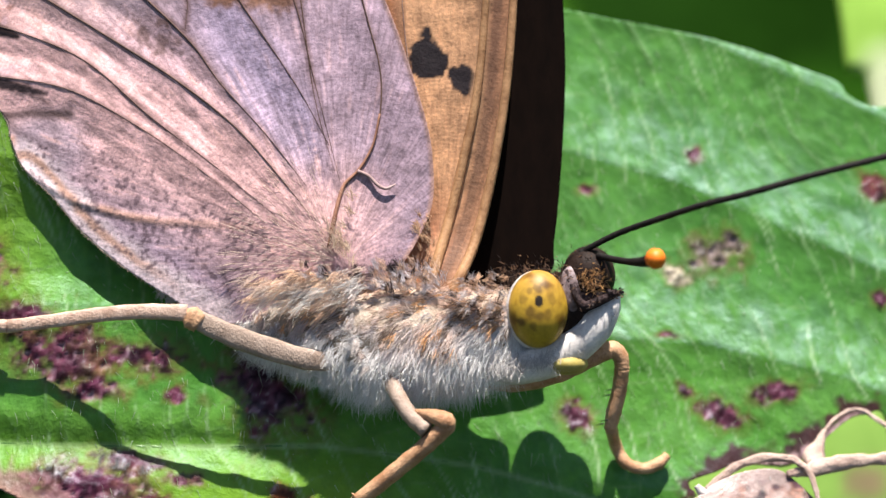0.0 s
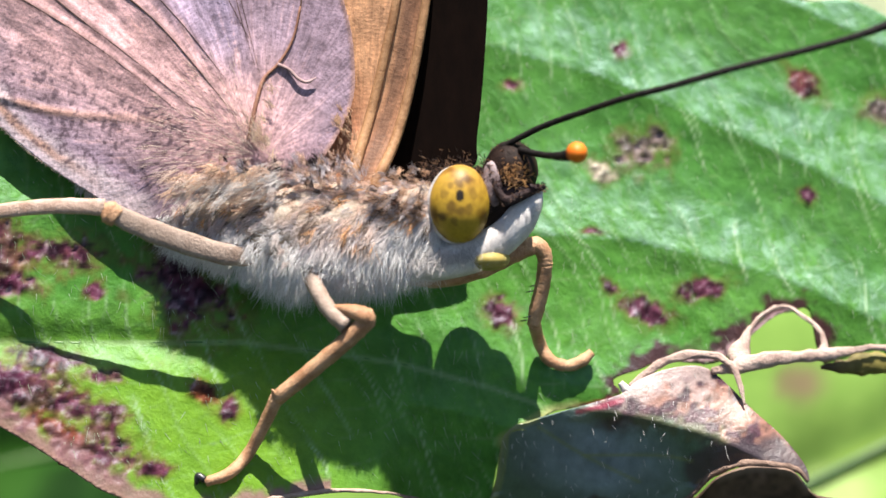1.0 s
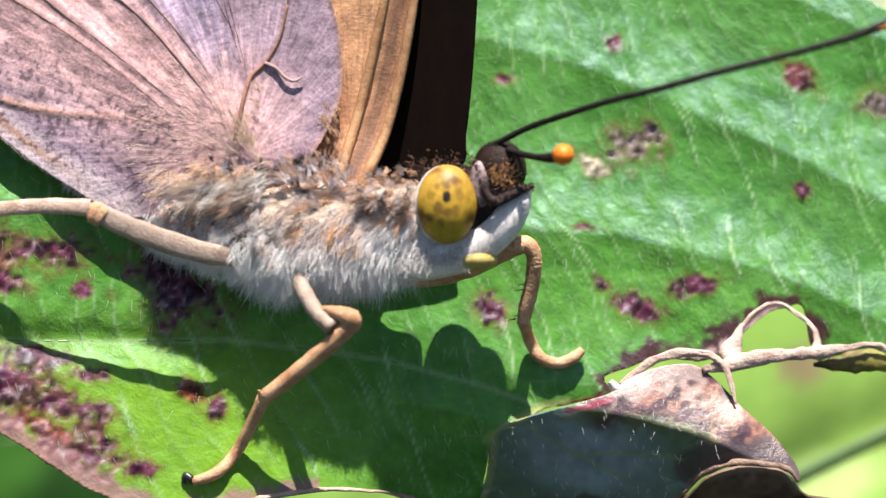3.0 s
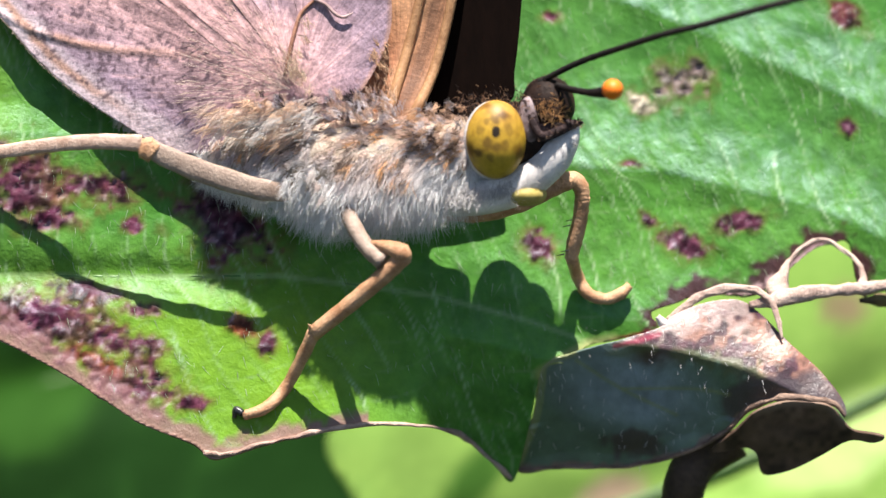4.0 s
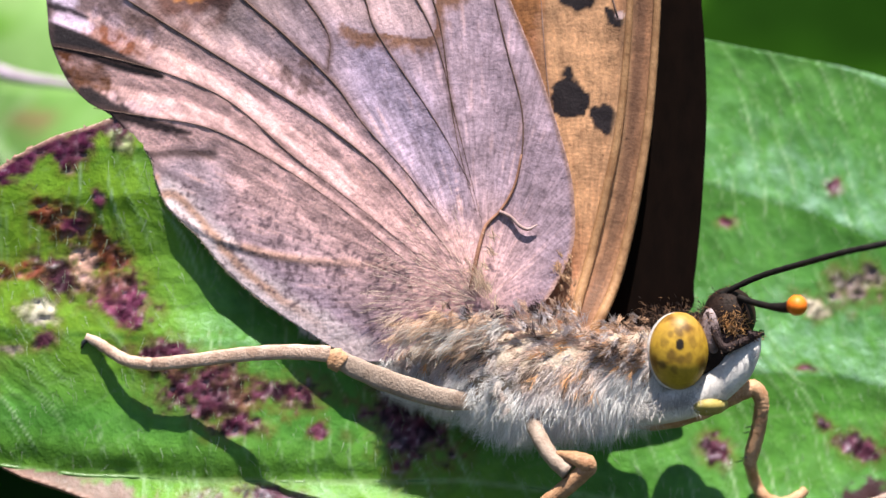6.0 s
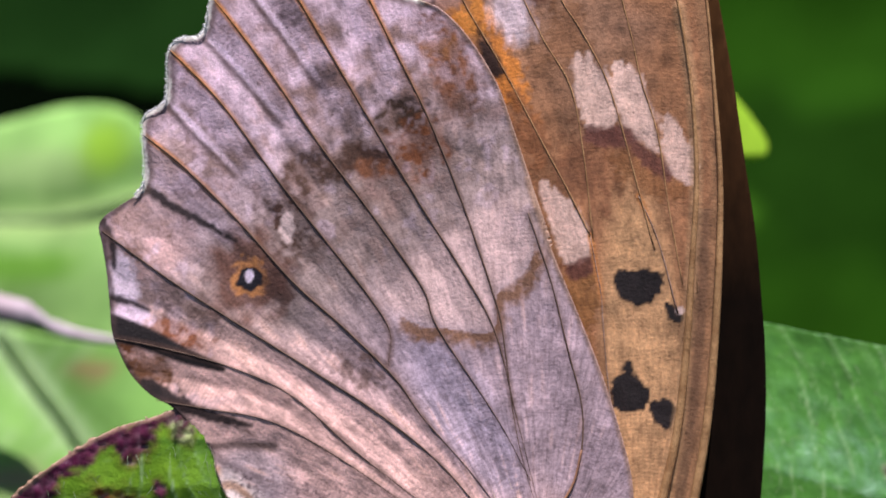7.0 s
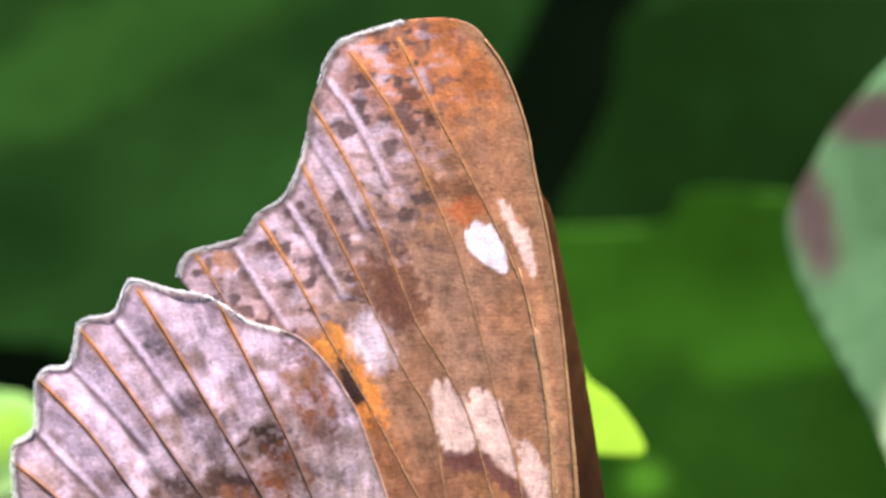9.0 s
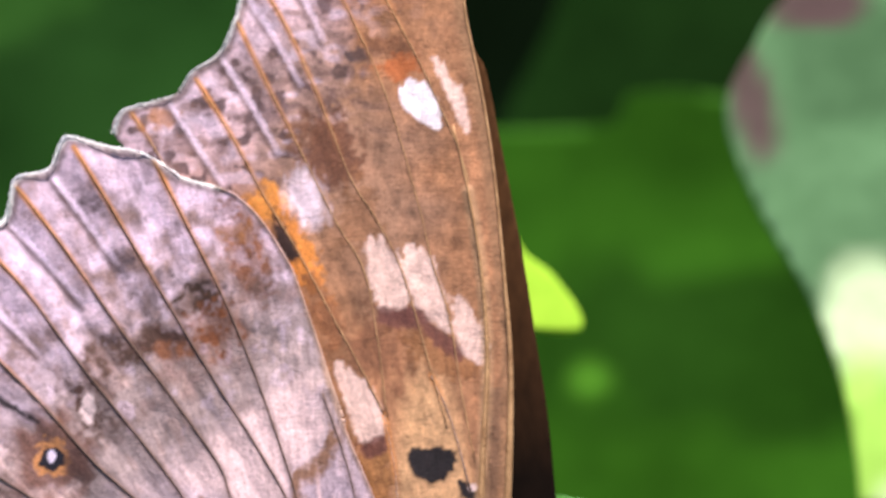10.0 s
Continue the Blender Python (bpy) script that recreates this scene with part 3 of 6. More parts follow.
m1, m2 = cheap_fuzz(lp, 1.3, 21), cheap_fuzz(lp, 4.5, 22)
# bluish sky sheen of the shaded lobe painted into its centre
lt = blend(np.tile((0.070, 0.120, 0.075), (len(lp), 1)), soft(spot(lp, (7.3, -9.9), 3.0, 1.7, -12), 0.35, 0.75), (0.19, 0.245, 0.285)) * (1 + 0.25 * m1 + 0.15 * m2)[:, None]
brown = near_line(lp, np.array([(8.40, -7.65), (9.83, -7.47), (11.08, -8.00), (12.16, -8.90), (13.24, -9.80)]))[0]
lt = blend(lt, soft(brown + 0.3 * m1 + 0.2 * m2, 1.2, 0.5), (0.06, 0.022, 0.032))
lt = blend(lt, soft(brown + 0.7 * m1 + 0.8 * m2, 0.55, 0.4), (0.21, 0.10, 0.072))
lt = lt * (1 + (0.6 * cheap_fuzz(lp, 8, 23) + 0.5 * cheap_fuzz(lp, 3.5, 24)) * soft(brown, 1.2, 0.3))[:, None]
pale = near_line(lp, np.array([(8.31, -7.68), (9.29, -7.29), (10.54, -7.19)]))[0]
lt = blend(lt, soft(pale + 0.5 * m2, 0.30, 0.4) * 0.9, (0.34, 0.25, 0.24))
lt = blend(lt, soft(near_line(lp, spline(np.array([(10.6, -10.2), (11.6, -9.75), (12.6, -9.75), (13.3, -10.05), (13.8, -10.5)]), 5))[0] + 0.2 * m1, 0.38, 0.3) * 0.9, (0.050, 0.036, 0.042))
lt = blend(lt, soft(near_line(lp, np.array([(6.75, -8.40), (7.5, -8.22), (8.15, -8.02)]))[0], 0.035, 0.09) * 0.9, (0.24, 0.012, 0.045))
lime = near_line(lp, np.array([(6.79, -8.41), (8.40, -8.51), (9.83, -8.82), (11.09, -9.17)]))[0]
lt = blend(lt, soft(lime + 0.3 * m2, 0.05, 0.25) * 0.6, (0.10, 0.13, 0.05))
seam = near_line(lp, spline(np.array([(5.44, -8.70), (4.46, -9.19), (4.19, -10.73), (3.66, -12.72)]), 5))[0]
lt = blend(lt, soft(seam, 0.05, 0.1) * 0.8, (0.26, 0.28, 0.12))
hem = near_line(lp, spline(np.array([(3.66, -12.72), (5.19, -12.57), (6.98, -12.53), (8.78, -12.07), (10.21, -11.29), (11.10, -10.38)]), 5))[0]
lt = blend(lt, soft(hem + 0.1 * m2, 0.08, 0.12), (0.17, 0.11, 0.085))
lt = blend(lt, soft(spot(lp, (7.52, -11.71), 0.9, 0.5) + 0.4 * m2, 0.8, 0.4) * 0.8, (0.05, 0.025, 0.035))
for k in ([(4.55, -9.28), (4.37, -10.73), (3.84, -12.36)], [(5.53, -8.92), (6.97, -9.82), (8.77, -10.71)], [(6.97, -9.82), (9.30, -9.81), (10.38, -9.99)]):
    lt = blend(lt, soft(near_line(lp, spline(np.array(k), 6))[0], 0.02, 0.06) * 0.6, (0.22, 0.26, 0.08))
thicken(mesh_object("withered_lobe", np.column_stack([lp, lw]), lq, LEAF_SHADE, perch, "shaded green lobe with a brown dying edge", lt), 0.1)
pick = rng.choice(len(lp), 120, replace=False)
strands("lobe_bristles", np.column_stack([lp[pick], lw[pick] - 0.01]), np.column_stack([rng.normal(0.1, 0.4, 120), -1 + rng.normal(0, 0.3, 120), rng.uniform(-0.6, -0.1, 120)]),
        rng.uniform(0.12, 0.30, 120), 0.011, np.tile((0.48, 0.47, 0.46), (120, 1)), perch)

k = spline(np.array([(3.66, -12.72), (4.47, -12.65), (5.19, -12.57), (6.98, -12.53), (8.78, -12.07), (10.21, -11.29), (11.10, -10.38), (12.17, -10.02), (13.60, -10.19), (14.06, -10.61)]), 6)
kz = np.array([lw[np.argmin(((lp - q) ** 2).sum(1))] for q in k]) - 0.04
v, f = tube(np.column_stack([k, kz]), np.interp(np.linspace(0, 1, len(k)), [0, 0.5, 0.75, 0.9, 1], [0.05, 0.06, 0.11, 0.12, 0.05]) * (1 + 0.3 * cheap_fuzz(k, 3, 87)), 9)
v += np.column_stack([cheap_fuzz(v[:, :2], 5, i) * 0.04 for i in (88, 89, 90)])
mesh_object("lobe_rim", v, f, plain("dry_hem", (0.10, 0.06, 0.045), (0.30, 0.20, 0.15), 1300, 0.65, 0.3, 0.0001), perch, "brown withered rim")

# the curled dead tip under the lobe
CURL = [(10.62, -11.16), (11.24, -10.46), (12.23, -10.13), (13.50, -10.27), (14.04, -10.87), (14.40, -11.14), (15.34, -11.36), (15.04, -11.58), (14.23, -11.47), (13.33, -12.06), (12.43, -12.52), (11.57, -12.65), (11.34, -11.97), (11.0, -11.75), (10.5, -11.85), (9.9, -11.85)]
cp, cq, cr = sheet(spline(np.array(CURL), 5, True), 0.06)
cw = 1.2 + 0.9 * np.sin((cp[:, 1] + 15) * 0.9) + 0.2 * cheap_fuzz(cp, 1.2, 31)
ct = np.tile((0.10, 0.062, 0.043), (len(cp), 1)) * (1 + 0.5 * cheap_fuzz(cp, 1.5, 32) + 0.4 * cheap_fuzz(cp, 5, 33))[:, None]
ct = blend(ct, soft(near_line(cp, spline(np.array([(11.24, -10.46), (12.23, -10.13), (13.50, -10.27), (14.04, -10.87)]), 5))[0], 0.04, 0.2), (0.20, 0.135, 0.10))
thicken(mesh_object("curled_tip", np.column_stack([cp, cw]), cq, LEAF_DRY, perch, "dark brown curled dead leaf tip", ct), 0.12)

# dry torn strips by the hole: flat, frayed and slightly rolled
def ribbon(name, path, depth, half, material, label, seed, tint=None):
    """A flat strip along a line of u, v at the given depths, half a width to either side, its edges frayed and rolled back."""
    k = spline(np.column_stack([np.array(path), np.array(depth)]), 7)
    h = spline(np.array(half)[:, None], 7)[:, 0]
    side = np.gradient(k[:, :2], axis=0)[:, ::-1] * (1, -1)
    side /= np.linalg.norm(side, axis=1)[:, None]
    rows = []
    for q in np.linspace(-1, 1, 7):
        fray = 1 + 0.25 * cheap_fuzz(k[:, :2], 4, seed + int(q > 0)) * abs(q)
        rows.append(np.column_stack([k[:, :2] + side * (h * q * fray)[:, None], k[:, 2] + 0.35 * h * q * q + 0.03 * cheap_fuzz(k[:, :2] + q, 6, seed + 2)]))
    v = np.stack(rows, 1).reshape(-1, 3)
    f = [(i * 7 + j, i * 7 + j + 1, i * 7 + j + 8, i * 7 + j + 7) for i in range(len(k) - 1) for j in range(6)]
    tone = None if tint is None else blend(np.tile(tint[0], (len(v), 1)), np.clip((v[:, 0] - v[:, 0].min()) / np.ptp(v[:, 0]), 0, 1), tint[1]) * (1 + 0.3 * cheap_fuzz(v[:, :2], 6, seed + 3))[:, None]
    return thicken(mesh_object(name, v, f, material, perch, label, tone), 0.05)


STRIP = plain("torn_strip", (0.36, 0.24, 0.20), (0.68, 0.52, 0.44), 1700, 0.6, 0.35, 0.0001, (0.35, 1, 1))
ribbon("torn_strip", [(8.43, -7.66), (9.04, -7.16), (9.57, -6.82), (10.29, -6.64), (11.01, -6.64), (11.45, -6.8), (11.76, -7.09), (11.94, -7.56), (12.08, -8.2)], [0.98, 1.12, 1.24, 1.30, 1.32, 1.30, 1.22, 1.12, 1.0], [0.10, 0.14, 0.15, 0.15, 0.13, 0.12, 0.11, 0.09, 0.04], STRIP, "pale tan dry strip arched over the torn tip", 201)
ribbon("torn_strip", [(11.06, -7.16), (11.72, -7.04), (12.44, -6.86), (13.34, -6.77), (14.23, -6.7), (14.86, -6.64), (15.49, -6.57), (16.2, -6.45), (16.74, -6.48), (17.28, -6.77), (17.96, -7.41), (18.53, -8.15)], [1.30, 1.40, 1.55, 1.75, 1.95, 2.10, 2.2, 2.3, 2.35, 2.35, 2.3, 2.3], [0.10, 0.21, 0.26, 0.22, 0.20, 0.23, 0.15, 0.10, 0.11, 0.13, 0.16, 0.08], STRIP, "pale tan dry strip under the hole", 205)
ribbon("torn_web", [(11.94, -7.16), (12.01, -6.62), (12.19, -6.12), (12.37, -5.76)], [1.50, 1.70, 1.95, 2.2], [0.26, 0.34, 0.16, 0.05], STRIP, "pinkish torn leaf skin", 209)
ribbon("hole_rim", [(14.7, -6.7), (14.75, -6.3), (14.57, -5.82), (14.05, -5.41), (13.55, -5.14), (13.07, -5.24), (12.62, -5.55), (12.26, -5.98)], [2.1, 2.3, 2.45, 2.6, 2.65, 2.6, 2.45, 2.25], [0.16, 0.10, 0.08, 0.07, 0.06, 0.06, 0.06, 0.05], STRIP, "pale dry rim of the hole", 213)
ribbon("dead_strip", [(14.66, -7.09), (15.49, -7.05), (16.2, -6.97), (17.1, -7.05), (17.85, -7.34)], [2.3, 2.4, 2.45, 2.45, 2.4], [0.05, 0.24, 0.36, 0.26, 0.05], LEAF_DRY, "brown to olive dying strip of leaf", 217, ((0.06, 0.035, 0.02), (0.30, 0.27, 0.06)))
ribbon("torn_scrap", [(8.1, -7.48), (8.35, -7.74), (8.68, -7.97)], [0.80, 0.78, 0.80], [0.12, 0.16, 0.06], plain("white_scrap", (0.55, 0.48, 0.46), (0.80, 0.74, 0.72), 1500, 0.6, 0.3), "whitish scrap of dry skin", 221)
k = spline(np.array([(-6.14, -11.57), (-5.44, -11.62), (-4.05, -11.28), (-1.95, -10.91), (0.16, -10.85), (1.57, -11.27), (2.65, -12.14), (3.48, -12.96)]), 5)
v, f = tube(np.column_stack([k, leaf_w(*k.T) - 0.05]), 0.045 + 0.05 * np.abs(cheap_fuzz(k, 2.2, 77)) + 0.03 * np.abs(cheap_fuzz(k, 7.0, 78)), 8, 1.6)
v += np.column_stack([cheap_fuzz(v[:, :2], 5, i) * 0.05 for i in (81, 82, 83)])
mesh_object("dry_rim", v, f, DRY, perch, "dry tan edge")
k = spline(np.array([(10.71, -11.54, 2.80), (9.62, -12.26, 2.90), (9.15, -12.96, 2.60), (9.00, -13.94, 3.00), (8.94, -15.88, 3.50), (8.89, -18.79, 4.00)]), 5)
k = np.vstack([k, [(k[-1][0] + 4, -120, 20), (k[-1][0] + 10, -365, 60)]])
v, f = tube(k, np.r_[np.linspace(0.75, 0.62, len(k) - 2), 0.8, 1.2], 12)
mesh_object("stem", v, f, plain("old_stem", (0.035, 0.022, 0.014), (0.10, 0.065, 0.04), 700, 0.7, 0.25, 0.0002), perch, "dark brown leaf stem")

# ---- butterfly ----
butterfly = thing("butterfly", (0, -8, 1), "brown and lilac butterfly with closed wings standing on a leaf", "butterfly")
VEIN = plain("vein_scales", (0.17, 0.105, 0.085), (0.38, 0.25, 0.21), 1500, 0.6, 0.3, 0.00004)
VEIN_ORANGE = plain("orange_vein_scales", (0.26, 0.13, 0.06), (0.46, 0.26, 0.13), 1500, 0.6, 0.3, 0.00004)
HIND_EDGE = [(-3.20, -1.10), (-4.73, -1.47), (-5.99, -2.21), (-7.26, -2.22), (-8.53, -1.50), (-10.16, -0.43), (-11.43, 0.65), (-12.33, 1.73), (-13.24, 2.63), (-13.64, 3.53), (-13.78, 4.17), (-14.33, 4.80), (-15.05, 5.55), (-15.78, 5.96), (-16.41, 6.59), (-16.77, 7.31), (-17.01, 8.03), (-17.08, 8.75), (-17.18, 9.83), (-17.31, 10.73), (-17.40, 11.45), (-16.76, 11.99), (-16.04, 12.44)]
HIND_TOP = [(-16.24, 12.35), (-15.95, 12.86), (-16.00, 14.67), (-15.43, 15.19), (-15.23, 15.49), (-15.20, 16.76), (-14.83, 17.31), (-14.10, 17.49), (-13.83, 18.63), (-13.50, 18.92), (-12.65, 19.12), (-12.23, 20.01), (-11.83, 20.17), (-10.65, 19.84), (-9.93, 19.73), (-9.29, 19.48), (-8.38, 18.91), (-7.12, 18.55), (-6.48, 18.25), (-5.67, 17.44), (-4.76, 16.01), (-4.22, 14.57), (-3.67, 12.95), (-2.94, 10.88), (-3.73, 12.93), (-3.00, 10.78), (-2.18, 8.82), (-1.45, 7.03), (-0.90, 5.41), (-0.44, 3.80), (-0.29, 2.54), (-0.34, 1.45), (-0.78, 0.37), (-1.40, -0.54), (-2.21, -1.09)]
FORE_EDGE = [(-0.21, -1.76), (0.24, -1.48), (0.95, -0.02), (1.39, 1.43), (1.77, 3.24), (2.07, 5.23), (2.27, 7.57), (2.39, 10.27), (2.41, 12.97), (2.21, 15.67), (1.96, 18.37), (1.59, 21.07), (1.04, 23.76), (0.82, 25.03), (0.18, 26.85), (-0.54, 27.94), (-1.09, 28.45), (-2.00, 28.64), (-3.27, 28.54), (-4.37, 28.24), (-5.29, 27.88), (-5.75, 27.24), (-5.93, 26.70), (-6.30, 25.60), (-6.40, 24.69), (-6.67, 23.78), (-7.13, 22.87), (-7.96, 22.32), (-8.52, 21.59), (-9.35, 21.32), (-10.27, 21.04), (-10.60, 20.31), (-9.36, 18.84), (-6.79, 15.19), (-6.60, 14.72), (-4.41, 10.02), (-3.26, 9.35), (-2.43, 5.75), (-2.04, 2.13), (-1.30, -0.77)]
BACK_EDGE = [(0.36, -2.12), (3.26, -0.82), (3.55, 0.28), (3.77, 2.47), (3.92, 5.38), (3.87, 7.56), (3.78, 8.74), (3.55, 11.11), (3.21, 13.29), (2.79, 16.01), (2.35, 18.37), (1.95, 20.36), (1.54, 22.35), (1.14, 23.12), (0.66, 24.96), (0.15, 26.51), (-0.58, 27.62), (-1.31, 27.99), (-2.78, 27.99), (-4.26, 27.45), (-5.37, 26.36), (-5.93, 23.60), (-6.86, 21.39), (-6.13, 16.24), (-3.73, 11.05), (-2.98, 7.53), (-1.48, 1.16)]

# veins of the hindwing, each from the margin to the base
HIND_VEINS = ([[(-17.31, 11.18), (-15.05, 9.57), (-12.34, 7.87), (-10.17, 6.53), (-8.36, 5.37), (-6.56, 3.94), (-5.11, 2.32), (-3.84, 0.71)],
    [(-15.96, 14.24), (-14.61, 13.16), (-12.80, 11.37), (-11.17, 9.58), (-9.36, 7.97), (-7.91, 6.54), (-7.00, 5.29), (-5.55, 3.67), (-4.28, 2.06)],
    [(-15.11, 16.94), (-13.46, 15.23), (-11.73, 12.89), (-10.00, 10.73), (-8.73, 9.11), (-8.09, 8.03), (-8.13, 6.99)],
    [(-13.74, 18.58), (-12.19, 16.60), (-10.37, 13.99), (-8.73, 11.83), (-7.09, 9.49), (-6.57, 8.18), (-4.66, 5.31), (-3.57, 3.33)],
    [(-11.83, 19.85), (-10.56, 17.78), (-8.74, 14.72), (-7.10, 12.02), (-5.83, 10.04), (-4.74, 8.06), (-4.05, 5.40), (-3.22, 2.16)]] + [[(-9.20, 19.41), (-8.20, 17.43), (-6.93, 14.91), (-5.83, 12.21), (-4.83, 9.33), (-4.51, 8.09), (-4.04, 4.86), (-3.40, 2.52)],
    [(-3.72, 11.85), (-2.99, 9.71), (-2.44, 7.56), (-1.98, 5.77), (-1.97, 4.33), (-2.24, 3.25), (-2.68, 2.52), (-3.22, 1.80), (-3.44, 0.89)],
    [(-16.95, 7.76), (-15.41, 7.46), (-13.24, 6.88), (-11.25, 5.99), (-9.26, 4.28), (-7.27, 2.76), (-5.28, 1.15)],
    [(-15.60, 5.78), (-13.97, 5.52), (-11.98, 5.17), (-10.17, 4.28), (-8.00, 2.85), (-5.64, 0.96)]])
HIND_STRIPES = [
    [(-15.20, 15.40), (-14.19, 14.32), (-12.92, 13.06)], [(-13.92, 17.40), (-12.74, 16.14), (-11.46, 14.70)], [(-12.56, 18.94), (-11.46, 17.50), (-10.37, 15.98)]]
h_base = np.array((-3.20, -0.37))
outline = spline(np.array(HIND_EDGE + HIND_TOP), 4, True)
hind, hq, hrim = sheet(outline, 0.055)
TURN = np.array([(0.84, -0.54), (0.54, 0.84)])
a, b, c = cheap_fuzz(hind, 0.9, 41), cheap_fuzz(hind @ TURN, 2.6, 42), cheap_fuzz(hind @ TURN, 7.0, 43)
r = np.hypot(*(hind - h_base).T)
veins = [spline(np.array(k), 6) for k in HIND_VEINS]
nearest = np.full(len(hind), 9.0)
for k in veins:
    nearest = np.minimum(nearest, near_line(hind, k)[0])
edge = near_line(hind, np.vstack([outline, outline[:1]]))[0]
tint = np.tile((0.40, 0.335, 0.385), (len(hind), 1))
tint = blend(tint, np.clip((r - 9) / 3, 0, 1), (0.315, 0.262, 0.255))
tint = blend(tint, np.clip((r - 14.5) / 3.5, 0, 1), (0.57, 0.47, 0.57))
pink = near_line(hind, spline(np.array([(-15.59, 6.78), (-12.34, 5.35), (-9.26, 3.92), (-6.55, 2.31), (-4.20, 0.52)]), 5))[0]
tint = blend(tint, soft(pink, 1.0, 2.2) * 0.9, (0.76, 0.54, 0.49))
tint = blend(tint, soft(spot(hind, (-15.59, 10.56), 1.8, 1.3) + 0.4 * a, 0.6, 0.6) * 0.7, (0.55, 0.38, 0.35))
tint = blend(tint, soft(spot(hind, (-5.66, 5.39), 1.1, 3.6, 33), 0.7, 0.5) * 0.8, (0.42, 0.385, 0.50))
tint = blend(tint, soft(spot(hind, (-12.52, 3.36), 1.2, 1.0), 0.7, 0.7) * 0.7, (0.46, 0.41, 0.46))
tint = tint * (1 + 0.16 * a + 0.16 * b + 0.14 * c)[:, None]
# fine hair streaks running out from the base
ray = np.arctan2(*(hind - h_base)[:, ::-1].T)
streak = cheap_fuzz(np.column_stack([r * 0.9, ray * 42]), 1.0, 44) + 0.7 * cheap_fuzz(np.column_stack([r * 1.6, ray * 130]), 1.0, 45)
furry = np.clip(soft(pink, 1.2, 2.2) + 0.35, 0, 1)
tint = tint * (1 + 0.34 * streak * furry)[:, None]
# brightest streaks painted pale orange as glints of shining hair
tint = blend(tint, np.clip((streak - 0.55) * 2, 0, 1) * furry * 0.6, (0.80, 0.56, 0.46))
# pale band and its brown lower border
PALE = [(-8.28, 9.06), (-7.20, 8.26), (-6.12, 8.14), (-4.82, 8.08), (-4.68, 9.27), (-3.88, 9.91), (-3.53, 10.72), (-3.89, 11.79), (-4.70, 12.50), (-6.13, 11.42), (-7.56, 10.15)]
pin = inside(hind, spline(np.array(PALE), 4, True))
pd = near_line(hind, np.vstack([spline(np.array(PALE), 4, True)]))[0]
tint = blend(tint, np.where(pin, 0.9 * np.clip(0.4 + pd / 0.8, 0, 1), soft(pd, 0, 0.5) * 0.25), (0.66, 0.53, 0.52))
border = near_line(hind, spline(np.array([(-7.47, 8.31), (-7.11, 7.99), (-6.30, 8.04), (-5.58, 7.90), (-4.82, 7.98), (-4.61, 9.09), (-4.24, 9.19), (-3.70, 9.73), (-3.47, 10.45)]), 4))[0]
below = ~pin
tint = blend(tint, soft(border + 0.12 * c, 0.10, 0.35) * below * 0.9, (0.20, 0.105, 0.05))
cloud = cheap_fuzz(hind, 1.6, 46) + 0.7 * cheap_fuzz(hind, 3.4, 47) + 0.4 * c
tint = blend(tint, soft(spot(hind, (-8.6, 15.2), 3.6, 3.0, 20) + 0.3 * a, 0.6, 0.8) * np.clip(0.45 + 0.6 * cloud, 0, 0.9), (0.20, 0.135, 0.11))
tint = blend(tint, np.clip((r - 12) / 2, 0, 1) * np.clip(0.9 * cloud - 0.35, 0, 0.6), (0.22, 0.15, 0.14))
tint = blend(tint, np.clip((r - 11) / 3, 0, 1) * np.clip(-0.9 * cloud - 0.35, 0, 0.5), (0.70, 0.60, 0.72))
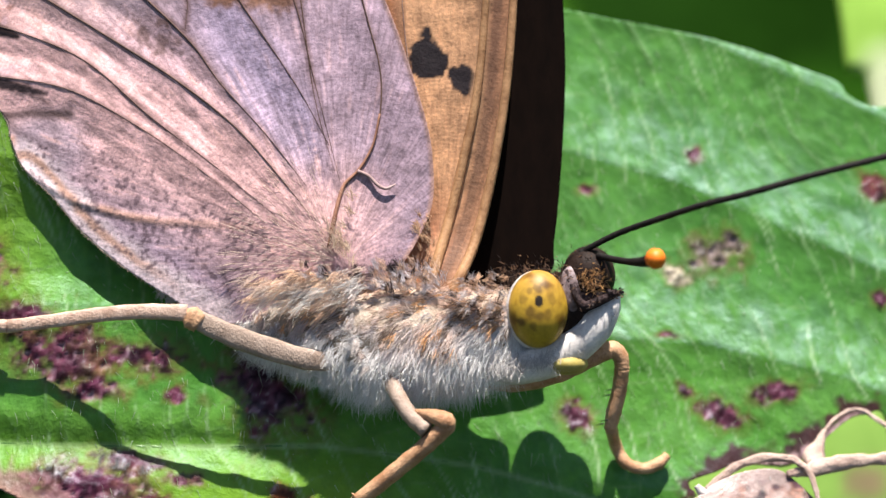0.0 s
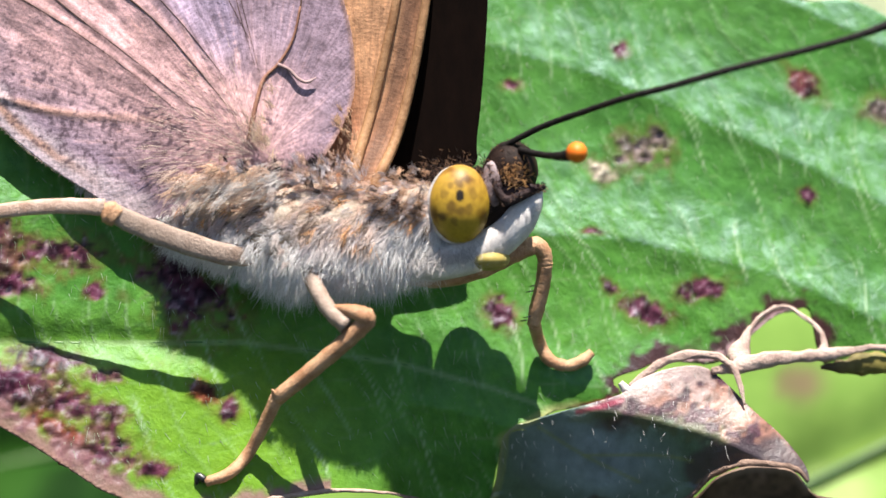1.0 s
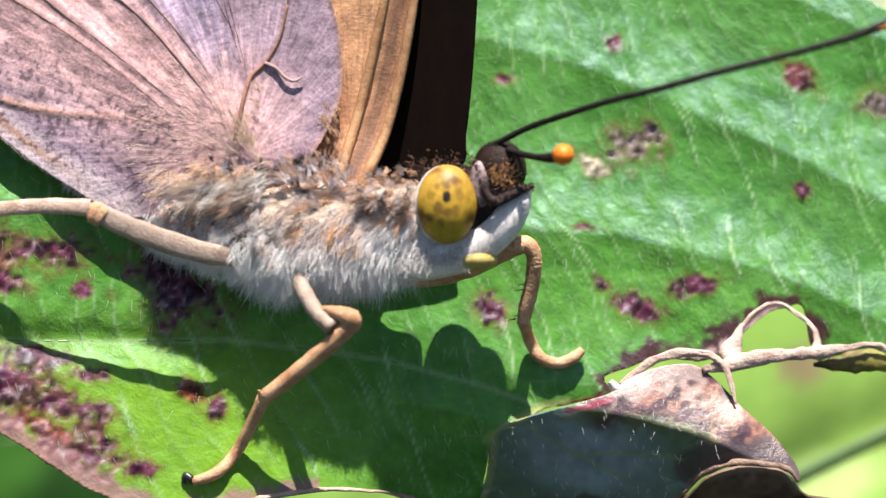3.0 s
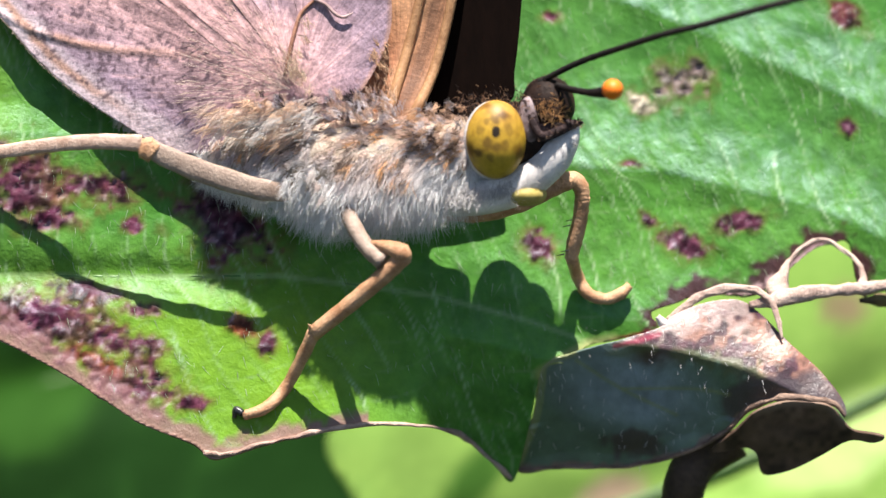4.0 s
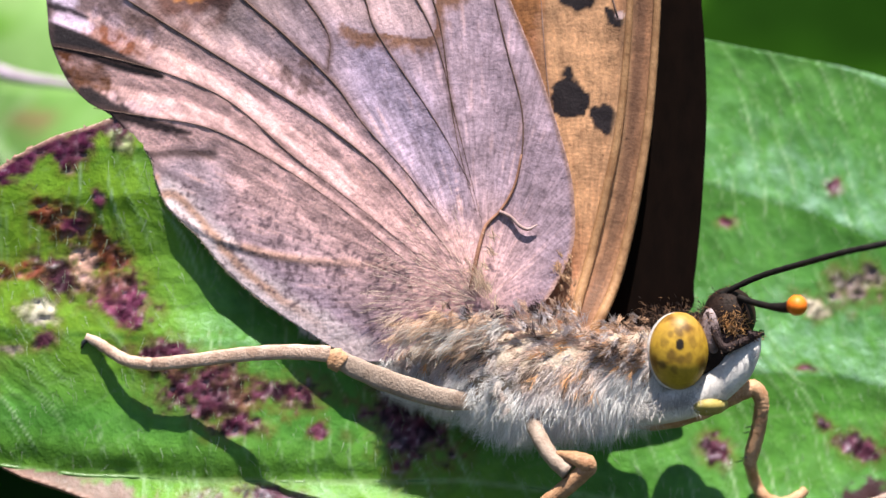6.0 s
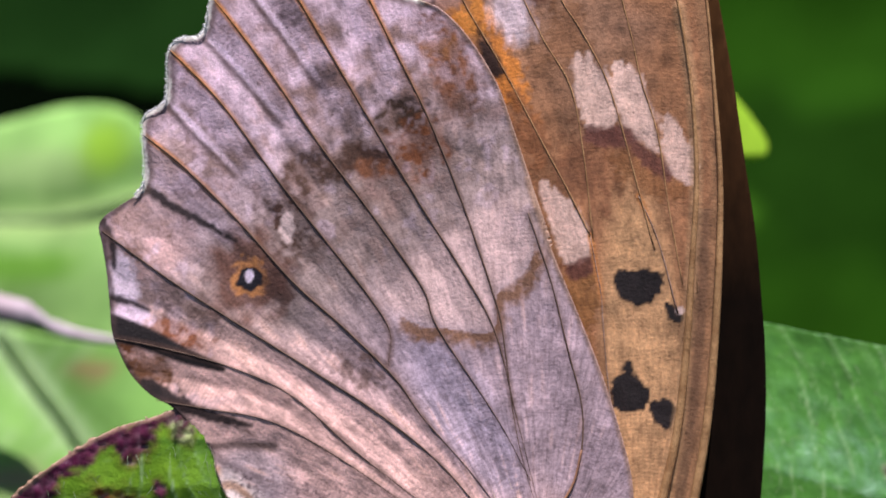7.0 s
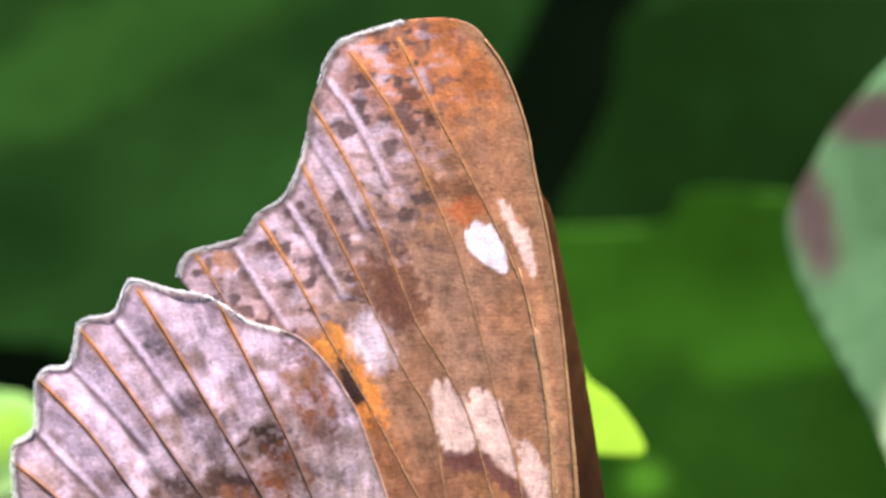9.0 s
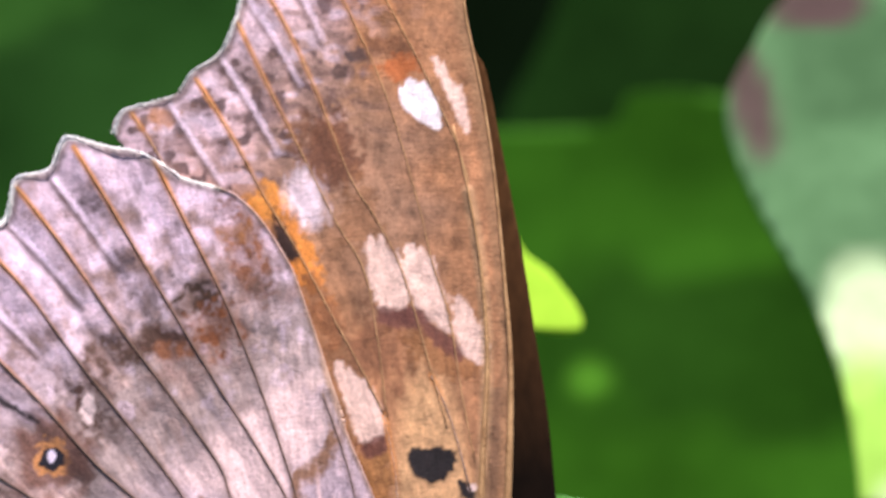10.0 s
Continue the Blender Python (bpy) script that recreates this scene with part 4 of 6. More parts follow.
# brown and rusty blotches, broken up by scales of the ground colour
mottle = np.clip(0.72 + 0.75 * cheap_fuzz(hind, 3.6, 53) + 0.5 * cheap_fuzz(hind, 8.5, 54), 0.5, 1)
for c0, rx, ry, turn, colour, amount in ((((-7.67, 14.91), 0.85, 0.55, 0, (0.085, 0.045, 0.028), 0.9), ((-7.31, 13.78), 0.85, 0.75, 30, (0.30, 0.105, 0.035), 0.9), ((-8.75, 13.56), 0.7, 0.4, 10, (0.12, 0.055, 0.035), 0.85),
        ((-10.64, 13.10), 0.75, 0.7, 0, (0.17, 0.09, 0.055), 0.8), ((-6.25, 16.61), 0.55, 1.3, 25, (0.40, 0.15, 0.045), 0.8), ((-6.52, 17.06), 0.5, 0.3, 0, (0.55, 0.26, 0.10), 0.7), ((-5.97, 15.54), 0.4, 0.7, 25, (0.30, 0.13, 0.07), 0.7), ((-5.52, 13.90), 0.9, 0.25, -30, (0.14, 0.12, 0.13), 0.7)) + (((-9.38, 13.64), 0.5, 0.35, 0, (0.12, 0.06, 0.04), 0.85), ((-8.57, 13.20), 0.5, 0.25, 0, (0.36, 0.15, 0.07), 0.8), ((-8.75, 15.62), 0.4, 0.3, 0, (0.14, 0.10, 0.10), 0.7), ((-11.19, 18.02), 0.5, 0.4, 0, (0.18, 0.13, 0.15), 0.7), ((-10.28, 16.24), 0.4, 0.5, 0, (0.20, 0.15, 0.17), 0.7), ((-14.34, 13.97), 0.5, 0.5, 0, (0.28, 0.17, 0.11), 0.6), ((-14.79, 14.96), 0.4, 0.3, 0, (0.30, 0.20, 0.14), 0.6), ((-13.52, 13.35), 0.5, 0.4, 0, (0.36, 0.24, 0.17), 0.6)) + (((-16.05, 11.35), 1.0, 0.3, -10, (0.32, 0.18, 0.10), 0.7), ((-14.60, 8.47), 0.9, 0.4, -20, (0.22, 0.14, 0.11), 0.6), ((-15.69, 9.19), 0.7, 0.4, 0, (0.30, 0.22, 0.20), 0.6), ((-9.56, 14.72), 0.5, 0.5, 0, (0.16, 0.10, 0.075), 0.6),
        ((-11.44, 11.38), 0.7, 0.9, 0, (0.13, 0.065, 0.045), 0.85), ((-9.09, 6.90), 0.9, 0.5, -30, (0.20, 0.12, 0.09), 0.7), ((-10.90, 10.40), 0.9, 0.4, 40, (0.18, 0.11, 0.085), 0.5),
        ((-7.30, 19.42), 0.5, 0.3, 0, (0.2, 0.14, 0.13), 0.5)) + (((-5.48, 15.10), 0.5, 0.5, 0, (0.25, 0.19, 0.17), 0.5), ((-10.19, 17.78), 0.6, 0.5, 0, (0.24, 0.17, 0.15), 0.5), ((-11.28, 18.23), 0.35, 0.4, 0, (0.22, 0.17, 0.19), 0.6),
        ((-16.50, 7.49), 0.5, 0.9, 30, (0.42, 0.16, 0.06), 0.9), ((-14.87, 7.90), 0.8, 0.3, -14, (0.50, 0.20, 0.10), 0.9), ((-15.78, 6.50), 0.55, 0.6, 30, (0.36, 0.17, 0.08), 0.9),
        ((-15.05, 5.70), 0.7, 0.35, -30, (0.10, 0.065, 0.05), 0.85), ((-16.68, 10.56), 0.5, 0.4, 0, (0.32, 0.17, 0.10), 0.8)) + (((-16.40, 11.81), 0.6, 0.35, 40, (0.24, 0.13, 0.09), 0.8),
        ((-16.59, 9.57), 0.33, 0.8, 8, (0.92, 0.84, 1.0), 0.95), ((-16.35, 8.54), 0.5, 0.32, -10, (0.95, 0.82, 1.0), 0.95), ((-15.59, 12.36), 0.6, 0.3, -40, (0.62, 0.53, 0.62), 0.85),
        ((-16.02, 11.59), 0.9, 0.6, 30, (0.62, 0.46, 0.44), 0.6), ((-15.20, 13.59), 0.5, 0.6, 0, (0.60, 0.46, 0.44), 0.6))):
    tint = blend(tint, soft(spot(hind, c0, rx * 1.15, ry * 1.15, turn) + 0.2 * b + 0.3 * c + 0.15 * streak, 0.75, 0.6) * min(1, 1.15 * amount) * (1 if min(colour) > 0.3 else mottle), np.array(colour) * (0.8 if min(colour) > 0.3 else 0.48))
# eyespots
s = spot(hind, (-12.58, 9.73), 1, 1.1) + 0.06 * b + 0.05 * c
tint = blend(tint, soft(s + 0.25 * b, 0.95, 0.6) * 0.85, (0.13, 0.06, 0.04))
tint = blend(tint, soft(s + 0.08 * c + 0.05 * b, 0.52, 0.12), (0.46, 0.22, 0.08))
tint = blend(tint, soft(spot(hind, (-11.71, 9.41), 0.5, 0.7, 30) + 0.3 * c, 0.7, 0.4) * 0.8, (0.07, 0.035, 0.028))
tint = blend(tint, soft(s + 0.04 * c, 0.36, 0.07), (0.008, 0.007, 0.014))
tint = blend(tint, soft(spot(hind, (-12.59, 9.80), 0.12, 0.19) + 0.3 * c, 1.0, 0.3), (0.72, 0.70, 0.86))
tint = blend(tint, soft(spot(hind, (-11.39, 11.33), 0.22, 0.42) + 0.3 * c, 0.9, 0.4), (0.62, 0.53, 0.52))
# dark wedge by the lower margin and the notch
wedge, k, _ = near_line(hind, spline(np.array([(-16.95, 8.07), (-15.96, 7.77), (-14.69, 7.23), (-13.42, 6.79)]), 4))
tint = blend(tint, soft(wedge, 0.36 * (1 - k) ** 0.6 + 0.03, 0.1), (0.010, 0.007, 0.009))
for path, wide in (([(-15.87, 6.20), (-14.96, 5.73), (-13.78, 5.27), (-12.52, 4.99)], 0.24), ([(-15.90, 12.57), (-14.96, 11.91), (-13.95, 11.39), (-13.06, 10.89)], 0.11), ([(-16.97, 9.01), (-16.41, 8.90), (-15.77, 8.65)], 0.08), ([(-17.31, 11.45), (-17.00, 10.88), (-16.93, 10.01)], 0.10)):
    dist, k, _ = near_line(hind, spline(np.array(path), 4))
    tint = blend(tint, soft(dist + 0.05 * c, wide * (1 - k) ** 0.6, 0.1) * 0.95, (0.018, 0.013, 0.015))
notch = near_line(hind, np.array([(-13.87, 4.29), (-13.06, 4.37), (-11.79, 4.34)]))[0]
tint = blend(tint, soft(notch, 0.06, 0.2) * 0.85, (0.07, 0.05, 0.045))
# tan roll along the lower fold
fold, fold_k, _ = near_line(hind, spline(np.array([(-13.64, 3.53), (-13.33, 2.72), (-11.97, 1.77), (-10.16, 1.17), (-8.35, 0.91), (-6.55, 0.81), (-5.46, 0.69)]), 5))
tint = blend(tint, soft(fold, 0.07, 0.14) * 0.85 * (1 - fold_k**3), (0.55, 0.36, 0.24))
lower = near_line(hind, spline(np.array([(-13.24, 2.63), (-12.33, 1.73), (-11.43, 0.65), (-10.16, -0.43), (-8.53, -1.50), (-7.26, -2.22)]), 5))[0]
tint = blend(tint, soft(lower + 0.15 * b, 0.55, 0.45) * 0.9, (0.76, 0.72, 0.70))
tint = blend(tint, soft(np.abs(lower - 0.42 + 0.06 * b), 0.07, 0.14) * np.clip((-8.0 - hind[:, 0]) / 2, 0, 1) * 0.85, (0.52, 0.34, 0.22))
# freckles of dark scales near the base and along the fold
freck = cheap_fuzz((hind @ TURN) * (1, 0.7), 9, 51) + 0.5 * cheap_fuzz(hind @ TURN, 14, 52)
zone = np.clip(soft(spot(hind, (-9.44, 1.03), 4.5, 1.4, -25), 0.8, 0.4) + 0.5 * soft(r, 6, 4) + soft(spot(hind, (-11.43, 2.82), 1.8, 0.7, -20), 0.7, 0.4), 0, 1)
tint = blend(tint, np.clip((freck - 0.32) * 3, 0, 1) * zone * 0.75, (0.11, 0.08, 0.095))
# veins: dark seams, paler and orange towards the margin
for i, k in enumerate(veins):
    dist, t, _ = near_line(hind, k)
    tint = blend(tint, soft(dist, 0.03, 0.14) * (0.35 + 0.3 * np.clip(edge / 6, 0, 1)) * np.clip((r - 2) / 6, 0.2, 1), (0.13, 0.075, 0.055))
    tint = blend(tint, soft(dist, 0.05, 0.08) * np.clip(1.1 - t * 3.5, 0, 1) * (0 < i < 6), (0.60, 0.28, 0.10))
for k in HIND_STRIPES:
    dist, t, q = near_line(hind, spline(np.array(k), 5))
    # dark line beside the stripe: the ridge's shaded side, painted
    tint = blend(tint, soft(near_line(hind + (0.12, 0.13), spline(np.array(k), 5))[0], 0.04, 0.12) * 0.7, (0.09, 0.06, 0.065))
    tint = blend(tint, soft(dist + 0.03 * c, 0.06, 0.07) * (1 - t) ** 0.4, (0.80, 0.70, 0.86))
side = near_line(hind, spline(np.array(HIND_EDGE[11:]), 4))[0]
tint = blend(tint, soft(side + 0.08 * b, 0.07, 0.12) * 0.75, (0.045, 0.03, 0.03))
rimtop = near_line(hind, spline(np.array(HIND_TOP[:18]), 4))[0]
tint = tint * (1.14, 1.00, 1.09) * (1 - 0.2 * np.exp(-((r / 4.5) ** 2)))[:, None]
tint = blend(tint, soft(rimtop, 0.20, 0.15) * 0.7, (0.13, 0.085, 0.08))
tint = blend(tint, soft(rimtop + 0.03 * c, 0.08, 0.05) * np.clip(0.75 + 0.9 * a, 0.2, 1), (0.74, 0.70, 0.72))
costal = near_line(hind, spline(np.array(HIND_TOP[17:]), 4))[0]
tint = blend(tint, soft(costal, 0.05, 0.12) * 0.55, (0.44, 0.24, 0.13))


def root_bend(p):
    """How far the hindwing comes forward at its root."""
    return -0.6 * np.exp(-((np.hypot(*(np.asarray(p)[:, :2] - h_base).T) / 2.4) ** 2))


def on_hind(pos, lift):
    """A line laid on the hindwing's face, lift millimetres proud of it."""
    k = spline(np.array(pos), 5)[:, :2]
    return np.column_stack([k, -0.3 - 0.3 * np.exp(-((np.hypot(*(k - h_base).T) / 9) ** 2)) + root_bend(k) - lift])


hw = -0.3 - 0.3 * np.exp(-((r / 9) ** 2)) + 0.13 * np.clip(nearest, 0, 0.9) + 0.012 * b
hw = hw - 0.06 * (1 - fold_k**2) * np.exp(-((fold / 0.14) ** 2)) + np.interp(hind[:, 0], [-15.5, -13, -11.3, -9], [0.03, 0.10, 0.20, 0.12]) * soft(lower, 0, 2.8) - 0.05 * np.exp(-((costal / 0.1) ** 2))
hw = hw + root_bend(hind)
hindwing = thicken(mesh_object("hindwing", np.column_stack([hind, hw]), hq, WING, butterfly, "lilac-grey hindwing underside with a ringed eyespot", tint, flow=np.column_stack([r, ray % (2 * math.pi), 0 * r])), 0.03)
for i, k in enumerate(veins):
    t = np.linspace(0, 1, len(k))
    z = -0.3 - 0.3 * np.exp(-((np.hypot(*(k - h_base).T) / 9) ** 2)) + root_bend(k)
    v, f = tube(np.column_stack([k, z]), np.interp(t, [0, 0.1, 0.6, 1], [0.016, 0.024, 0.028, 0.006]) * (0.6 if i > 6 else 1), 6)
    rust = np.repeat(np.clip(1 - t * 3.2, 0, 1) * (i in (2, 3, 4, 5)), 6)
    mesh_object("vein", v, f, HAIR, hindwing, "", blend(np.tile((0.13, 0.078, 0.062), (len(v), 1)), rust, (0.36, 0.16, 0.05)) * (1 + 0.4 * cheap_fuzz(v[:, :2], 3, 95))[:, None])
v, f = tube(on_hind([(-2.68, 2.54, -0.58), (-2.32, 2.37, -0.62), (-2.05, 2.10, -0.64), (-1.78, 1.98, -0.62), (-1.48, 2.12, -0.55)], 0.05), np.r_[np.linspace(0.06, 0.055, 16), np.linspace(0.055, 0.02, 5)], 9)
mesh_object("spur_vein", v, f, plain("spur_scales", (0.26, 0.16, 0.15), (0.44, 0.32, 0.32), 1500, 0.6, 0.3), hindwing, "short hooked vein at the wing base")
v, f = tube(on_hind([(-1.98, 4.34, -0.48), (-2.20, 3.35, -0.56), (-2.63, 2.58, -0.62), (-3.09, 2.10, -0.66), (-3.30, 1.47, -0.66), (-3.44, 0.83, -0.60), (-3.62, 0.11, -0.60)], 0.03), np.r_[np.linspace(0.035, 0.07, 26), np.linspace(0.06, 0.01, 5)], 9)
mesh_object("root_vein", v, f, plain("root_scales", (0.16, 0.07, 0.045), (0.34, 0.17, 0.11), 1500, 0.6, 0.3), hindwing)
# fringe of pale scales on the scalloped margin
k = spline(np.array(HIND_TOP[:17]), 30)
k = k[rng.permutation(len(k))[:700]]
out = k - np.array((-8.01, 13.64))
strands("fringe", np.column_stack([k, np.full(len(k), -0.28)]), np.column_stack([out / np.linalg.norm(out, axis=1)[:, None] + rng.normal(0, 0.35, (len(k), 2)), rng.normal(0, 0.3, len(k))]),
        rng.uniform(0.06, 0.14, len(k)), 0.02, np.tile((0.86, 0.84, 0.90), (len(k), 1)), hindwing, 0.2, "white fringe of scales")
k = spline(np.array(HIND_EDGE[3:12]), 30)
strands("fold_fringe", np.column_stack([k, np.full(len(k), -0.2)]), np.column_stack([rng.normal(-0.6, 0.3, len(k)), rng.normal(-0.8, 0.3, len(k)), rng.normal(0, 0.3, len(k))]),
        rng.uniform(0.03, 0.10, len(k)), 0.012, np.tile((0.56, 0.45, 0.37), (len(k), 1)), hindwing, 0.2)

# forewing
FORE_VEINS = ([[(-3.37, 27.96), (-2.37, 25.95), (-1.10, 23.58), (-0.10, 21.58), (0.99, 18.85), (1.31, 16.21), (1.54, 12.96), (1.66, 9.35)], [(-4.92, 27.51), (-3.74, 25.86), (-2.56, 23.58), (-1.56, 21.22), (-0.56, 17.75), (-0.18, 16.11), (0.38, 14.31), (0.74, 12.05), (1.20, 9.58)],
    [(-6.21, 25.88), (-4.93, 23.77), (-3.84, 21.40), (-2.84, 18.85), (-2.08, 17.63), (-1.32, 16.21), (-0.86, 14.86), (-0.51, 13.63), (0.30, 10.69)], [(-6.49, 23.87), (-5.67, 22.13), (-4.39, 19.58), (-3.30, 17.39), (-2.40, 15.83), (-1.98, 13.73), (-1.66, 11.04)]] + [[(-7.87, 22.05), (-6.77, 20.31), (-5.68, 18.30), (-4.58, 16.47), (-3.88, 15.18), (-3.22, 13.94), (-2.42, 12.48), (-1.75, 11.13)], [(-9.99, 20.95), (-9.26, 19.85), (-8.25, 18.11), (-6.79, 15.92)],
    [(-1.75, 11.13), (-1.40, 9.32), (-1.33, 8.46), (-1.17, 6.66), (-0.89, 4.67), (-0.42, 1.96)], [(-0.23, 12.41), (0.41, 10.98), (1.06, 8.65)]])
FORE_STRIPES = [[(-5.66, 26.69), (-4.93, 25.69), (-4.20, 24.41), (-3.65, 23.22)], [(-6.21, 24.78), (-5.30, 23.41), (-4.39, 21.77)], [(-7.04, 22.78), (-6.22, 21.50), (-5.13, 19.58)], [(-8.70, 21.22), (-7.88, 19.94), (-6.96, 18.57)]]
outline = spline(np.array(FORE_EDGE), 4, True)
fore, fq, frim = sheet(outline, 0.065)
a, b, c = cheap_fuzz(fore, 0.9, 61), cheap_fuzz(fore @ TURN, 2.6, 62), cheap_fuzz(fore @ TURN, 7.0, 63)
tint = np.tile((0.32, 0.168, 0.085), (len(fore), 1))
tint = blend(tint, soft(spot(fore, (-0.01, 7.02), 1.4, 6.2, 4), 0.75, 0.35), (0.54, 0.345, 0.18))
outer = near_line(fore, spline(np.array([(-5.84, 27.06), (-6.40, 24.69), (-7.13, 22.78), (-8.52, 21.59), (-10.27, 21.04)]), 5))[0]
tint = blend(tint, soft(outer + 0.6 * a, 1.5, 3.0) * 0.92, (0.55, 0.45, 0.54))
tint = blend(tint, soft(spot(fore, (-3.11, 19.39), 2.6, 4.6, 25) + 0.3 * a, 0.6, 0.6) * 0.6, (0.31, 0.20, 0.14))
tint = blend(tint, soft(spot(fore, (-2.9, 27.7), 3.7, 2.3, -24) + 0.22 * a + 0.18 * b, 0.55, 0.8) * 0.85, (0.50, 0.18, 0.045))
tint = tint * (1 + 0.18 * a + 0.18 * b + 0.14 * c)[:, None]
# rows of small dark specks between the veins, near the outer margin
cell = cheap_fuzz(fore, 2.4, 65) + 0.7 * cheap_fuzz(fore, 5.0, 66)
grid = cheap_fuzz(fore * (1.5, 2.6), 1.0, 67) + 0.5 * cheap_fuzz(fore * (3.0, 5.5), 1.0, 68)
tint = blend(tint, np.clip((cell - 0.30) * 4, 0, 1) * soft(outer, 3.4, 2.2) * np.clip(outer * 2, 0, 1) * 0.9, (0.095, 0.060, 0.062))
tint = blend(tint, np.clip((grid - 0.25) * 2.5, 0, 1) * soft(outer, 4.5, 2.5) * 0.6, (0.16, 0.10, 0.085))
tint = blend(tint, np.clip((-grid - 0.30) * 2.5, 0, 1) * soft(outer, 3.0, 2.0) * 0.6, (0.66, 0.57, 0.70))
for c0, rx, ry, turn, colour, amount in ((((-1.46, 23.04), 0.9, 0.42, -15, (0.15, 0.065, 0.03), 0.75), ((-1.19, 22.40), 0.7, 0.35, 10, (0.40, 0.13, 0.04), 0.9), ((-3.01, 26.23), 0.3, 0.22, 0, (0.13, 0.06, 0.04), 0.85), ((-3.01, 25.13), 0.32, 0.25, 0, (0.12, 0.06, 0.05), 0.85), ((-2.37, 25.35), 0.28, 0.22, 0, (0.12, 0.06, 0.04), 0.85), ((-3.65, 24.50), 0.28, 0.25, 0, (0.13, 0.08, 0.08), 0.8), ((-3.66, 19.58), 0.9, 1.2, 15, (0.14, 0.06, 0.035), 0.75), ((-4.39, 20.31), 0.5, 0.6, 0, (0.18, 0.09, 0.05), 0.6)) + (((-5.67, 20.86), 0.9, 0.3, 15, (0.16, 0.11, 0.12), 0.6), ((-8.98, 20.77), 0.5, 0.35, 0, (0.40, 0.19, 0.08), 0.7), ((-8.25, 19.94), 0.9, 0.3, 0, (0.22, 0.13, 0.11), 0.6), ((-2.74, 22.77), 0.28, 0.24, 0, (0.10, 0.07, 0.07), 0.9), ((-3.14, 22.31), 0.3, 0.24, 0, (0.10, 0.07, 0.07), 0.9), ((-2.47, 22.85), 0.3, 0.22, 0, (0.10, 0.06, 0.05), 0.9), ((-3.10, 22.35), 0.28, 0.22, 0, (0.10, 0.06, 0.05), 0.8),
        ((-3.36, 19.79), 0.8, 0.9, 20, (0.15, 0.065, 0.035), 0.7)) + (((-2.44, 17.45), 0.6, 1.2, 10, (0.26, 0.13, 0.06), 0.6), ((-1.88, 13.12), 0.9, 1.1, 20, (0.20, 0.09, 0.045), 0.7),
        ((0.10, 13.13), 1.3, 0.55, -25, (0.26, 0.12, 0.045), 0.7), ((-1.26, 14.48), 0.6, 0.28, -15, (0.13, 0.055, 0.04), 0.9), ((-2.14, 10.22), 0.5, 0.2, 10, (0.16, 0.06, 0.03), 0.95),
        ((-2.05, 9.31), 0.5, 1.2, 0, (0.30, 0.145, 0.05), 0.8), ((-1.91, 9.35), 0.4, 1.2, 0, (0.30, 0.15, 0.055), 0.7), ((-5.52, 17.89), 0.75, 0.55, -40, (0.66, 0.29, 0.06), 1)) + (((-4.52, 16.36), 0.5, 1.5, 24, (0.62, 0.25, 0.05), 1),
        ((-5.01, 16.86), 0.24, 0.9, 26, (0.03, 0.015, 0.012), 1), ((-3.70, 14.37), 0.4, 1.2, 22, (0.28, 0.12, 0.05), 0.7))):
    tint = blend(tint, soft(spot(fore, c0, rx, ry, turn) + 0.35 * b + 0.4 * c, 0.8, 0.5) * min(1, amount + 0.05), colour)
WHITE, CREAM = (0.86, 0.85, 0.92), (0.72, 0.56, 0.50)
comb = cheap_fuzz(fore * (9.0, 1.2), 1.0, 64)
for poly, rough, edge, colour in ((([(-1.20, 21.69), (-0.84, 21.99), (-0.39, 21.87), (-0.03, 21.33), (0.12, 20.47), (-0.20, 20.47), (-0.69, 20.79), (-1.11, 21.24)], 0.04, 0.06, WHITE),
        ([(-0.13, 22.71), (0.38, 22.10), (0.78, 21.60), (1.00, 20.35), (0.75, 20.70), (0.27, 21.78)], 0.04, 0.1, CREAM),
        ([(-2.30, 16.69), (-1.81, 16.77), (-1.36, 16.37), (-0.99, 15.83), (-0.88, 14.90), (-1.35, 14.53), (-1.80, 14.60), (-2.07, 15.14)], 0.12, 0.12, CREAM),
        ([(-1.09, 16.41), (-0.55, 16.47), (-0.09, 15.84), (0.20, 14.76), (0.39, 13.75), (-0.23, 14.18), (-0.77, 14.72)], 0.12, 0.12, CREAM),
        ([(0.45, 15.03), (0.96, 14.55), (1.54, 13.68), (1.49, 12.85), (0.86, 13.10), (0.60, 13.82)], 0.12, 0.12, CREAM)) + (([(-3.26, 12.71), (-2.78, 12.53), (-2.20, 11.99), (-1.77, 11.04), (-1.82, 10.48), (-2.41, 10.18), (-2.69, 10.67), (-3.03, 11.81)], 0.08, 0.1, CREAM),)):
    top = np.clip((fore[:, 1] - np.array(poly)[:, 1].mean()) / 0.6, 0, 1)
    tint = blend(tint, patch(fore, poly, rough * c + 0.13 * comb * top, edge), colour)
s1 = spot(fore, (-4.25, 18.13), 0.75, 1.05, 12) + 0.25 * comb + 0.12 * c
tint = blend(tint, soft(s1, 0.55, 0.6) * 0.95, (0.78, 0.70, 0.80))
for poly in ([(-1.80, 14.53), (-1.31, 14.46), (-0.81, 14.57), (-0.53, 14.21), (-0.80, 13.94), (-1.44, 14.03), (-1.85, 14.20)], [(-0.66, 14.54), (-0.23, 14.07), (0.39, 13.64), (0.79, 12.99), (0.46, 13.03), (-0.26, 13.67)], [(-2.45, 10.11), (-1.80, 10.37), (-1.69, 10.04), (-2.23, 9.76)]):
    tint = blend(tint, patch(fore, poly, 0.08 * c, 0.14) * 0.9, (0.13, 0.05, 0.04))
BLACK = (0.014, 0.010, 0.012)
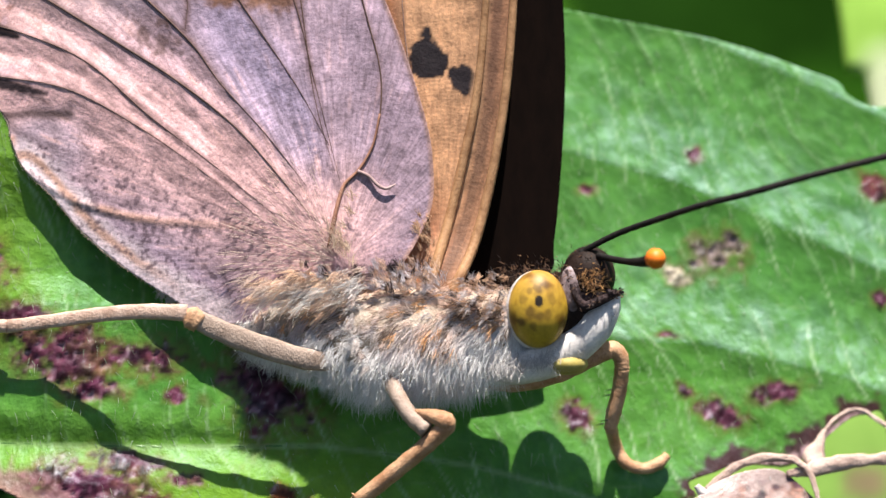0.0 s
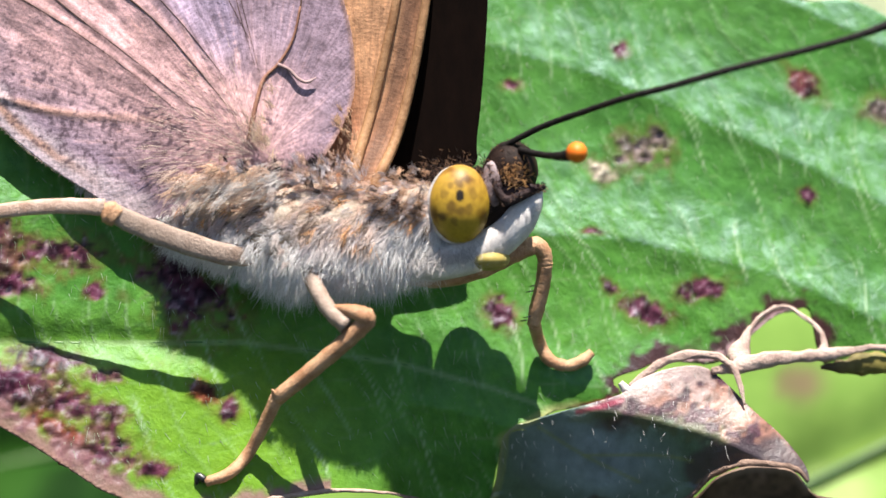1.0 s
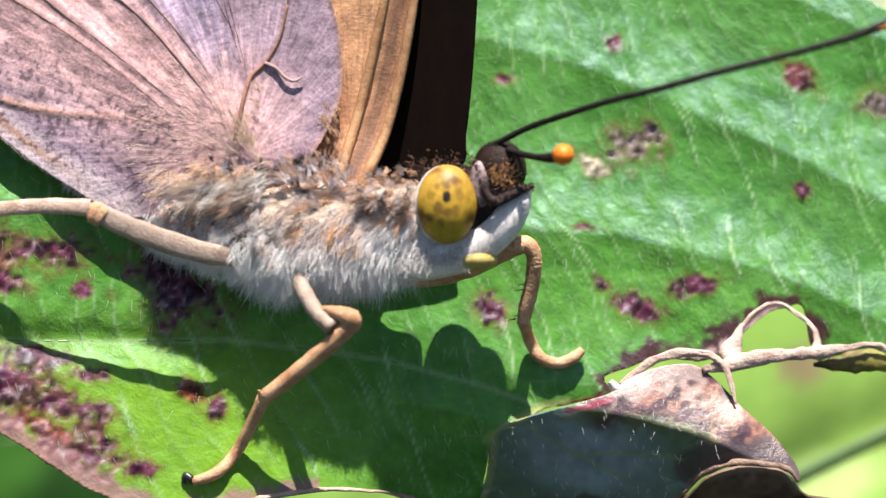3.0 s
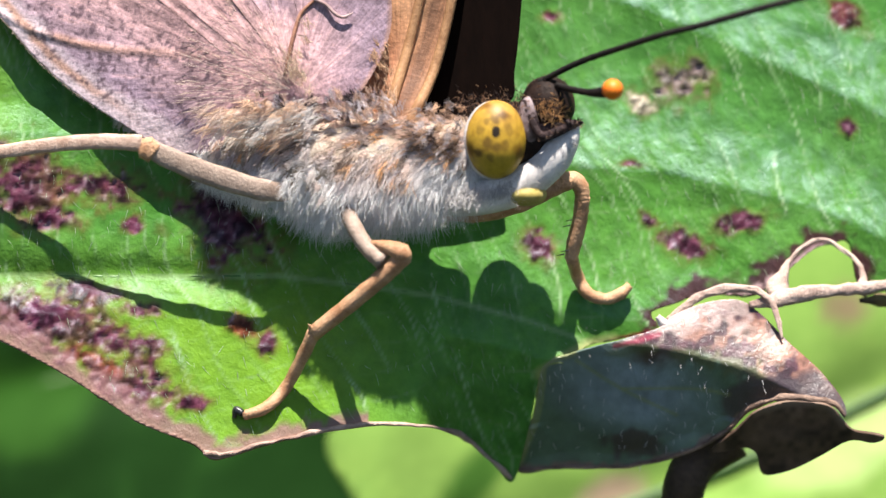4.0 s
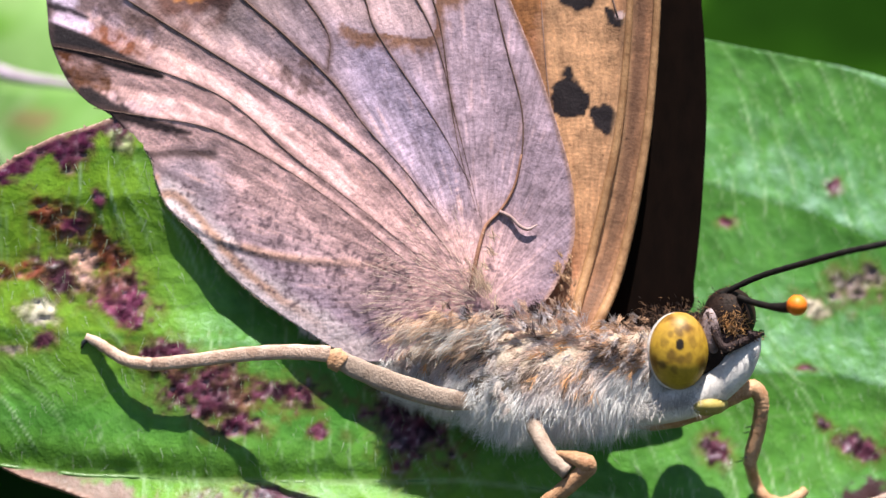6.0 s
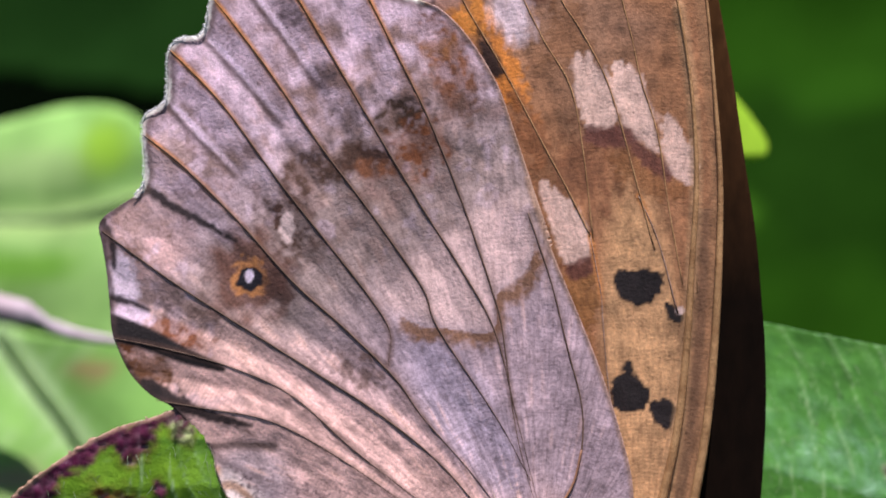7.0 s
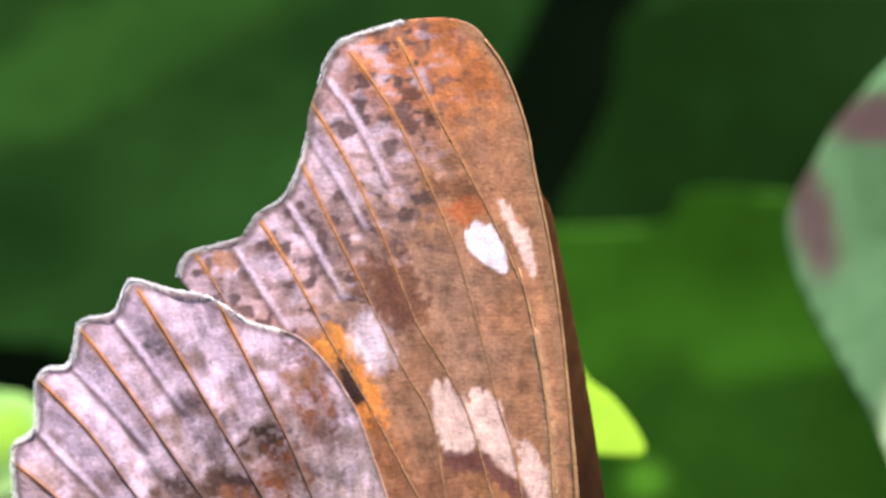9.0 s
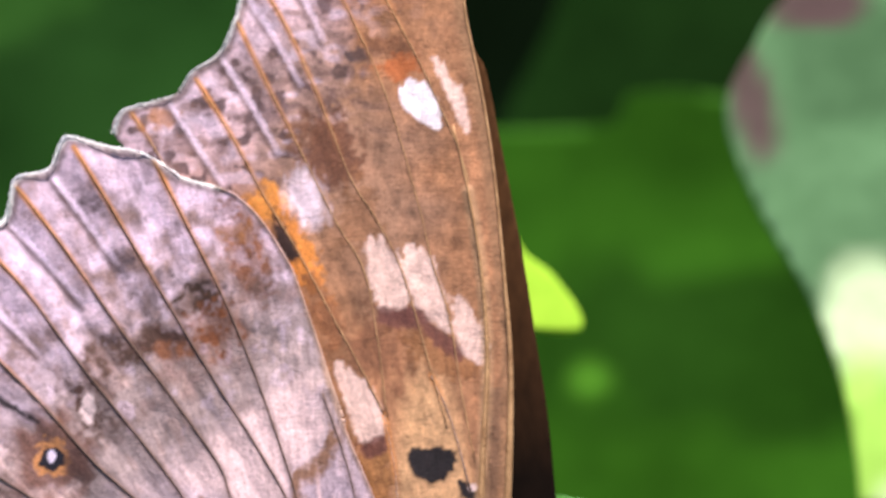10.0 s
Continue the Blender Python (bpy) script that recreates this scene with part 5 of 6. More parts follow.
for poly in ([(-0.96, 9.90), (-0.30, 10.02), (0.47, 9.94), (0.50, 9.40), (-0.02, 8.96), (-0.47, 9.03), (-0.87, 9.39)], [(0.66, 8.93), (1.00, 8.83), (1.26, 8.65), (1.08, 8.32), (0.75, 8.54)],
             [(-0.99, 6.44), (-0.67, 6.73), (-0.49, 7.16), (-0.31, 6.66), (0.14, 6.16), (0.02, 5.65), (-0.59, 5.47), (-0.95, 5.72)], [(0.27, 5.80), (0.59, 5.89), (0.92, 5.73), (0.98, 5.31), (0.73, 5.01), (0.42, 5.11), (0.24, 5.44)]):
    tint = blend(tint, patch(fore, poly, 0.07 * c, 0.06), BLACK)
tint = blend(tint, soft(spot(fore, (1.13, 8.75), 0.14, 0.12), 0.9, 0.3), (0.7, 0.6, 0.6))
veins = [spline(np.array(k), 6) for k in FORE_VEINS]
nearest = np.full(len(fore), 9.0)
for k in veins:
    dist, t, _ = near_line(fore, k)
    nearest = np.minimum(nearest, dist)
    tint = blend(tint, soft(dist, 0.02, 0.08) * 0.4, (0.17, 0.09, 0.055))
    tint = blend(tint, soft(dist, 0.05, 0.07) * np.clip(1.1 - t * 3, 0, 1), (0.62, 0.28, 0.09))
for k in FORE_STRIPES:
    k = spline(np.array(k), 5)
    dist, t, _ = near_line(fore, k)
    # shaded side of the stripe's ridge painted as a dark line
    tint = blend(tint, soft(near_line(fore + (0.12, 0.1), k)[0], 0.04, 0.12) * 0.6, (0.09, 0.06, 0.065))
    tint = blend(tint, soft(dist + 0.03 * c, 0.06, 0.06) * (1 - t) ** 0.3, (0.78, 0.68, 0.84))
margin = near_line(fore, spline(np.array(FORE_EDGE[18:32]), 4))[0]
tint = tint * (1.08, 0.94, 0.97)
tint = blend(tint, soft(margin, 0.18, 0.15) * 0.7, (0.11, 0.07, 0.06))
tint = blend(tint, soft(margin + 0.03 * c, 0.06, 0.05) * np.clip(0.4 + 1.4 * a, 0.1, 1), (0.72, 0.70, 0.72))
# ribbed leading edge
lead = near_line(fore, spline(np.array(FORE_EDGE[:17]), 4))[0]
inner = near_line(fore, spline(np.array([(-0.49, -0.94), (0.22, 1.06), (0.65, 2.87), (1.09, 5.04), (1.34, 7.57), (1.49, 10.26), (1.61, 12.95), (1.44, 15.67), (1.01, 18.37)]), 5))[0]
tint = blend(tint, soft(lead, 0.25, 0.25) * 0.8, (0.33, 0.175, 0.095))
tint = blend(tint, soft(np.abs(lead - 0.55), 0.1, 0.18) * 0.75 * (fore[:, 1] < 12), (0.15, 0.08, 0.05))
tint = blend(tint, soft(inner, 0.12, 0.16) * 0.6, (0.46, 0.28, 0.16))
fw = 0.1 + 0.08 * np.clip(nearest, 0, 0.9) + 0.012 * b - 0.12 * np.clip((21 - fore[:, 1]) / 6, 0, 1) * np.exp(-((lead / 0.16) ** 2)) - 0.10 * np.exp(-((inner / 0.16) ** 2))
f_base = np.array((0.02, -1.35))


def root_w(p):
    """How far the forewing bends forward near its root."""
    return 0.85 * np.exp(-((np.hypot(*(p - f_base).T) / 1.6) ** 2))


fw = fw - root_w(fore)
forewing = thicken(mesh_object("forewing", np.column_stack([fore, fw]), fq, WING, butterfly, "orange-brown forewing underside with black and white spots", tint, flow=np.column_stack([np.hypot(*(fore - f_base).T), np.arctan2(*(fore - f_base)[:, ::-1].T) % (2 * math.pi) * 0.7, 0 * fw])), 0.03)
for i, k in enumerate(veins):
    v, f = tube(np.column_stack([k, 0.1 - root_w(k)]), np.linspace(0.014, 0.024, len(k)), 6)
    mesh_object("vein", v, f, VEIN_ORANGE if i < 6 else VEIN, forewing)


def on_fore(k):
    """Depth of the forewing's face under a line."""
    return np.array([fw[np.argmin(((fore - q) ** 2).sum(1))] for q in k])


k = spline(np.array(FORE_EDGE[1:16]), 6) - (0.05, 0)
v, f = tube(np.column_stack([k, on_fore(k) - 0.01]), np.interp(k[:, 1], [0, 10, 17, 28], [0.17, 0.12, 0.05, 0.03]), 8)
mesh_object("costal_vein", v, f, VEIN_ORANGE, forewing, "tan ridge along the leading edge")
k = spline(np.array([(-0.40, -1.12), (0.22, 1.06), (0.65, 2.87), (1.09, 5.04), (1.34, 7.57), (1.49, 10.26), (1.61, 12.95), (1.44, 15.67), (1.01, 18.37), (0.51, 20.52)]), 6)
v, f = tube(np.column_stack([k, on_fore(k) - 0.01]), np.interp(k[:, 1], [0, 8, 14, 20], [0.17, 0.12, 0.07, 0.03]), 8)
mesh_object("radial_vein", v, f, VEIN_ORANGE, forewing)
k = spline(np.array(FORE_EDGE[18:32]), 22)
k = k[cheap_fuzz(k, 0.9, 61) > -0.15]
k = k[rng.permutation(len(k))[:300]]
out = k - np.array((-2.01, 21.40))
strands("fringe", np.column_stack([k, np.full(len(k), 0.12)]), np.column_stack([out / np.linalg.norm(out, axis=1)[:, None] + rng.normal(0, 0.35, (len(k), 2)), rng.normal(0, 0.3, len(k))]),
        rng.uniform(0.05, 0.12, len(k)), 0.02, np.tile((0.68, 0.66, 0.70), (len(k), 1)), forewing, 0.2, "white fringe of scales")

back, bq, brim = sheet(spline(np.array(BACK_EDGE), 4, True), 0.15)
# dark brown scales, blackened further below to carry the near wing's shade
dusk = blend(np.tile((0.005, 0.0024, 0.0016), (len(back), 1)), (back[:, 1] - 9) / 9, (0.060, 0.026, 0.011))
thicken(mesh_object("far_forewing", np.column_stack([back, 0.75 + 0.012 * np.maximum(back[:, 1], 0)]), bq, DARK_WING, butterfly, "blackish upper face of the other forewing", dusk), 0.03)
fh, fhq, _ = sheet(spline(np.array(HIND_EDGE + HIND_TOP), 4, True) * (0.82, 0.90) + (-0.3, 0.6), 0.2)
thicken(mesh_object("far_hindwing", np.column_stack([fh, np.interp(fh[:, 0], [-15, -12, -9, -4], [-0.08, 0.1, 0.45, 0.5])]), fhq, DARK_WING, butterfly, tint=np.tile((0.006, 0.003, 0.002), (len(fh), 1))), 0.03)

# body
trunk = spline(np.array([(-11.99, 1.73, 0.90), (-10.19, 0.40, 0.80), (-7.84, -1.35, 0.60), (-5.46, -2.15, 0.20), (-3.64, -2.50, -0.15), (-1.85, -2.67, -0.40), (-0.06, -2.58, -0.40), (1.18, -2.40, -0.50), (2.34, -2.08, -0.50)]), 6)
girth = np.interp(np.linspace(0, 8, len(trunk)), range(9), [0.05, 0.30, 0.62, 0.98, 1.25, 1.6, 1.52, 1.25, 0.95])
half = len(trunk) * 3 // 8
v, f = tube(trunk[:half + 1], girth[:half + 1], 30, 0.8)
v += np.column_stack([cheap_fuzz(v[:, :2], 1.5, i) * 0.05 for i in (1, 2, 3)])
mesh_object("abdomen", v, f, BELLY, butterfly, "pale abdomen")
v, f = tube(trunk[half:], girth[half:], 30, 0.85)
v += np.column_stack([cheap_fuzz(v[:, :2], 1.5, i) * 0.07 for i in (4, 5, 6)])
thorax = mesh_object("thorax", v, f, SKIN, butterfly, "furry thorax, tan above and white below")


def locks(name, centres, ways, lengths, tones, each, spread, wide, parent, seed, label, gather=0.8, bend=0.3):
    """Hair in locks: `each` hairs round every centre, drawn together towards the tip, in one tone with small changes."""
    g = np.random.default_rng(seed)
    centres, ways = np.repeat(np.asarray(centres, float), each, 0), np.repeat(np.asarray(ways, float), each, 0)
    ways = ways / (np.linalg.norm(ways, axis=1)[:, None] + 1e-9)
    size = np.repeat(lengths, each) * g.uniform(0.55, 1.1, len(centres))
    off = g.normal(0, 1, centres.shape) * np.asarray(spread)
    way = ways - off * gather / np.maximum(size, 0.15)[:, None] + g.normal(0, 0.13, ways.shape)
    tone = np.repeat(np.asarray(tones, float), each, 0) * g.uniform(0.72, 1.22, (len(centres), 1))
    return strands(name, centres + off, way, size, wide, np.clip(tone, 0, 0.9), parent, bend, label)


def pick_tone(g, count, choices, weights):
    return np.array(choices)[g.choice(len(choices), count, p=np.array(weights) / sum(weights))]


def coat(name, count, s0, s1, seed, long, parent, each=18, wide=0.011):
    """Locks of fur on the visible side of the trunk: rusty and dark brown on top, grey down the side, white and long below."""
    g = np.random.default_rng(seed)
    s = g.uniform(s0, s1, count) * (len(trunk) - 1)
    i = s.astype(int).clip(0, len(trunk) - 2)
    c = trunk[i] + (trunk[i + 1] - trunk[i]) * (s - i)[:, None]
    rad = np.interp(s, range(len(trunk)), girth)
    t = trunk[i + 1] - trunk[i]
    t /= np.linalg.norm(t, axis=1)[:, None]
    up = np.column_stack([-t[:, 1], t[:, 0], 0 * s])
    ang = g.uniform(-1.65, 1.5, count)
    h = np.sin(ang)
    nrm = up * h[:, None] + np.array((0, 0, -1.0)) * np.cos(ang)[:, None]
    swirl = cheap_fuzz(np.column_stack([s * 0.22, ang * 1.6]), 1.0, seed)
    root = c + nrm * rad[:, None] * np.array((1, 1, 0.85)) * 0.97
    way = nrm * (0.34 + 0.12 * swirl)[:, None] - t * (0.75 + 0.25 * h)[:, None] + np.array((0, -1, 0)) * (0.75 - 0.55 * h + 0.7 * swirl)[:, None] + g.normal(0, 0.14, (count, 3))
    k = np.clip((h + 0.35) / 0.8 + 0.3 * swirl + g.normal(0, 0.14, count), 0, 1)
    tone = np.column_stack([np.interp(k, [0, 0.3, 0.6, 1], x) for x in ((0.84, 0.72, 0.62, 0.68), (0.81, 0.66, 0.50, 0.48), (0.80, 0.65, 0.45, 0.38))])
    lot = g.random(count)
    tone = np.where(((lot < 0.17) & (k > 0.35))[:, None], (0.12, 0.075, 0.055), tone)
    tone = np.where(((lot > 0.76) & (k > 0.25))[:, None], (0.50, 0.44, 0.45), tone)
    tone = np.where(((lot > 0.92) & (k > 0.35))[:, None], (0.82, 0.44, 0.20), tone)
    size = long * np.interp(s / len(trunk), [0.3, 0.5, 0.62], [0.6, 0.75, 1]) * np.interp(h, [-1, 0.2, 1], [1.15, 0.6, 0.5]) * g.uniform(0.7, 1.1, count)
    return locks(name, root, way, size, tone, each, (0.07, 0.07, 0.03), wide, parent, seed + 1, "soft hair in locks, brown above and white below")


ridge = spline(np.array([(-2.92, -0.82, -1.35), (-2.77, -1.49, -1.75), (-2.83, -2.19, -1.95), (-2.66, -2.89, -1.95), (-2.35, -3.60, -1.75)]), 6)
g = np.random.default_rng(73)
n = 34
locks("ridge_hair", ridge[g.integers(0, len(ridge), n)], np.column_stack([g.normal(-0.5, 0.3, n), g.normal(-0.6, 0.3, n), g.normal(-0.4, 0.2, n)]), g.uniform(0.25, 0.45, n), pick_tone(g, n, [(0.62, 0.55, 0.52), (0.40, 0.32, 0.29)], [3, 1]), 12, 0.05, 0.010, thorax, 75, "pale ridge of hair")
coat("fur", 1250, 0.34, 1.0, 71, 0.95, thorax)
coat("under_fur", 160, 0.2, 0.40, 72, 0.55, thorax)
# brown hair behind the eye
n = 90
c0 = np.column_stack([g.uniform(0.35, 2.0, n), g.uniform(-2.3, -0.75, n), np.zeros(n)])
c0[:, 2] = -1.75 + 0.25 * np.abs(c0[:, 1] + 1.4)
locks("ruff", c0, np.column_stack([g.normal(-0.7, 0.35, n), g.normal(0.0, 0.5, n), g.normal(-0.4, 0.2, n)]), g.uniform(0.25, 0.5, n), pick_tone(g, n, [(0.11, 0.065, 0.05), (0.50, 0.31, 0.20), (0.48, 0.42, 0.42)], [3, 5, 3]), 14, 0.06, 0.011, thorax, 76, "brown hair behind the eye")
# orange and grey shoulder locks combed back and down from the wing joint
n = 150
q = g.random(n)
c0 = np.column_stack([np.interp(q, [0, 1], [-5.7, -2.5]) + g.normal(0, 0.2, n), np.interp(q, [0, 0.5, 1], [-1.25, -1.15, -1.10]) + g.normal(0, 0.26, n), np.interp(q, [0, 1], [-1.0, -1.55]) + g.uniform(-0.15, 0.1, n)])
locks("shoulder_hair", c0, np.column_stack([g.normal(-0.85, 0.15, n), g.normal(-0.38, 0.22, n), g.normal(-0.10, 0.08, n)]), g.uniform(0.45, 0.95, n), pick_tone(g, n, [(0.86, 0.58, 0.40), (0.68, 0.52, 0.43), (0.72, 0.67, 0.64), (0.22, 0.15, 0.12)], [5, 3, 3, 0.7]), 16, (0.09, 0.06, 0.04), 0.011, thorax, 77, "orange and grey hair at the wing joint")
# dark hair painting the shadowed pits, and lilac flakes, in the wing joint
n = 60
c0 = np.column_stack([g.uniform(-4.4, -0.9, n), np.zeros(n), np.zeros(n)])
c0[:, 1] = np.interp(c0[:, 0], [-4.4, -2.6, -0.9], [-0.75, -0.85, -0.45]) + g.normal(0, 0.16, n)
c0[:, 2] = -1.35 + 0.15 * c0[:, 0] / 4
locks("joint_hair", c0, np.column_stack([g.normal(-0.45, 0.35, n), g.normal(0.65, 0.3, n), g.normal(-0.15, 0.12, n)]), g.uniform(0.25, 0.5, n), pick_tone(g, n, [(0.06, 0.042, 0.045), (0.58, 0.52, 0.56), (0.70, 0.48, 0.36)], [3, 3, 3]), 12, (0.05, 0.04, 0.03), 0.011, thorax, 78, "dark and lilac tufts under the wing root")
n = 70
c0 = np.column_stack([g.uniform(-2.2, 0.0, n), g.normal(-0.95, 0.22, n), g.uniform(-1.6, -1.2, n)])
locks("collar_hair", c0, np.column_stack([g.normal(-0.35, 0.4, n), g.normal(0.8, 0.3, n), g.normal(-0.25, 0.15, n)]), g.uniform(0.3, 0.6, n), pick_tone(g, n, [(0.70, 0.63, 0.65), (0.80, 0.56, 0.42), (0.14, 0.10, 0.09)], [4, 4, 0.8]), 12, (0.06, 0.05, 0.04), 0.011, thorax, 82, "lilac and tan hair below the wings")
# fine hairs fanning from the wing root over the hindwing, laid close to it
n = 420
ang = g.uniform(radians(105), radians(190), n)
rr = g.uniform(0.2, 3.6, n)
p0 = h_base + np.column_stack([np.cos(ang), np.sin(ang)]) * rr[:, None]
tone = pick_tone(g, n, [(0.34, 0.24, 0.20), (0.62, 0.48, 0.42), (0.74, 0.58, 0.48)], [1, 4, 3]) * g.uniform(0.75, 1.15, (n, 1))
strands("root_hair", np.column_stack([p0, -0.60 + root_bend(p0) + 0.02 * rr]), np.column_stack([np.cos(ang), np.sin(ang), g.uniform(-0.10, 0.02, n)]), g.uniform(0.3, 0.8, n), 0.008, tone, hindwing, 0.12, "tan hair at the wing root")
n = 12
c0 = np.array((-3.15, 0.25)) + g.normal(0, 1, (n, 2)) * (0.28, 0.45)
locks("root_tuft", np.column_stack([c0, -0.75 + root_bend(c0)]), np.column_stack([g.normal(-0.5, 0.3, n), g.normal(0.75, 0.25, n), g.normal(-0.12, 0.08, n)]), g.uniform(0.5, 0.9, n), pick_tone(g, n, [(0.84, 0.66, 0.50), (0.68, 0.50, 0.38)], [2, 1]), 14, (0.06, 0.06, 0.02), 0.009, hindwing, 79, "cream tuft at the wing root")
# blunt dark hair on the lower forewing root
n = 20
c0 = np.column_stack([g.normal(-0.55, 0.2, n), g.uniform(-0.6, 1.2, n)])
locks("fore_root_hair", np.column_stack([c0, -0.55 - root_w(c0)]), np.column_stack([g.normal(-0.3, 0.3, n), g.normal(0.9, 0.2, n), g.normal(-0.12, 0.1, n)]), g.uniform(0.25, 0.5, n), pick_tone(g, n, [(0.20, 0.12, 0.08), (0.62, 0.40, 0.25)], [1, 2]), 10, (0.05, 0.05, 0.02), 0.009, forewing, 80, "brown hair at the forewing root")

# head
head = mesh_object("head", *ball((*(3.59, -1.77), -0.5), (1.2, 1.12, 1.1)), CROWN, butterfly)
mesh_object("crown", *ball((*(4.59, -0.76), -0.8), (0.84, 0.93, 0.85), 40, 28), CROWN, head, "dark brown crown")
k = spline(np.array([(1.18, -3.81, -0.70), (2.42, -3.63, -0.80), (3.58, -3.28, -0.90), (4.55, -2.60, -1.00), (5.22, -1.82, -1.10), (5.53, -1.37, -1.15)]), 5)
v, f = tube(k, np.interp(np.linspace(0, 1, len(k)), [0, 0.2, 0.45, 0.68, 0.86, 1], [0.40, 0.56, 0.62, 0.54, 0.28, 0.05]), 18)
face = mesh_object("face", v, f, FACE, head, "white scaled face and palps")
for pos, rad in (([(3.87, -0.57, -1.45), (4.03, -1.14, -1.60), (4.37, -1.66, -1.72), (4.84, -1.53, -1.62), (5.27, -1.35, -1.45), (5.63, -1.27, -1.25)], (0.05, 0.09, 0.14, 0.12, 0.10, 0.04)),
                 ([(3.95, -1.55, -1.10), (4.35, -1.52, -1.20), (4.85, -1.44, -1.22), (5.35, -1.33, -1.20), (5.68, -1.27, -1.15)], (0.34, 0.40, 0.32, 0.16, 0.03))):
    k = spline(np.array(pos), 5)
    v, f = tube(k, np.interp(np.linspace(0, 1, len(k)), np.linspace(0, 1, len(rad)), rad), 10)
    mesh_object("palp_stripe", v, f, plain("dark_palp_scales", (0.018, 0.010, 0.011), (0.05, 0.03, 0.03), 3000, 0.7, 0.2, 0.00006), head, "dark brown stripe on the palp")
mesh_object("cheek", *ball((*(4.00, -1.25), -1.25), (0.36, 0.80, 0.42)), plain("lilac_cheek_scales", (0.12, 0.08, 0.08), (0.34, 0.27, 0.28), 2500, 0.7, 0.25, 0.00006), head, "lilac-brown cheek scales")
mesh_object("eye_ring", *ball((*(2.92, -1.83), -1.25), (0.955, 1.235, 0.58), 40, 28), plain("eye_ring_scales", (0.50, 0.47, 0.46), (0.78, 0.75, 0.74), 2500, 0.7, 0.25, 0.00006), head, "pale ring round the eye")
v, f = ball((*(2.98, -1.80), -1.45), (0.93, 1.22, 0.78), 120, 90)
q = v[:, :2] - np.array((2.96, -1.79))
tone = np.tile((0.43, 0.265, 0.026), (len(v), 1)) * (1 + 0.15 * cheap_fuzz(q, 4, 48))[:, None]
tone = blend(tone, np.clip((-q[:, 1] - 0.3) / 0.8, 0, 1) * 0.6, (0.32, 0.25, 0.02))
tone = blend(tone, np.clip((q[:, 1] - 0.2) / 0.9, 0, 1) * 0.6, (0.30, 0.16, 0.045))
for c0, rr, amount in (((0.02, 0.25), 0.15, 1), ((-0.25, -0.1), 0.14, 0.7), ((0.05, -0.2), 0.13, 0.7), ((0.3, -0.15), 0.12, 0.55), ((-0.52, -0.4), 0.13, 0.8), ((0.0, 0.62), 0.14, 0.7), ((-0.28, 0.55), 0.1, 0.6), ((-0.45, 0.3), 0.12, 0.5), ((0.45, 0.3), 0.12, 0.5), ((0.25, 0.75), 0.1, 0.5), ((-0.15, -0.55), 0.1, 0.5)):
    tone = blend(tone, soft(spot(q, c0, rr * (0.95 if amount == 1 else 1.1), rr * 1.3) + (0 if amount == 1 else 0.35) * cheap_fuzz(q, 9, 47), 0.85 if amount == 1 else 0.6, 0.15 if amount == 1 else 0.7) * amount * (v[:, 2] < -1.4), (0.018, 0.012, 0.006) if amount == 1 else (0.10, 0.05, 0.012))
mesh_object("eye", v, f, EYE, head, "yellow compound eye with brown spots", tone)
mesh_object("throat_spot", *ball((*(3.90, -3.52), -0.96), (0.66, 0.36, 0.70)), YELLOW, head, "yellow patch under the face")
n = 260
p0 = np.array((4.62, -0.95)) + np.column_stack([g.normal(0, 0.24, n), g.normal(0, 0.20, n)])
tone = np.where(g.random((n, 1)) < 0.45, (0.10, 0.06, 0.04), (0.56, 0.30, 0.12)) * g.uniform(0.7, 1.2, (n, 1))
m = 260
kk = spline(np.array([(3.87, -0.57, -1.50), (4.02, -1.14, -1.65), (4.37, -1.66, -1.80), (4.83, -1.52, -1.70), (5.26, -1.35, -1.55), (5.59, -1.26, -1.35)]), 8)
sel = kk[g.integers(0, len(kk), m)] + g.normal(0, 0.07, (m, 3))
strands("palp_hair", sel, np.column_stack([g.normal(0.5, 0.4, m), g.normal(0.2, 0.4, m), g.normal(-0.5, 0.3, m)]), g.uniform(0.06, 0.15, m), 0.018, np.where(g.random((m, 1)) < 0.8, (0.035, 0.02, 0.02), (0.25, 0.15, 0.10)) * g.uniform(0.7, 1.3, (m, 1)), head, 0.3)
cc = np.array((*(4.61, -0.74), -0.8))
m = 300
dirs = g.normal(0, 1, (m, 3)) * (1, 1, 1) + (0, 0.3, -0.8)
dirs /= np.linalg.norm(dirs, axis=1)[:, None]
strands("crown_fur", cc + dirs * (0.80, 0.93, 0.83), dirs + np.array((-0.7, 0.2, 0)) + g.normal(0, 0.25, (m, 3)), g.uniform(0.05, 0.14, m), 0.010, np.where(g.random((m, 1)) < 0.7, (0.035, 0.022, 0.02), (0.22, 0.11, 0.06)) * g.uniform(0.7, 1.3, (m, 1)), head, 0.3, "dark brown hair")
strands("crown_tuft", np.column_stack([p0, np.full(n, -1.68) + 0.45 * spot(p0, (4.61, -0.82), 0.85, 0.95) ** 2]), np.column_stack([g.normal(0.2, 0.6, n), g.normal(0.3, 0.5, n), g.normal(-0.5, 0.3, n)]), g.uniform(0.12, 0.32, n), 0.012, tone, head, 0.35, "rusty tuft of hair")
n = 900
q = np.column_stack([g.uniform((1.80, -0.61)[0], (4.10, -0.61)[0], n), np.zeros(n)])
q[:, 1] = (2.95, -0.83)[1] + g.normal(0, 0.22, n)
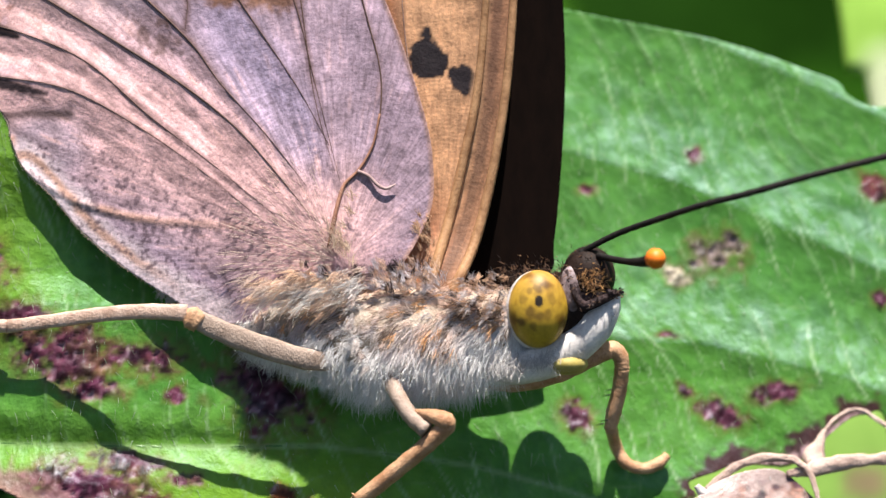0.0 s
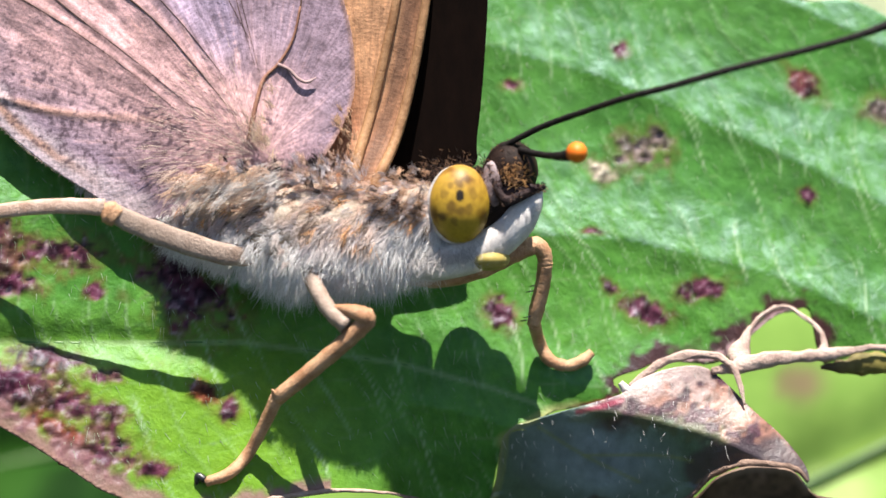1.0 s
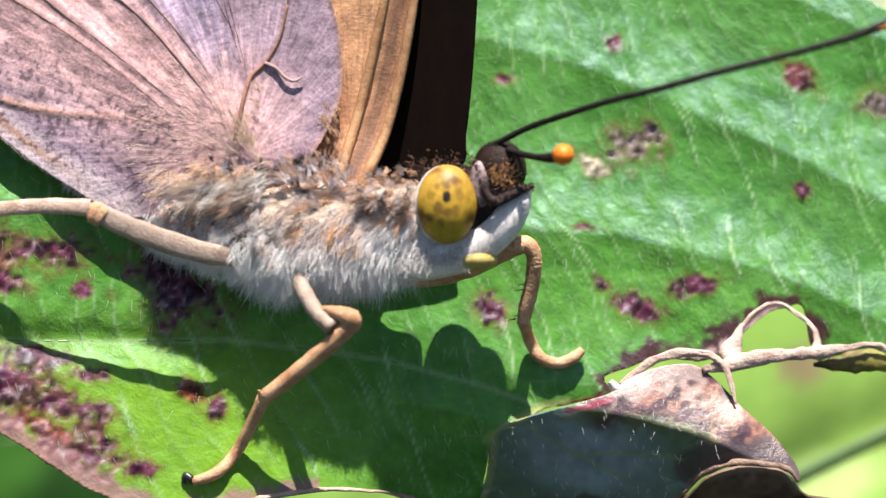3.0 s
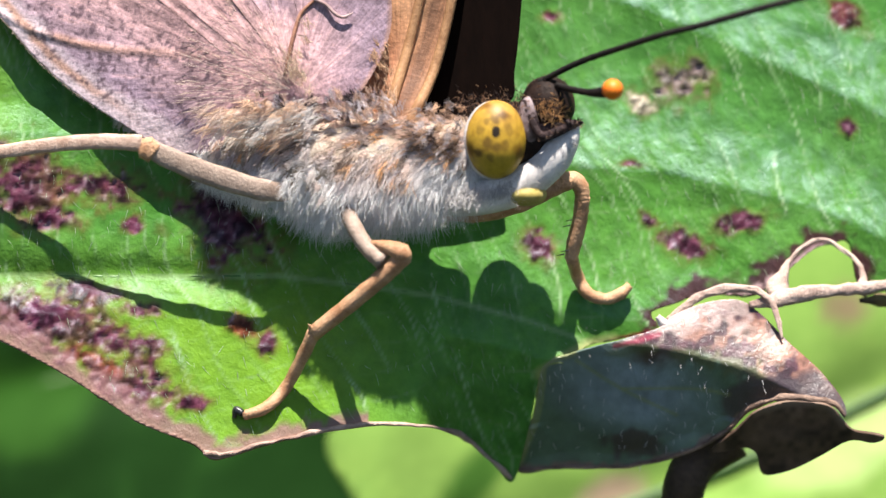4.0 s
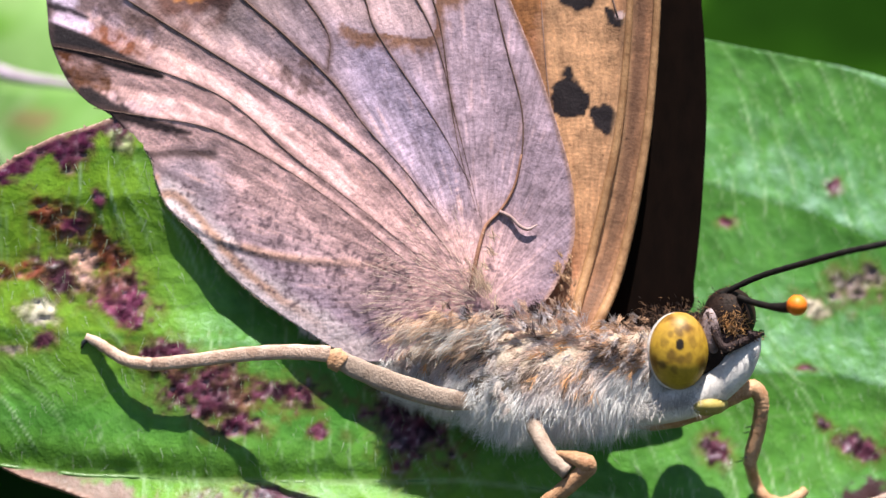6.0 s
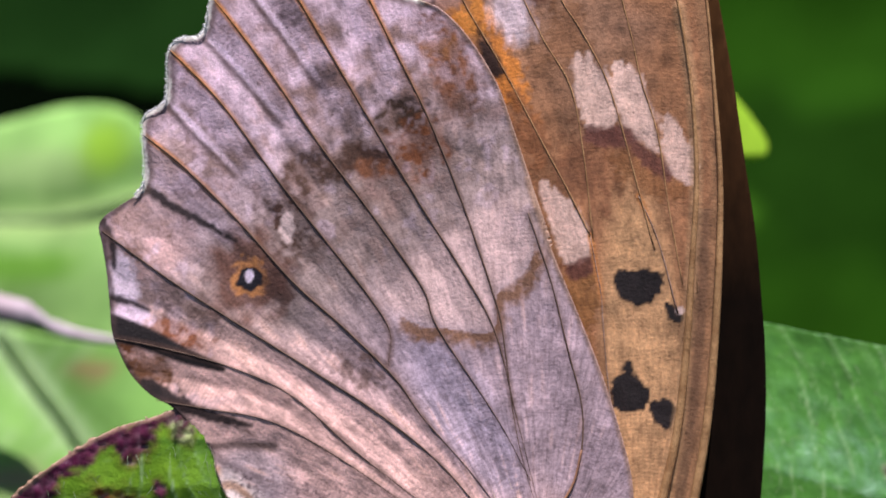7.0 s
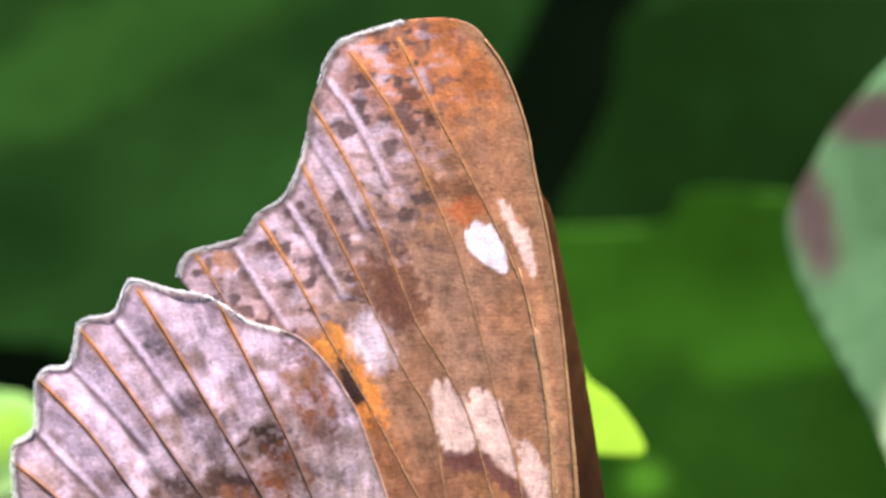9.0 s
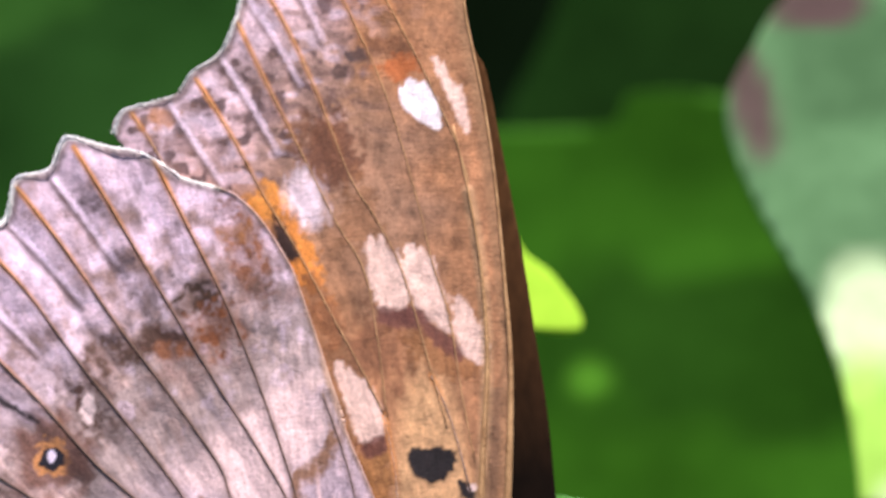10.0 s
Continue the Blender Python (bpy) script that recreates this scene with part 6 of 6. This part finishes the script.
strands("nape_hair", np.column_stack([q, g.uniform(-1.35, -0.5, n)]), np.column_stack([g.normal(-0.35, 0.4, n), g.normal(0.6, 0.35, n), g.normal(-0.4, 0.3, n)]), g.uniform(0.12, 0.3, n), 0.011, np.where(g.random((n, 1)) < 0.7, (0.035, 0.02, 0.017), (0.30, 0.17, 0.10)) * g.uniform(0.7, 1.2, (n, 1)), head, 0.3, "brown hair between the eyes")
n = 650
s = g.random(n)
p0 = np.column_stack([np.interp(s, [0, 0.45, 1], [(1.53, -3.63)[0], (3.57, -3.27)[0], (5.34, -1.77)[0]]), np.interp(s, [0, 0.45, 1], [(1.53, -3.63)[1], (3.57, -3.27)[1], (5.34, -1.77)[1]])])
p0 += g.normal(0, 0.2, (n, 2)) * (1 - 0.6 * s)[:, None]
strands("face_hair", np.column_stack([p0, -1.55 + 0.2 * s]), np.column_stack([g.normal(-0.1, 0.4, n), g.normal(-0.6, 0.4, n), g.normal(-0.35, 0.2, n)]), g.uniform(0.15, 0.4, n), 0.010, np.tile((0.46, 0.43, 0.42), (n, 1)) * g.uniform(0.8, 1.1, (n, 1)), face, 0.3)

# antennae
k = spline(np.array([(4.35, -0.05, -1.10), (4.62, 0.13, -1.25), (5.53, 0.59, -1.75), (6.72, 1.02, -2.60), (8.00, 1.44, -3.45), (9.27, 1.76, -4.00), (11.16, 2.30, -4.50), (13.35, 2.86, -4.60), (14.87, 3.28, -4.60), (15.88, 3.65, -4.60), (16.80, 3.99, -4.60), (17.57, 4.25, -4.60), (17.99, 4.37, -4.60)]), 8)
t = np.linspace(0, 1, len(k))
ringed = 1 + 0.06 * np.sin(t * 260)
v, f = tube(k, np.interp(t, [0, 0.05, 0.65, 0.78, 0.92, 0.985, 1], [0.13, 0.095, 0.105, 0.15, 0.27, 0.25, 0.08]) * ringed, 12)
antenna = mesh_object("antenna", v, f, ANTENNA, butterfly, "thin black antenna with an orange club")
cut = int(len(k) * 0.90)
v, f = tube(k[cut:] + (0, -0.01, -0.02), np.interp(t[cut:], [0.9, 0.96, 0.985, 1], [0.27, 0.30, 0.27, 0.10]), 12)
mesh_object("club", v, f, ORANGE, antenna, "orange club")
lo, hi = int(len(k) * 0.74), int(len(k) * 0.87)
v, f = tube(k[lo:hi] + (0, -0.06, -0.09), np.interp(t[lo:hi], [0.74, 0.80, 0.87], [0.05, 0.15, 0.20]), 10)
mesh_object("club_stripe", v, f, plain("rusty_club_scales", (0.28, 0.075, 0.015), (0.45, 0.14, 0.03), 2500, 0.55, 0.3), antenna, "rusty underside of the club")
k = spline(np.array([(4.85, -0.12, -1.40), (5.30, -0.24, -1.90), (5.74, -0.31, -2.50), (6.11, -0.32, -2.95), (6.35, -0.27, -3.20), (6.48, -0.22, -3.35)]), 6)
t = np.linspace(0, 1, len(k))
v, f = tube(k, np.interp(t, [0, 0.4, 0.75, 1], [0.10, 0.11, 0.2, 0.24]), 12)
other = mesh_object("antenna", v, f, ANTENNA, butterfly, "antenna pointing forward with an orange tip")
mesh_object("club", *ball((*(6.51, -0.22), -3.4), (0.32, 0.32, 0.36)), ORANGE, other, "orange club tip")


# legs
def limb(name, pos, rad, parent, material=None, label="", sides=12, flat=1.0):
    k = spline(np.array(pos), 5)
    t = np.linspace(0, 1, len(k))
    r = np.interp(t, np.linspace(0, 1, len(rad)), rad) * (1 + 0.04 * np.sin(t * 40))
    v, f = tube(k, r, sides, flat)
    return mesh_object(name, v, f, material or LEG, parent, label)


PALE_LEG = plain("pale_leg_scales", (0.28, 0.20, 0.155), (0.42, 0.32, 0.26), 1800, 0.6, 0.3, 0.00006)
PINK_LEG = plain("pinkish_leg_scales", (0.42, 0.27, 0.20), (0.64, 0.46, 0.37), 1800, 0.55, 0.35, 0.00007)
leg = limb("leg", [(-3.06, -3.47, -0.50), (-3.69, -3.44, -1.10), (-4.46, -3.32, -1.50), (-6.03, -2.82, -1.68), (-7.08, -2.39, -1.76), (-7.84, -2.01, -1.80)], (0.24, 0.3, 0.34, 0.36, 0.33, 0.30), butterfly, PALE_LEG, "hind leg stretched back over the leaf", 12, 0.3)
limb("knee", [(-7.56, -2.24, -1.80), (-7.84, -2.04, -1.80), (-8.02, -1.94, -1.76)], (0.33, 0.37, 0.2), leg, flat=0.4)
limb("tibia", [(-7.96, -1.91, -1.80), (-9.33, -1.87, -1.60), (-10.79, -1.98, -1.34), (-12.24, -2.18, -1.14), (-13.73, -2.36, -0.82)], (0.26, 0.24, 0.23, 0.22, 0.21), leg, PINK_LEG, flat=0.32)
limb("tarsus", [(-13.69, -2.35, -0.83), (-14.48, -2.27, -0.56), (-15.04, -2.00, -0.44), (-15.50, -1.70, -0.36), (-15.89, -1.51, -0.35)], (0.21, 0.2, 0.19, 0.17, 0.12), leg, PINK_LEG, flat=0.6)
limb("claw", [(-15.74, -1.56, -0.32), (-15.96, -1.71, -0.33), (-16.03, -1.89, -0.34)], (0.09, 0.08, 0.03), leg, CLAW)
leg = limb("leg", [(-1.80, -3.28, -0.80), (-1.62, -4.00, -1.40), (-1.36, -4.56, -1.80), (-0.97, -5.13, -2.10), (-0.48, -5.54, -2.30)], (0.26, 0.27, 0.26, 0.25, 0.28), butterfly, PALE_LEG, "middle leg reaching down to the leaf edge")
limb("knee", [(-0.85, -4.95, -2.15), (-0.32, -5.08, -2.35), (0.08, -5.25, -2.45), (0.22, -5.50, -2.40)], (0.07, 0.22, 0.31, 0.2), leg)
limb("tibia", [(0.18, -5.32, -2.40), (-0.45, -5.95, -2.20), (-1.52, -6.88, -1.80), (-2.68, -7.83, -1.40)], (0.29, 0.27, 0.26, 0.25), leg)
limb("tarsus", [(-2.65, -7.76, -1.40), (-3.06, -8.61, -1.00), (-3.63, -9.65, -0.60), (-4.22, -10.22, -0.98), (-4.92, -10.46, -1.05)], (0.22, 0.2, 0.19, 0.19, 0.15), leg)
limb("spur", [(-2.66, -7.73, -1.50), (-2.83, -7.53, -1.60)], (0.1, 0.02), leg, None, "", 6)
limb("claw", [(-4.92, -10.40, -1.08), (-5.14, -10.29, -1.00), (-5.21, -10.54, -1.00)], (0.12, 0.13, 0.05), leg, CLAW, "black claw")
leg = limb("leg", [(1.19, -4.05, -0.20), (2.44, -4.12, -0.20), (3.69, -3.80, -0.10), (4.59, -3.39, 0.00), (5.28, -3.13, 0.10)], (0.3, 0.32, 0.34, 0.33, 0.28), butterfly, None, "front leg bent down to the leaf")
limb("knee", [(4.99, -3.20, 0.05), (5.39, -3.11, 0.10), (5.64, -3.35, 0.15), (5.71, -3.76, 0.20)], (0.28, 0.28, 0.26, 0.22), leg)
limb("tibia", [(5.70, -3.63, 0.20), (5.62, -4.40, 0.40), (5.45, -5.13, 0.60), (5.35, -5.67, 0.75)], (0.24, 0.24, 0.25, 0.2), leg)
limb("tarsus", [(5.37, -5.58, 0.75), (5.58, -6.27, 1.66), (5.91, -6.82, 1.68), (6.49, -7.00, 1.73), (6.97, -6.83, 1.77), (7.26, -6.57, 1.82)], (0.2, 0.2, 0.2, 0.18, 0.2, 0.13), leg)
for u, v in ((5.18, -4.43), (5.09, -4.61), (5.02, -5.41), (4.88, -5.53)):
    k, f = tube(np.array([(u + 0.25, v + 0.05, 0.5), (u, v, 0.5)]), (0.03, 0.008), 5)
    mesh_object("spine", k, f, CLAW, leg)

# ---- surroundings ----
def far_leaf(edge, w, slope, tone, label, rib=None, patches=(), step=0.5, vary=0.22, seed=1, bright=(0.3, 0.45, 0.1), foot=None):
    """A leaf behind the perch: blade with a midrib crease, side veins and patches; slope tips it back. Tone and patches
    also carry painted shade.
    """
    o = spline(np.array(edge), 5, True)
    p, q, r = sheet(o, step)
    a, b = cheap_fuzz(p, 0.12, seed), cheap_fuzz(p, 0.5, seed + 1)
    t = np.tile(np.array(tone), (len(p), 1)) * (1 + vary * a + 0.5 * vary * b)[:, None]
    z = w + slope * (p[:, 1] - o[:, 1].mean()) + 0.5 * a
    ob = thing("background_leaf", (*o.mean(0), w), label, "leaf", "leaves behind the butterfly")
    if rib is not None:
        k = spline(np.array(rib), 6)
        d, s, _ = near_line(p, k)
        z = z + 0.8 * np.exp(-((d / 1.5) ** 2))
        side = np.abs(((s * 9 + d * 0.12) % 1) - 0.5)
        t = blend(t, np.clip((0.08 - side) * 8, 0, 1) * 0.4, bright)
        t = blend(t, soft(d, 0.15, 0.5) * 0.8, bright)
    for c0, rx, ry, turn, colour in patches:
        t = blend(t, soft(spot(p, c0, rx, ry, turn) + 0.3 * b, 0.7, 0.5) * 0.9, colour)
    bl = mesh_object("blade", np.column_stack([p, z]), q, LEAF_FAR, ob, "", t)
    thicken(bl, 0.25)
    if rib is not None:
        h = np.interp(np.arange(len(k)), [0, len(k) - 1], [0.35, 0.12])
        kz = w + slope * (k[:, 1] - o[:, 1].mean()) + 0.7
        v, f = tube(np.column_stack([k, kz]), h, 8)
        mesh_object("midrib", v, f, MIDRIB_FAR, ob)
    # stalk down to the soil
    lowest = np.array(foot) if foot else o[o[:, 1].argmin()]
    zl = w + slope * (lowest[1] - o[:, 1].mean())
    k = spline(np.array([(lowest[0], lowest[1] + 0.5, zl), (lowest[0] + 1, lowest[1] - 25, zl + 12), (lowest[0] + 2, -150, zl + 30), (lowest[0] + 2, -380, zl + 40)]), 6)
    v, f = tube(k, np.linspace(0.5, 1.2, len(k)), 8)
    mesh_object("stalk", v, f, MIDRIB_FAR, ob)
    return ob


MIDRIB_FAR = plain("far_midrib", (0.05, 0.11, 0.03), (0.10, 0.17, 0.06), 400, 0.5, 0.3)
LIME, GRASS, MOSS, DEEP = (0.26, 0.50, 0.05), (0.10, 0.27, 0.025), (0.035, 0.12, 0.012), (0.010, 0.030, 0.008)
# last patch: shaded gap between leaves painted dark on the blade
far_leaf([(-3.16, -13.01), (-2.02, -15.94), (-0.36, -21.18), (15.88, -23.21), (28.21, -17.91), (28.01, -5.47), (19.80, -4.05), (12.63, -5.09), (7.50, -7.99), (2.34, -10.71)], 16, 0.35, (0.22, 0.37, 0.085), "sunlit yellow-green leaf below the perch leaf", [(-0.77, -18.03), (9.60, -15.06), (19.87, -10.45), (25.99, -7.13)],
         (((15.74, -8.49), 1.0, 0.7, 0, (0.25, 0.18, 0.12)), ((7.32, -15.38), 1.3, 0.7, 0, (0.45, 0.30, 0.25)), ((15.79, -13.37), 3.0, 1.2, 25, (0.42, 0.56, 0.22)), ((1.93, -15.09), 0.8, 2.2, -35, (0.03, 0.10, 0.015))), seed=5, vary=0.35)
# shade under the perch leaf put into a low base tone
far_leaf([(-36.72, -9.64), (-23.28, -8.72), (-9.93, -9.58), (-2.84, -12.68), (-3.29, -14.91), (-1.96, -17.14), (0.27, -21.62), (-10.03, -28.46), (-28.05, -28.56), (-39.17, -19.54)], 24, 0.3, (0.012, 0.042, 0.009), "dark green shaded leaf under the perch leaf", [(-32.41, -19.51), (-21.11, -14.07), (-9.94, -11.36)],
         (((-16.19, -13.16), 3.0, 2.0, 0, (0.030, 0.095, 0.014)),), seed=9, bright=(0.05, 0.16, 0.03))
far_leaf([(-38.22, 9.79), (-30.35, 12.95), (-24.78, 14.41), (-22.34, 15.02), (-20.34, 14.94), (-18.97, 13.89), (-18.13, 12.13), (-15.47, 7.74), (-18.13, 5.07), (-21.46, 5.92), (-23.46, 6.57), (-27.03, 7.21), (-38.24, 6.68)], 22, 0.3, (0.23, 0.40, 0.14), "sunlit yellow-green leaf at the wing's hind edge", [(-35.98, 8.70), (-27.02, 10.31), (-22.57, 10.56), (-18.57, 11.69)], (((-23.45, 12.54), 3, 0.8, 10, (0.34, 0.5, 0.22)), ((-24.35, 8.78), 2.5, 0.7, 0, (0.10, 0.24, 0.03)), ((-20.79, 13.44), 1.2, 1.5, 30, (0.30, 0.52, 0.05))), seed=13, vary=0.4, bright=(0.5, 0.68, 0.3))
far_leaf([(-36.16, 6.36), (-25.59, 6.97), (-22.22, 6.47), (-19.50, 6.29), (-16.77, 6.10), (-13.01, 3.21), (-15.09, -1.84), (-21.40, -5.08), (-29.88, -7.31), (-38.40, -6.36)], 15, 0.3, (0.25, 0.46, 0.14), "pale green leaf with a whitish midrib and brown patch", [(-23.90, 6.46), (-22.44, 4.59), (-21.18, 3.13), (-19.29, 0.63)],
         (((-20.23, 5.23), 0.9, 0.5, 0, (0.36, 0.24, 0.14)), ((-23.08, 1.22), 1.2, 0.5, 0, (0.3, 0.25, 0.2))), seed=17, bright=(0.55, 0.68, 0.5))
stalk = thing("purple_stalk", (*(-21.87, 7.46), 13), "thin lilac-brown dry stalk behind the wing", "stalk")
k = spline(np.array([(-29.31, 8.63, 13.00), (-25.17, 8.25, 13.00), (-23.10, 7.75, 13.00), (-21.87, 7.46, 13.00), (-20.84, 6.95, 13.00), (-19.81, 6.71, 13.00), (-18.16, 6.46, 13.00), (-16.31, 5.86, 13.00)]), 5)
v, f = tube(k, np.interp(np.linspace(0, 1, len(k)), [0, 0.38, 0.48, 0.56, 1], [0.55, 0.48, 0.16, 0.26, 0.07]), 10)
mesh_object("stalk_body", v, f, plain("lilac_stalk", (0.30, 0.22, 0.28), (0.52, 0.44, 0.56), 500, 0.6, 0.3), stalk)
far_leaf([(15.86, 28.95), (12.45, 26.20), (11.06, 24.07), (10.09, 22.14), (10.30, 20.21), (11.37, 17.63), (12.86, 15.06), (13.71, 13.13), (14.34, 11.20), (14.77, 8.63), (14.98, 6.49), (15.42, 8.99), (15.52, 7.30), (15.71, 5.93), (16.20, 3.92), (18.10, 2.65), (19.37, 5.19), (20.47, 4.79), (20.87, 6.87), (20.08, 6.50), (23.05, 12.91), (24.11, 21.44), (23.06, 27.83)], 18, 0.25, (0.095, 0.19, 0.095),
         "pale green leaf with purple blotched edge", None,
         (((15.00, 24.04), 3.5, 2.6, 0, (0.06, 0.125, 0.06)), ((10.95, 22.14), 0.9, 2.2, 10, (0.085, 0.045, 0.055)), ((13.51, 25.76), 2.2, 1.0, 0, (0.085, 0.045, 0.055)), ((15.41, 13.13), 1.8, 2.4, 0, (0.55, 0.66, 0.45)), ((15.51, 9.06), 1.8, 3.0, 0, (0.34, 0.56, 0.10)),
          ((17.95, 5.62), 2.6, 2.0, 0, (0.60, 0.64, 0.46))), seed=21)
far_leaf([(1.67, 16.84), (2.50, 16.18), (3.42, 15.50), (4.24, 14.47), (4.59, 13.75), (4.34, 13.38), (3.52, 13.38), (2.70, 13.50), (1.25, 13.54), (-0.40, 14.36)], 13.4, 0.3, (0.34, 0.56, 0.05), "small bright yellow-green leaf tip", None, step=0.2, seed=25, foot=(-0.40, 14.15))
# first patch paints shade over the blade's lower part
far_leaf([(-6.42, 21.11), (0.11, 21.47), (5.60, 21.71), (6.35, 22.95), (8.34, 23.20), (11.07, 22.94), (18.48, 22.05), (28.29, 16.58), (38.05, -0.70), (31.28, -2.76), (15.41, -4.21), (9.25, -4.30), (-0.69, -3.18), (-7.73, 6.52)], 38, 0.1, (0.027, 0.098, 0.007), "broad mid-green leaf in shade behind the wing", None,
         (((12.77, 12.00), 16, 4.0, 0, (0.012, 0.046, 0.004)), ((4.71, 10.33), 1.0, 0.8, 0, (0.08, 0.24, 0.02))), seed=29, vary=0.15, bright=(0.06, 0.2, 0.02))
# next two leaves: tone lowered to stand in for shade
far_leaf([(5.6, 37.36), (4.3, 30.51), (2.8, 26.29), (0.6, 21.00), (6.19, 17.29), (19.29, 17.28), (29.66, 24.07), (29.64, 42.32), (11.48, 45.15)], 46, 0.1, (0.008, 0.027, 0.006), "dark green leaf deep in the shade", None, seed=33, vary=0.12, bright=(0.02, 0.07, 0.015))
far_leaf([(-67.80, 46.44), (-34.31, 48.73), (-1.74, 45.62), (0.91, 36.24), (-0.71, 31.16), (-4.49, 24.21), (-10.99, 15.61), (-18.06, 15.07), (-37.26, 17.25), (-68.06, 18.92)], 48, 0.1, (0.015, 0.052, 0.010), "broad green leaf behind the wing tip, painted dark for shade", None, (((-22.08, 29.41), 14, 2.6, 24, (0.026, 0.085, 0.014)),), seed=37, vary=0.2, bright=(0.022, 0.08, 0.01))
# one big near-black sheet added to stand in for unlit depth
far_leaf([(-95.67, 109.07), (-19.72, 115.17), (46.46, 104.18), (46.68, -7.60), (23.78, -34.17), (-11.45, -43.77), (-53.73, -38.65), (-97.18, -21.09)], 62, 0.0, (0.002, 0.006, 0.002), "near-black backdrop for the unlit gaps between leaves", None, step=1.0, seed=41, vary=0.2)
# dark tone paints the shade behind the perch leaf
far_leaf([(3.0, 26.97), (0.2, 20.5), (-3.44, 6.33), (10.74, 5.81), (18.48, 3.23), (28.80, 1.17), (39.12, -1.41), (44.28, 14.07), (44.28, 30.84), (18.49, 32.64), (5.0, 32.13)], 44, 0.1, (0.007, 0.026, 0.004), "green leaf behind the perch leaf, painted dark for shade", None, step=0.8, seed=45, vary=0.15)

g = bpy.data.meshes.new("ground")
g.from_pydata([(-40, -40, -0.35), (40, -40, -0.35), (40, 40, -0.35), (-40, 40, -0.35)], [], [(0, 1, 2, 3)])
g.materials.append(SOIL)
tagged(new("ground", g), "dark soil with leaf litter", "ground", kind="structure")


def motions():
    walk(cam, [(t, eye_pose(*r)) for t, *r in ROWS], EXPOSURES)


motions()
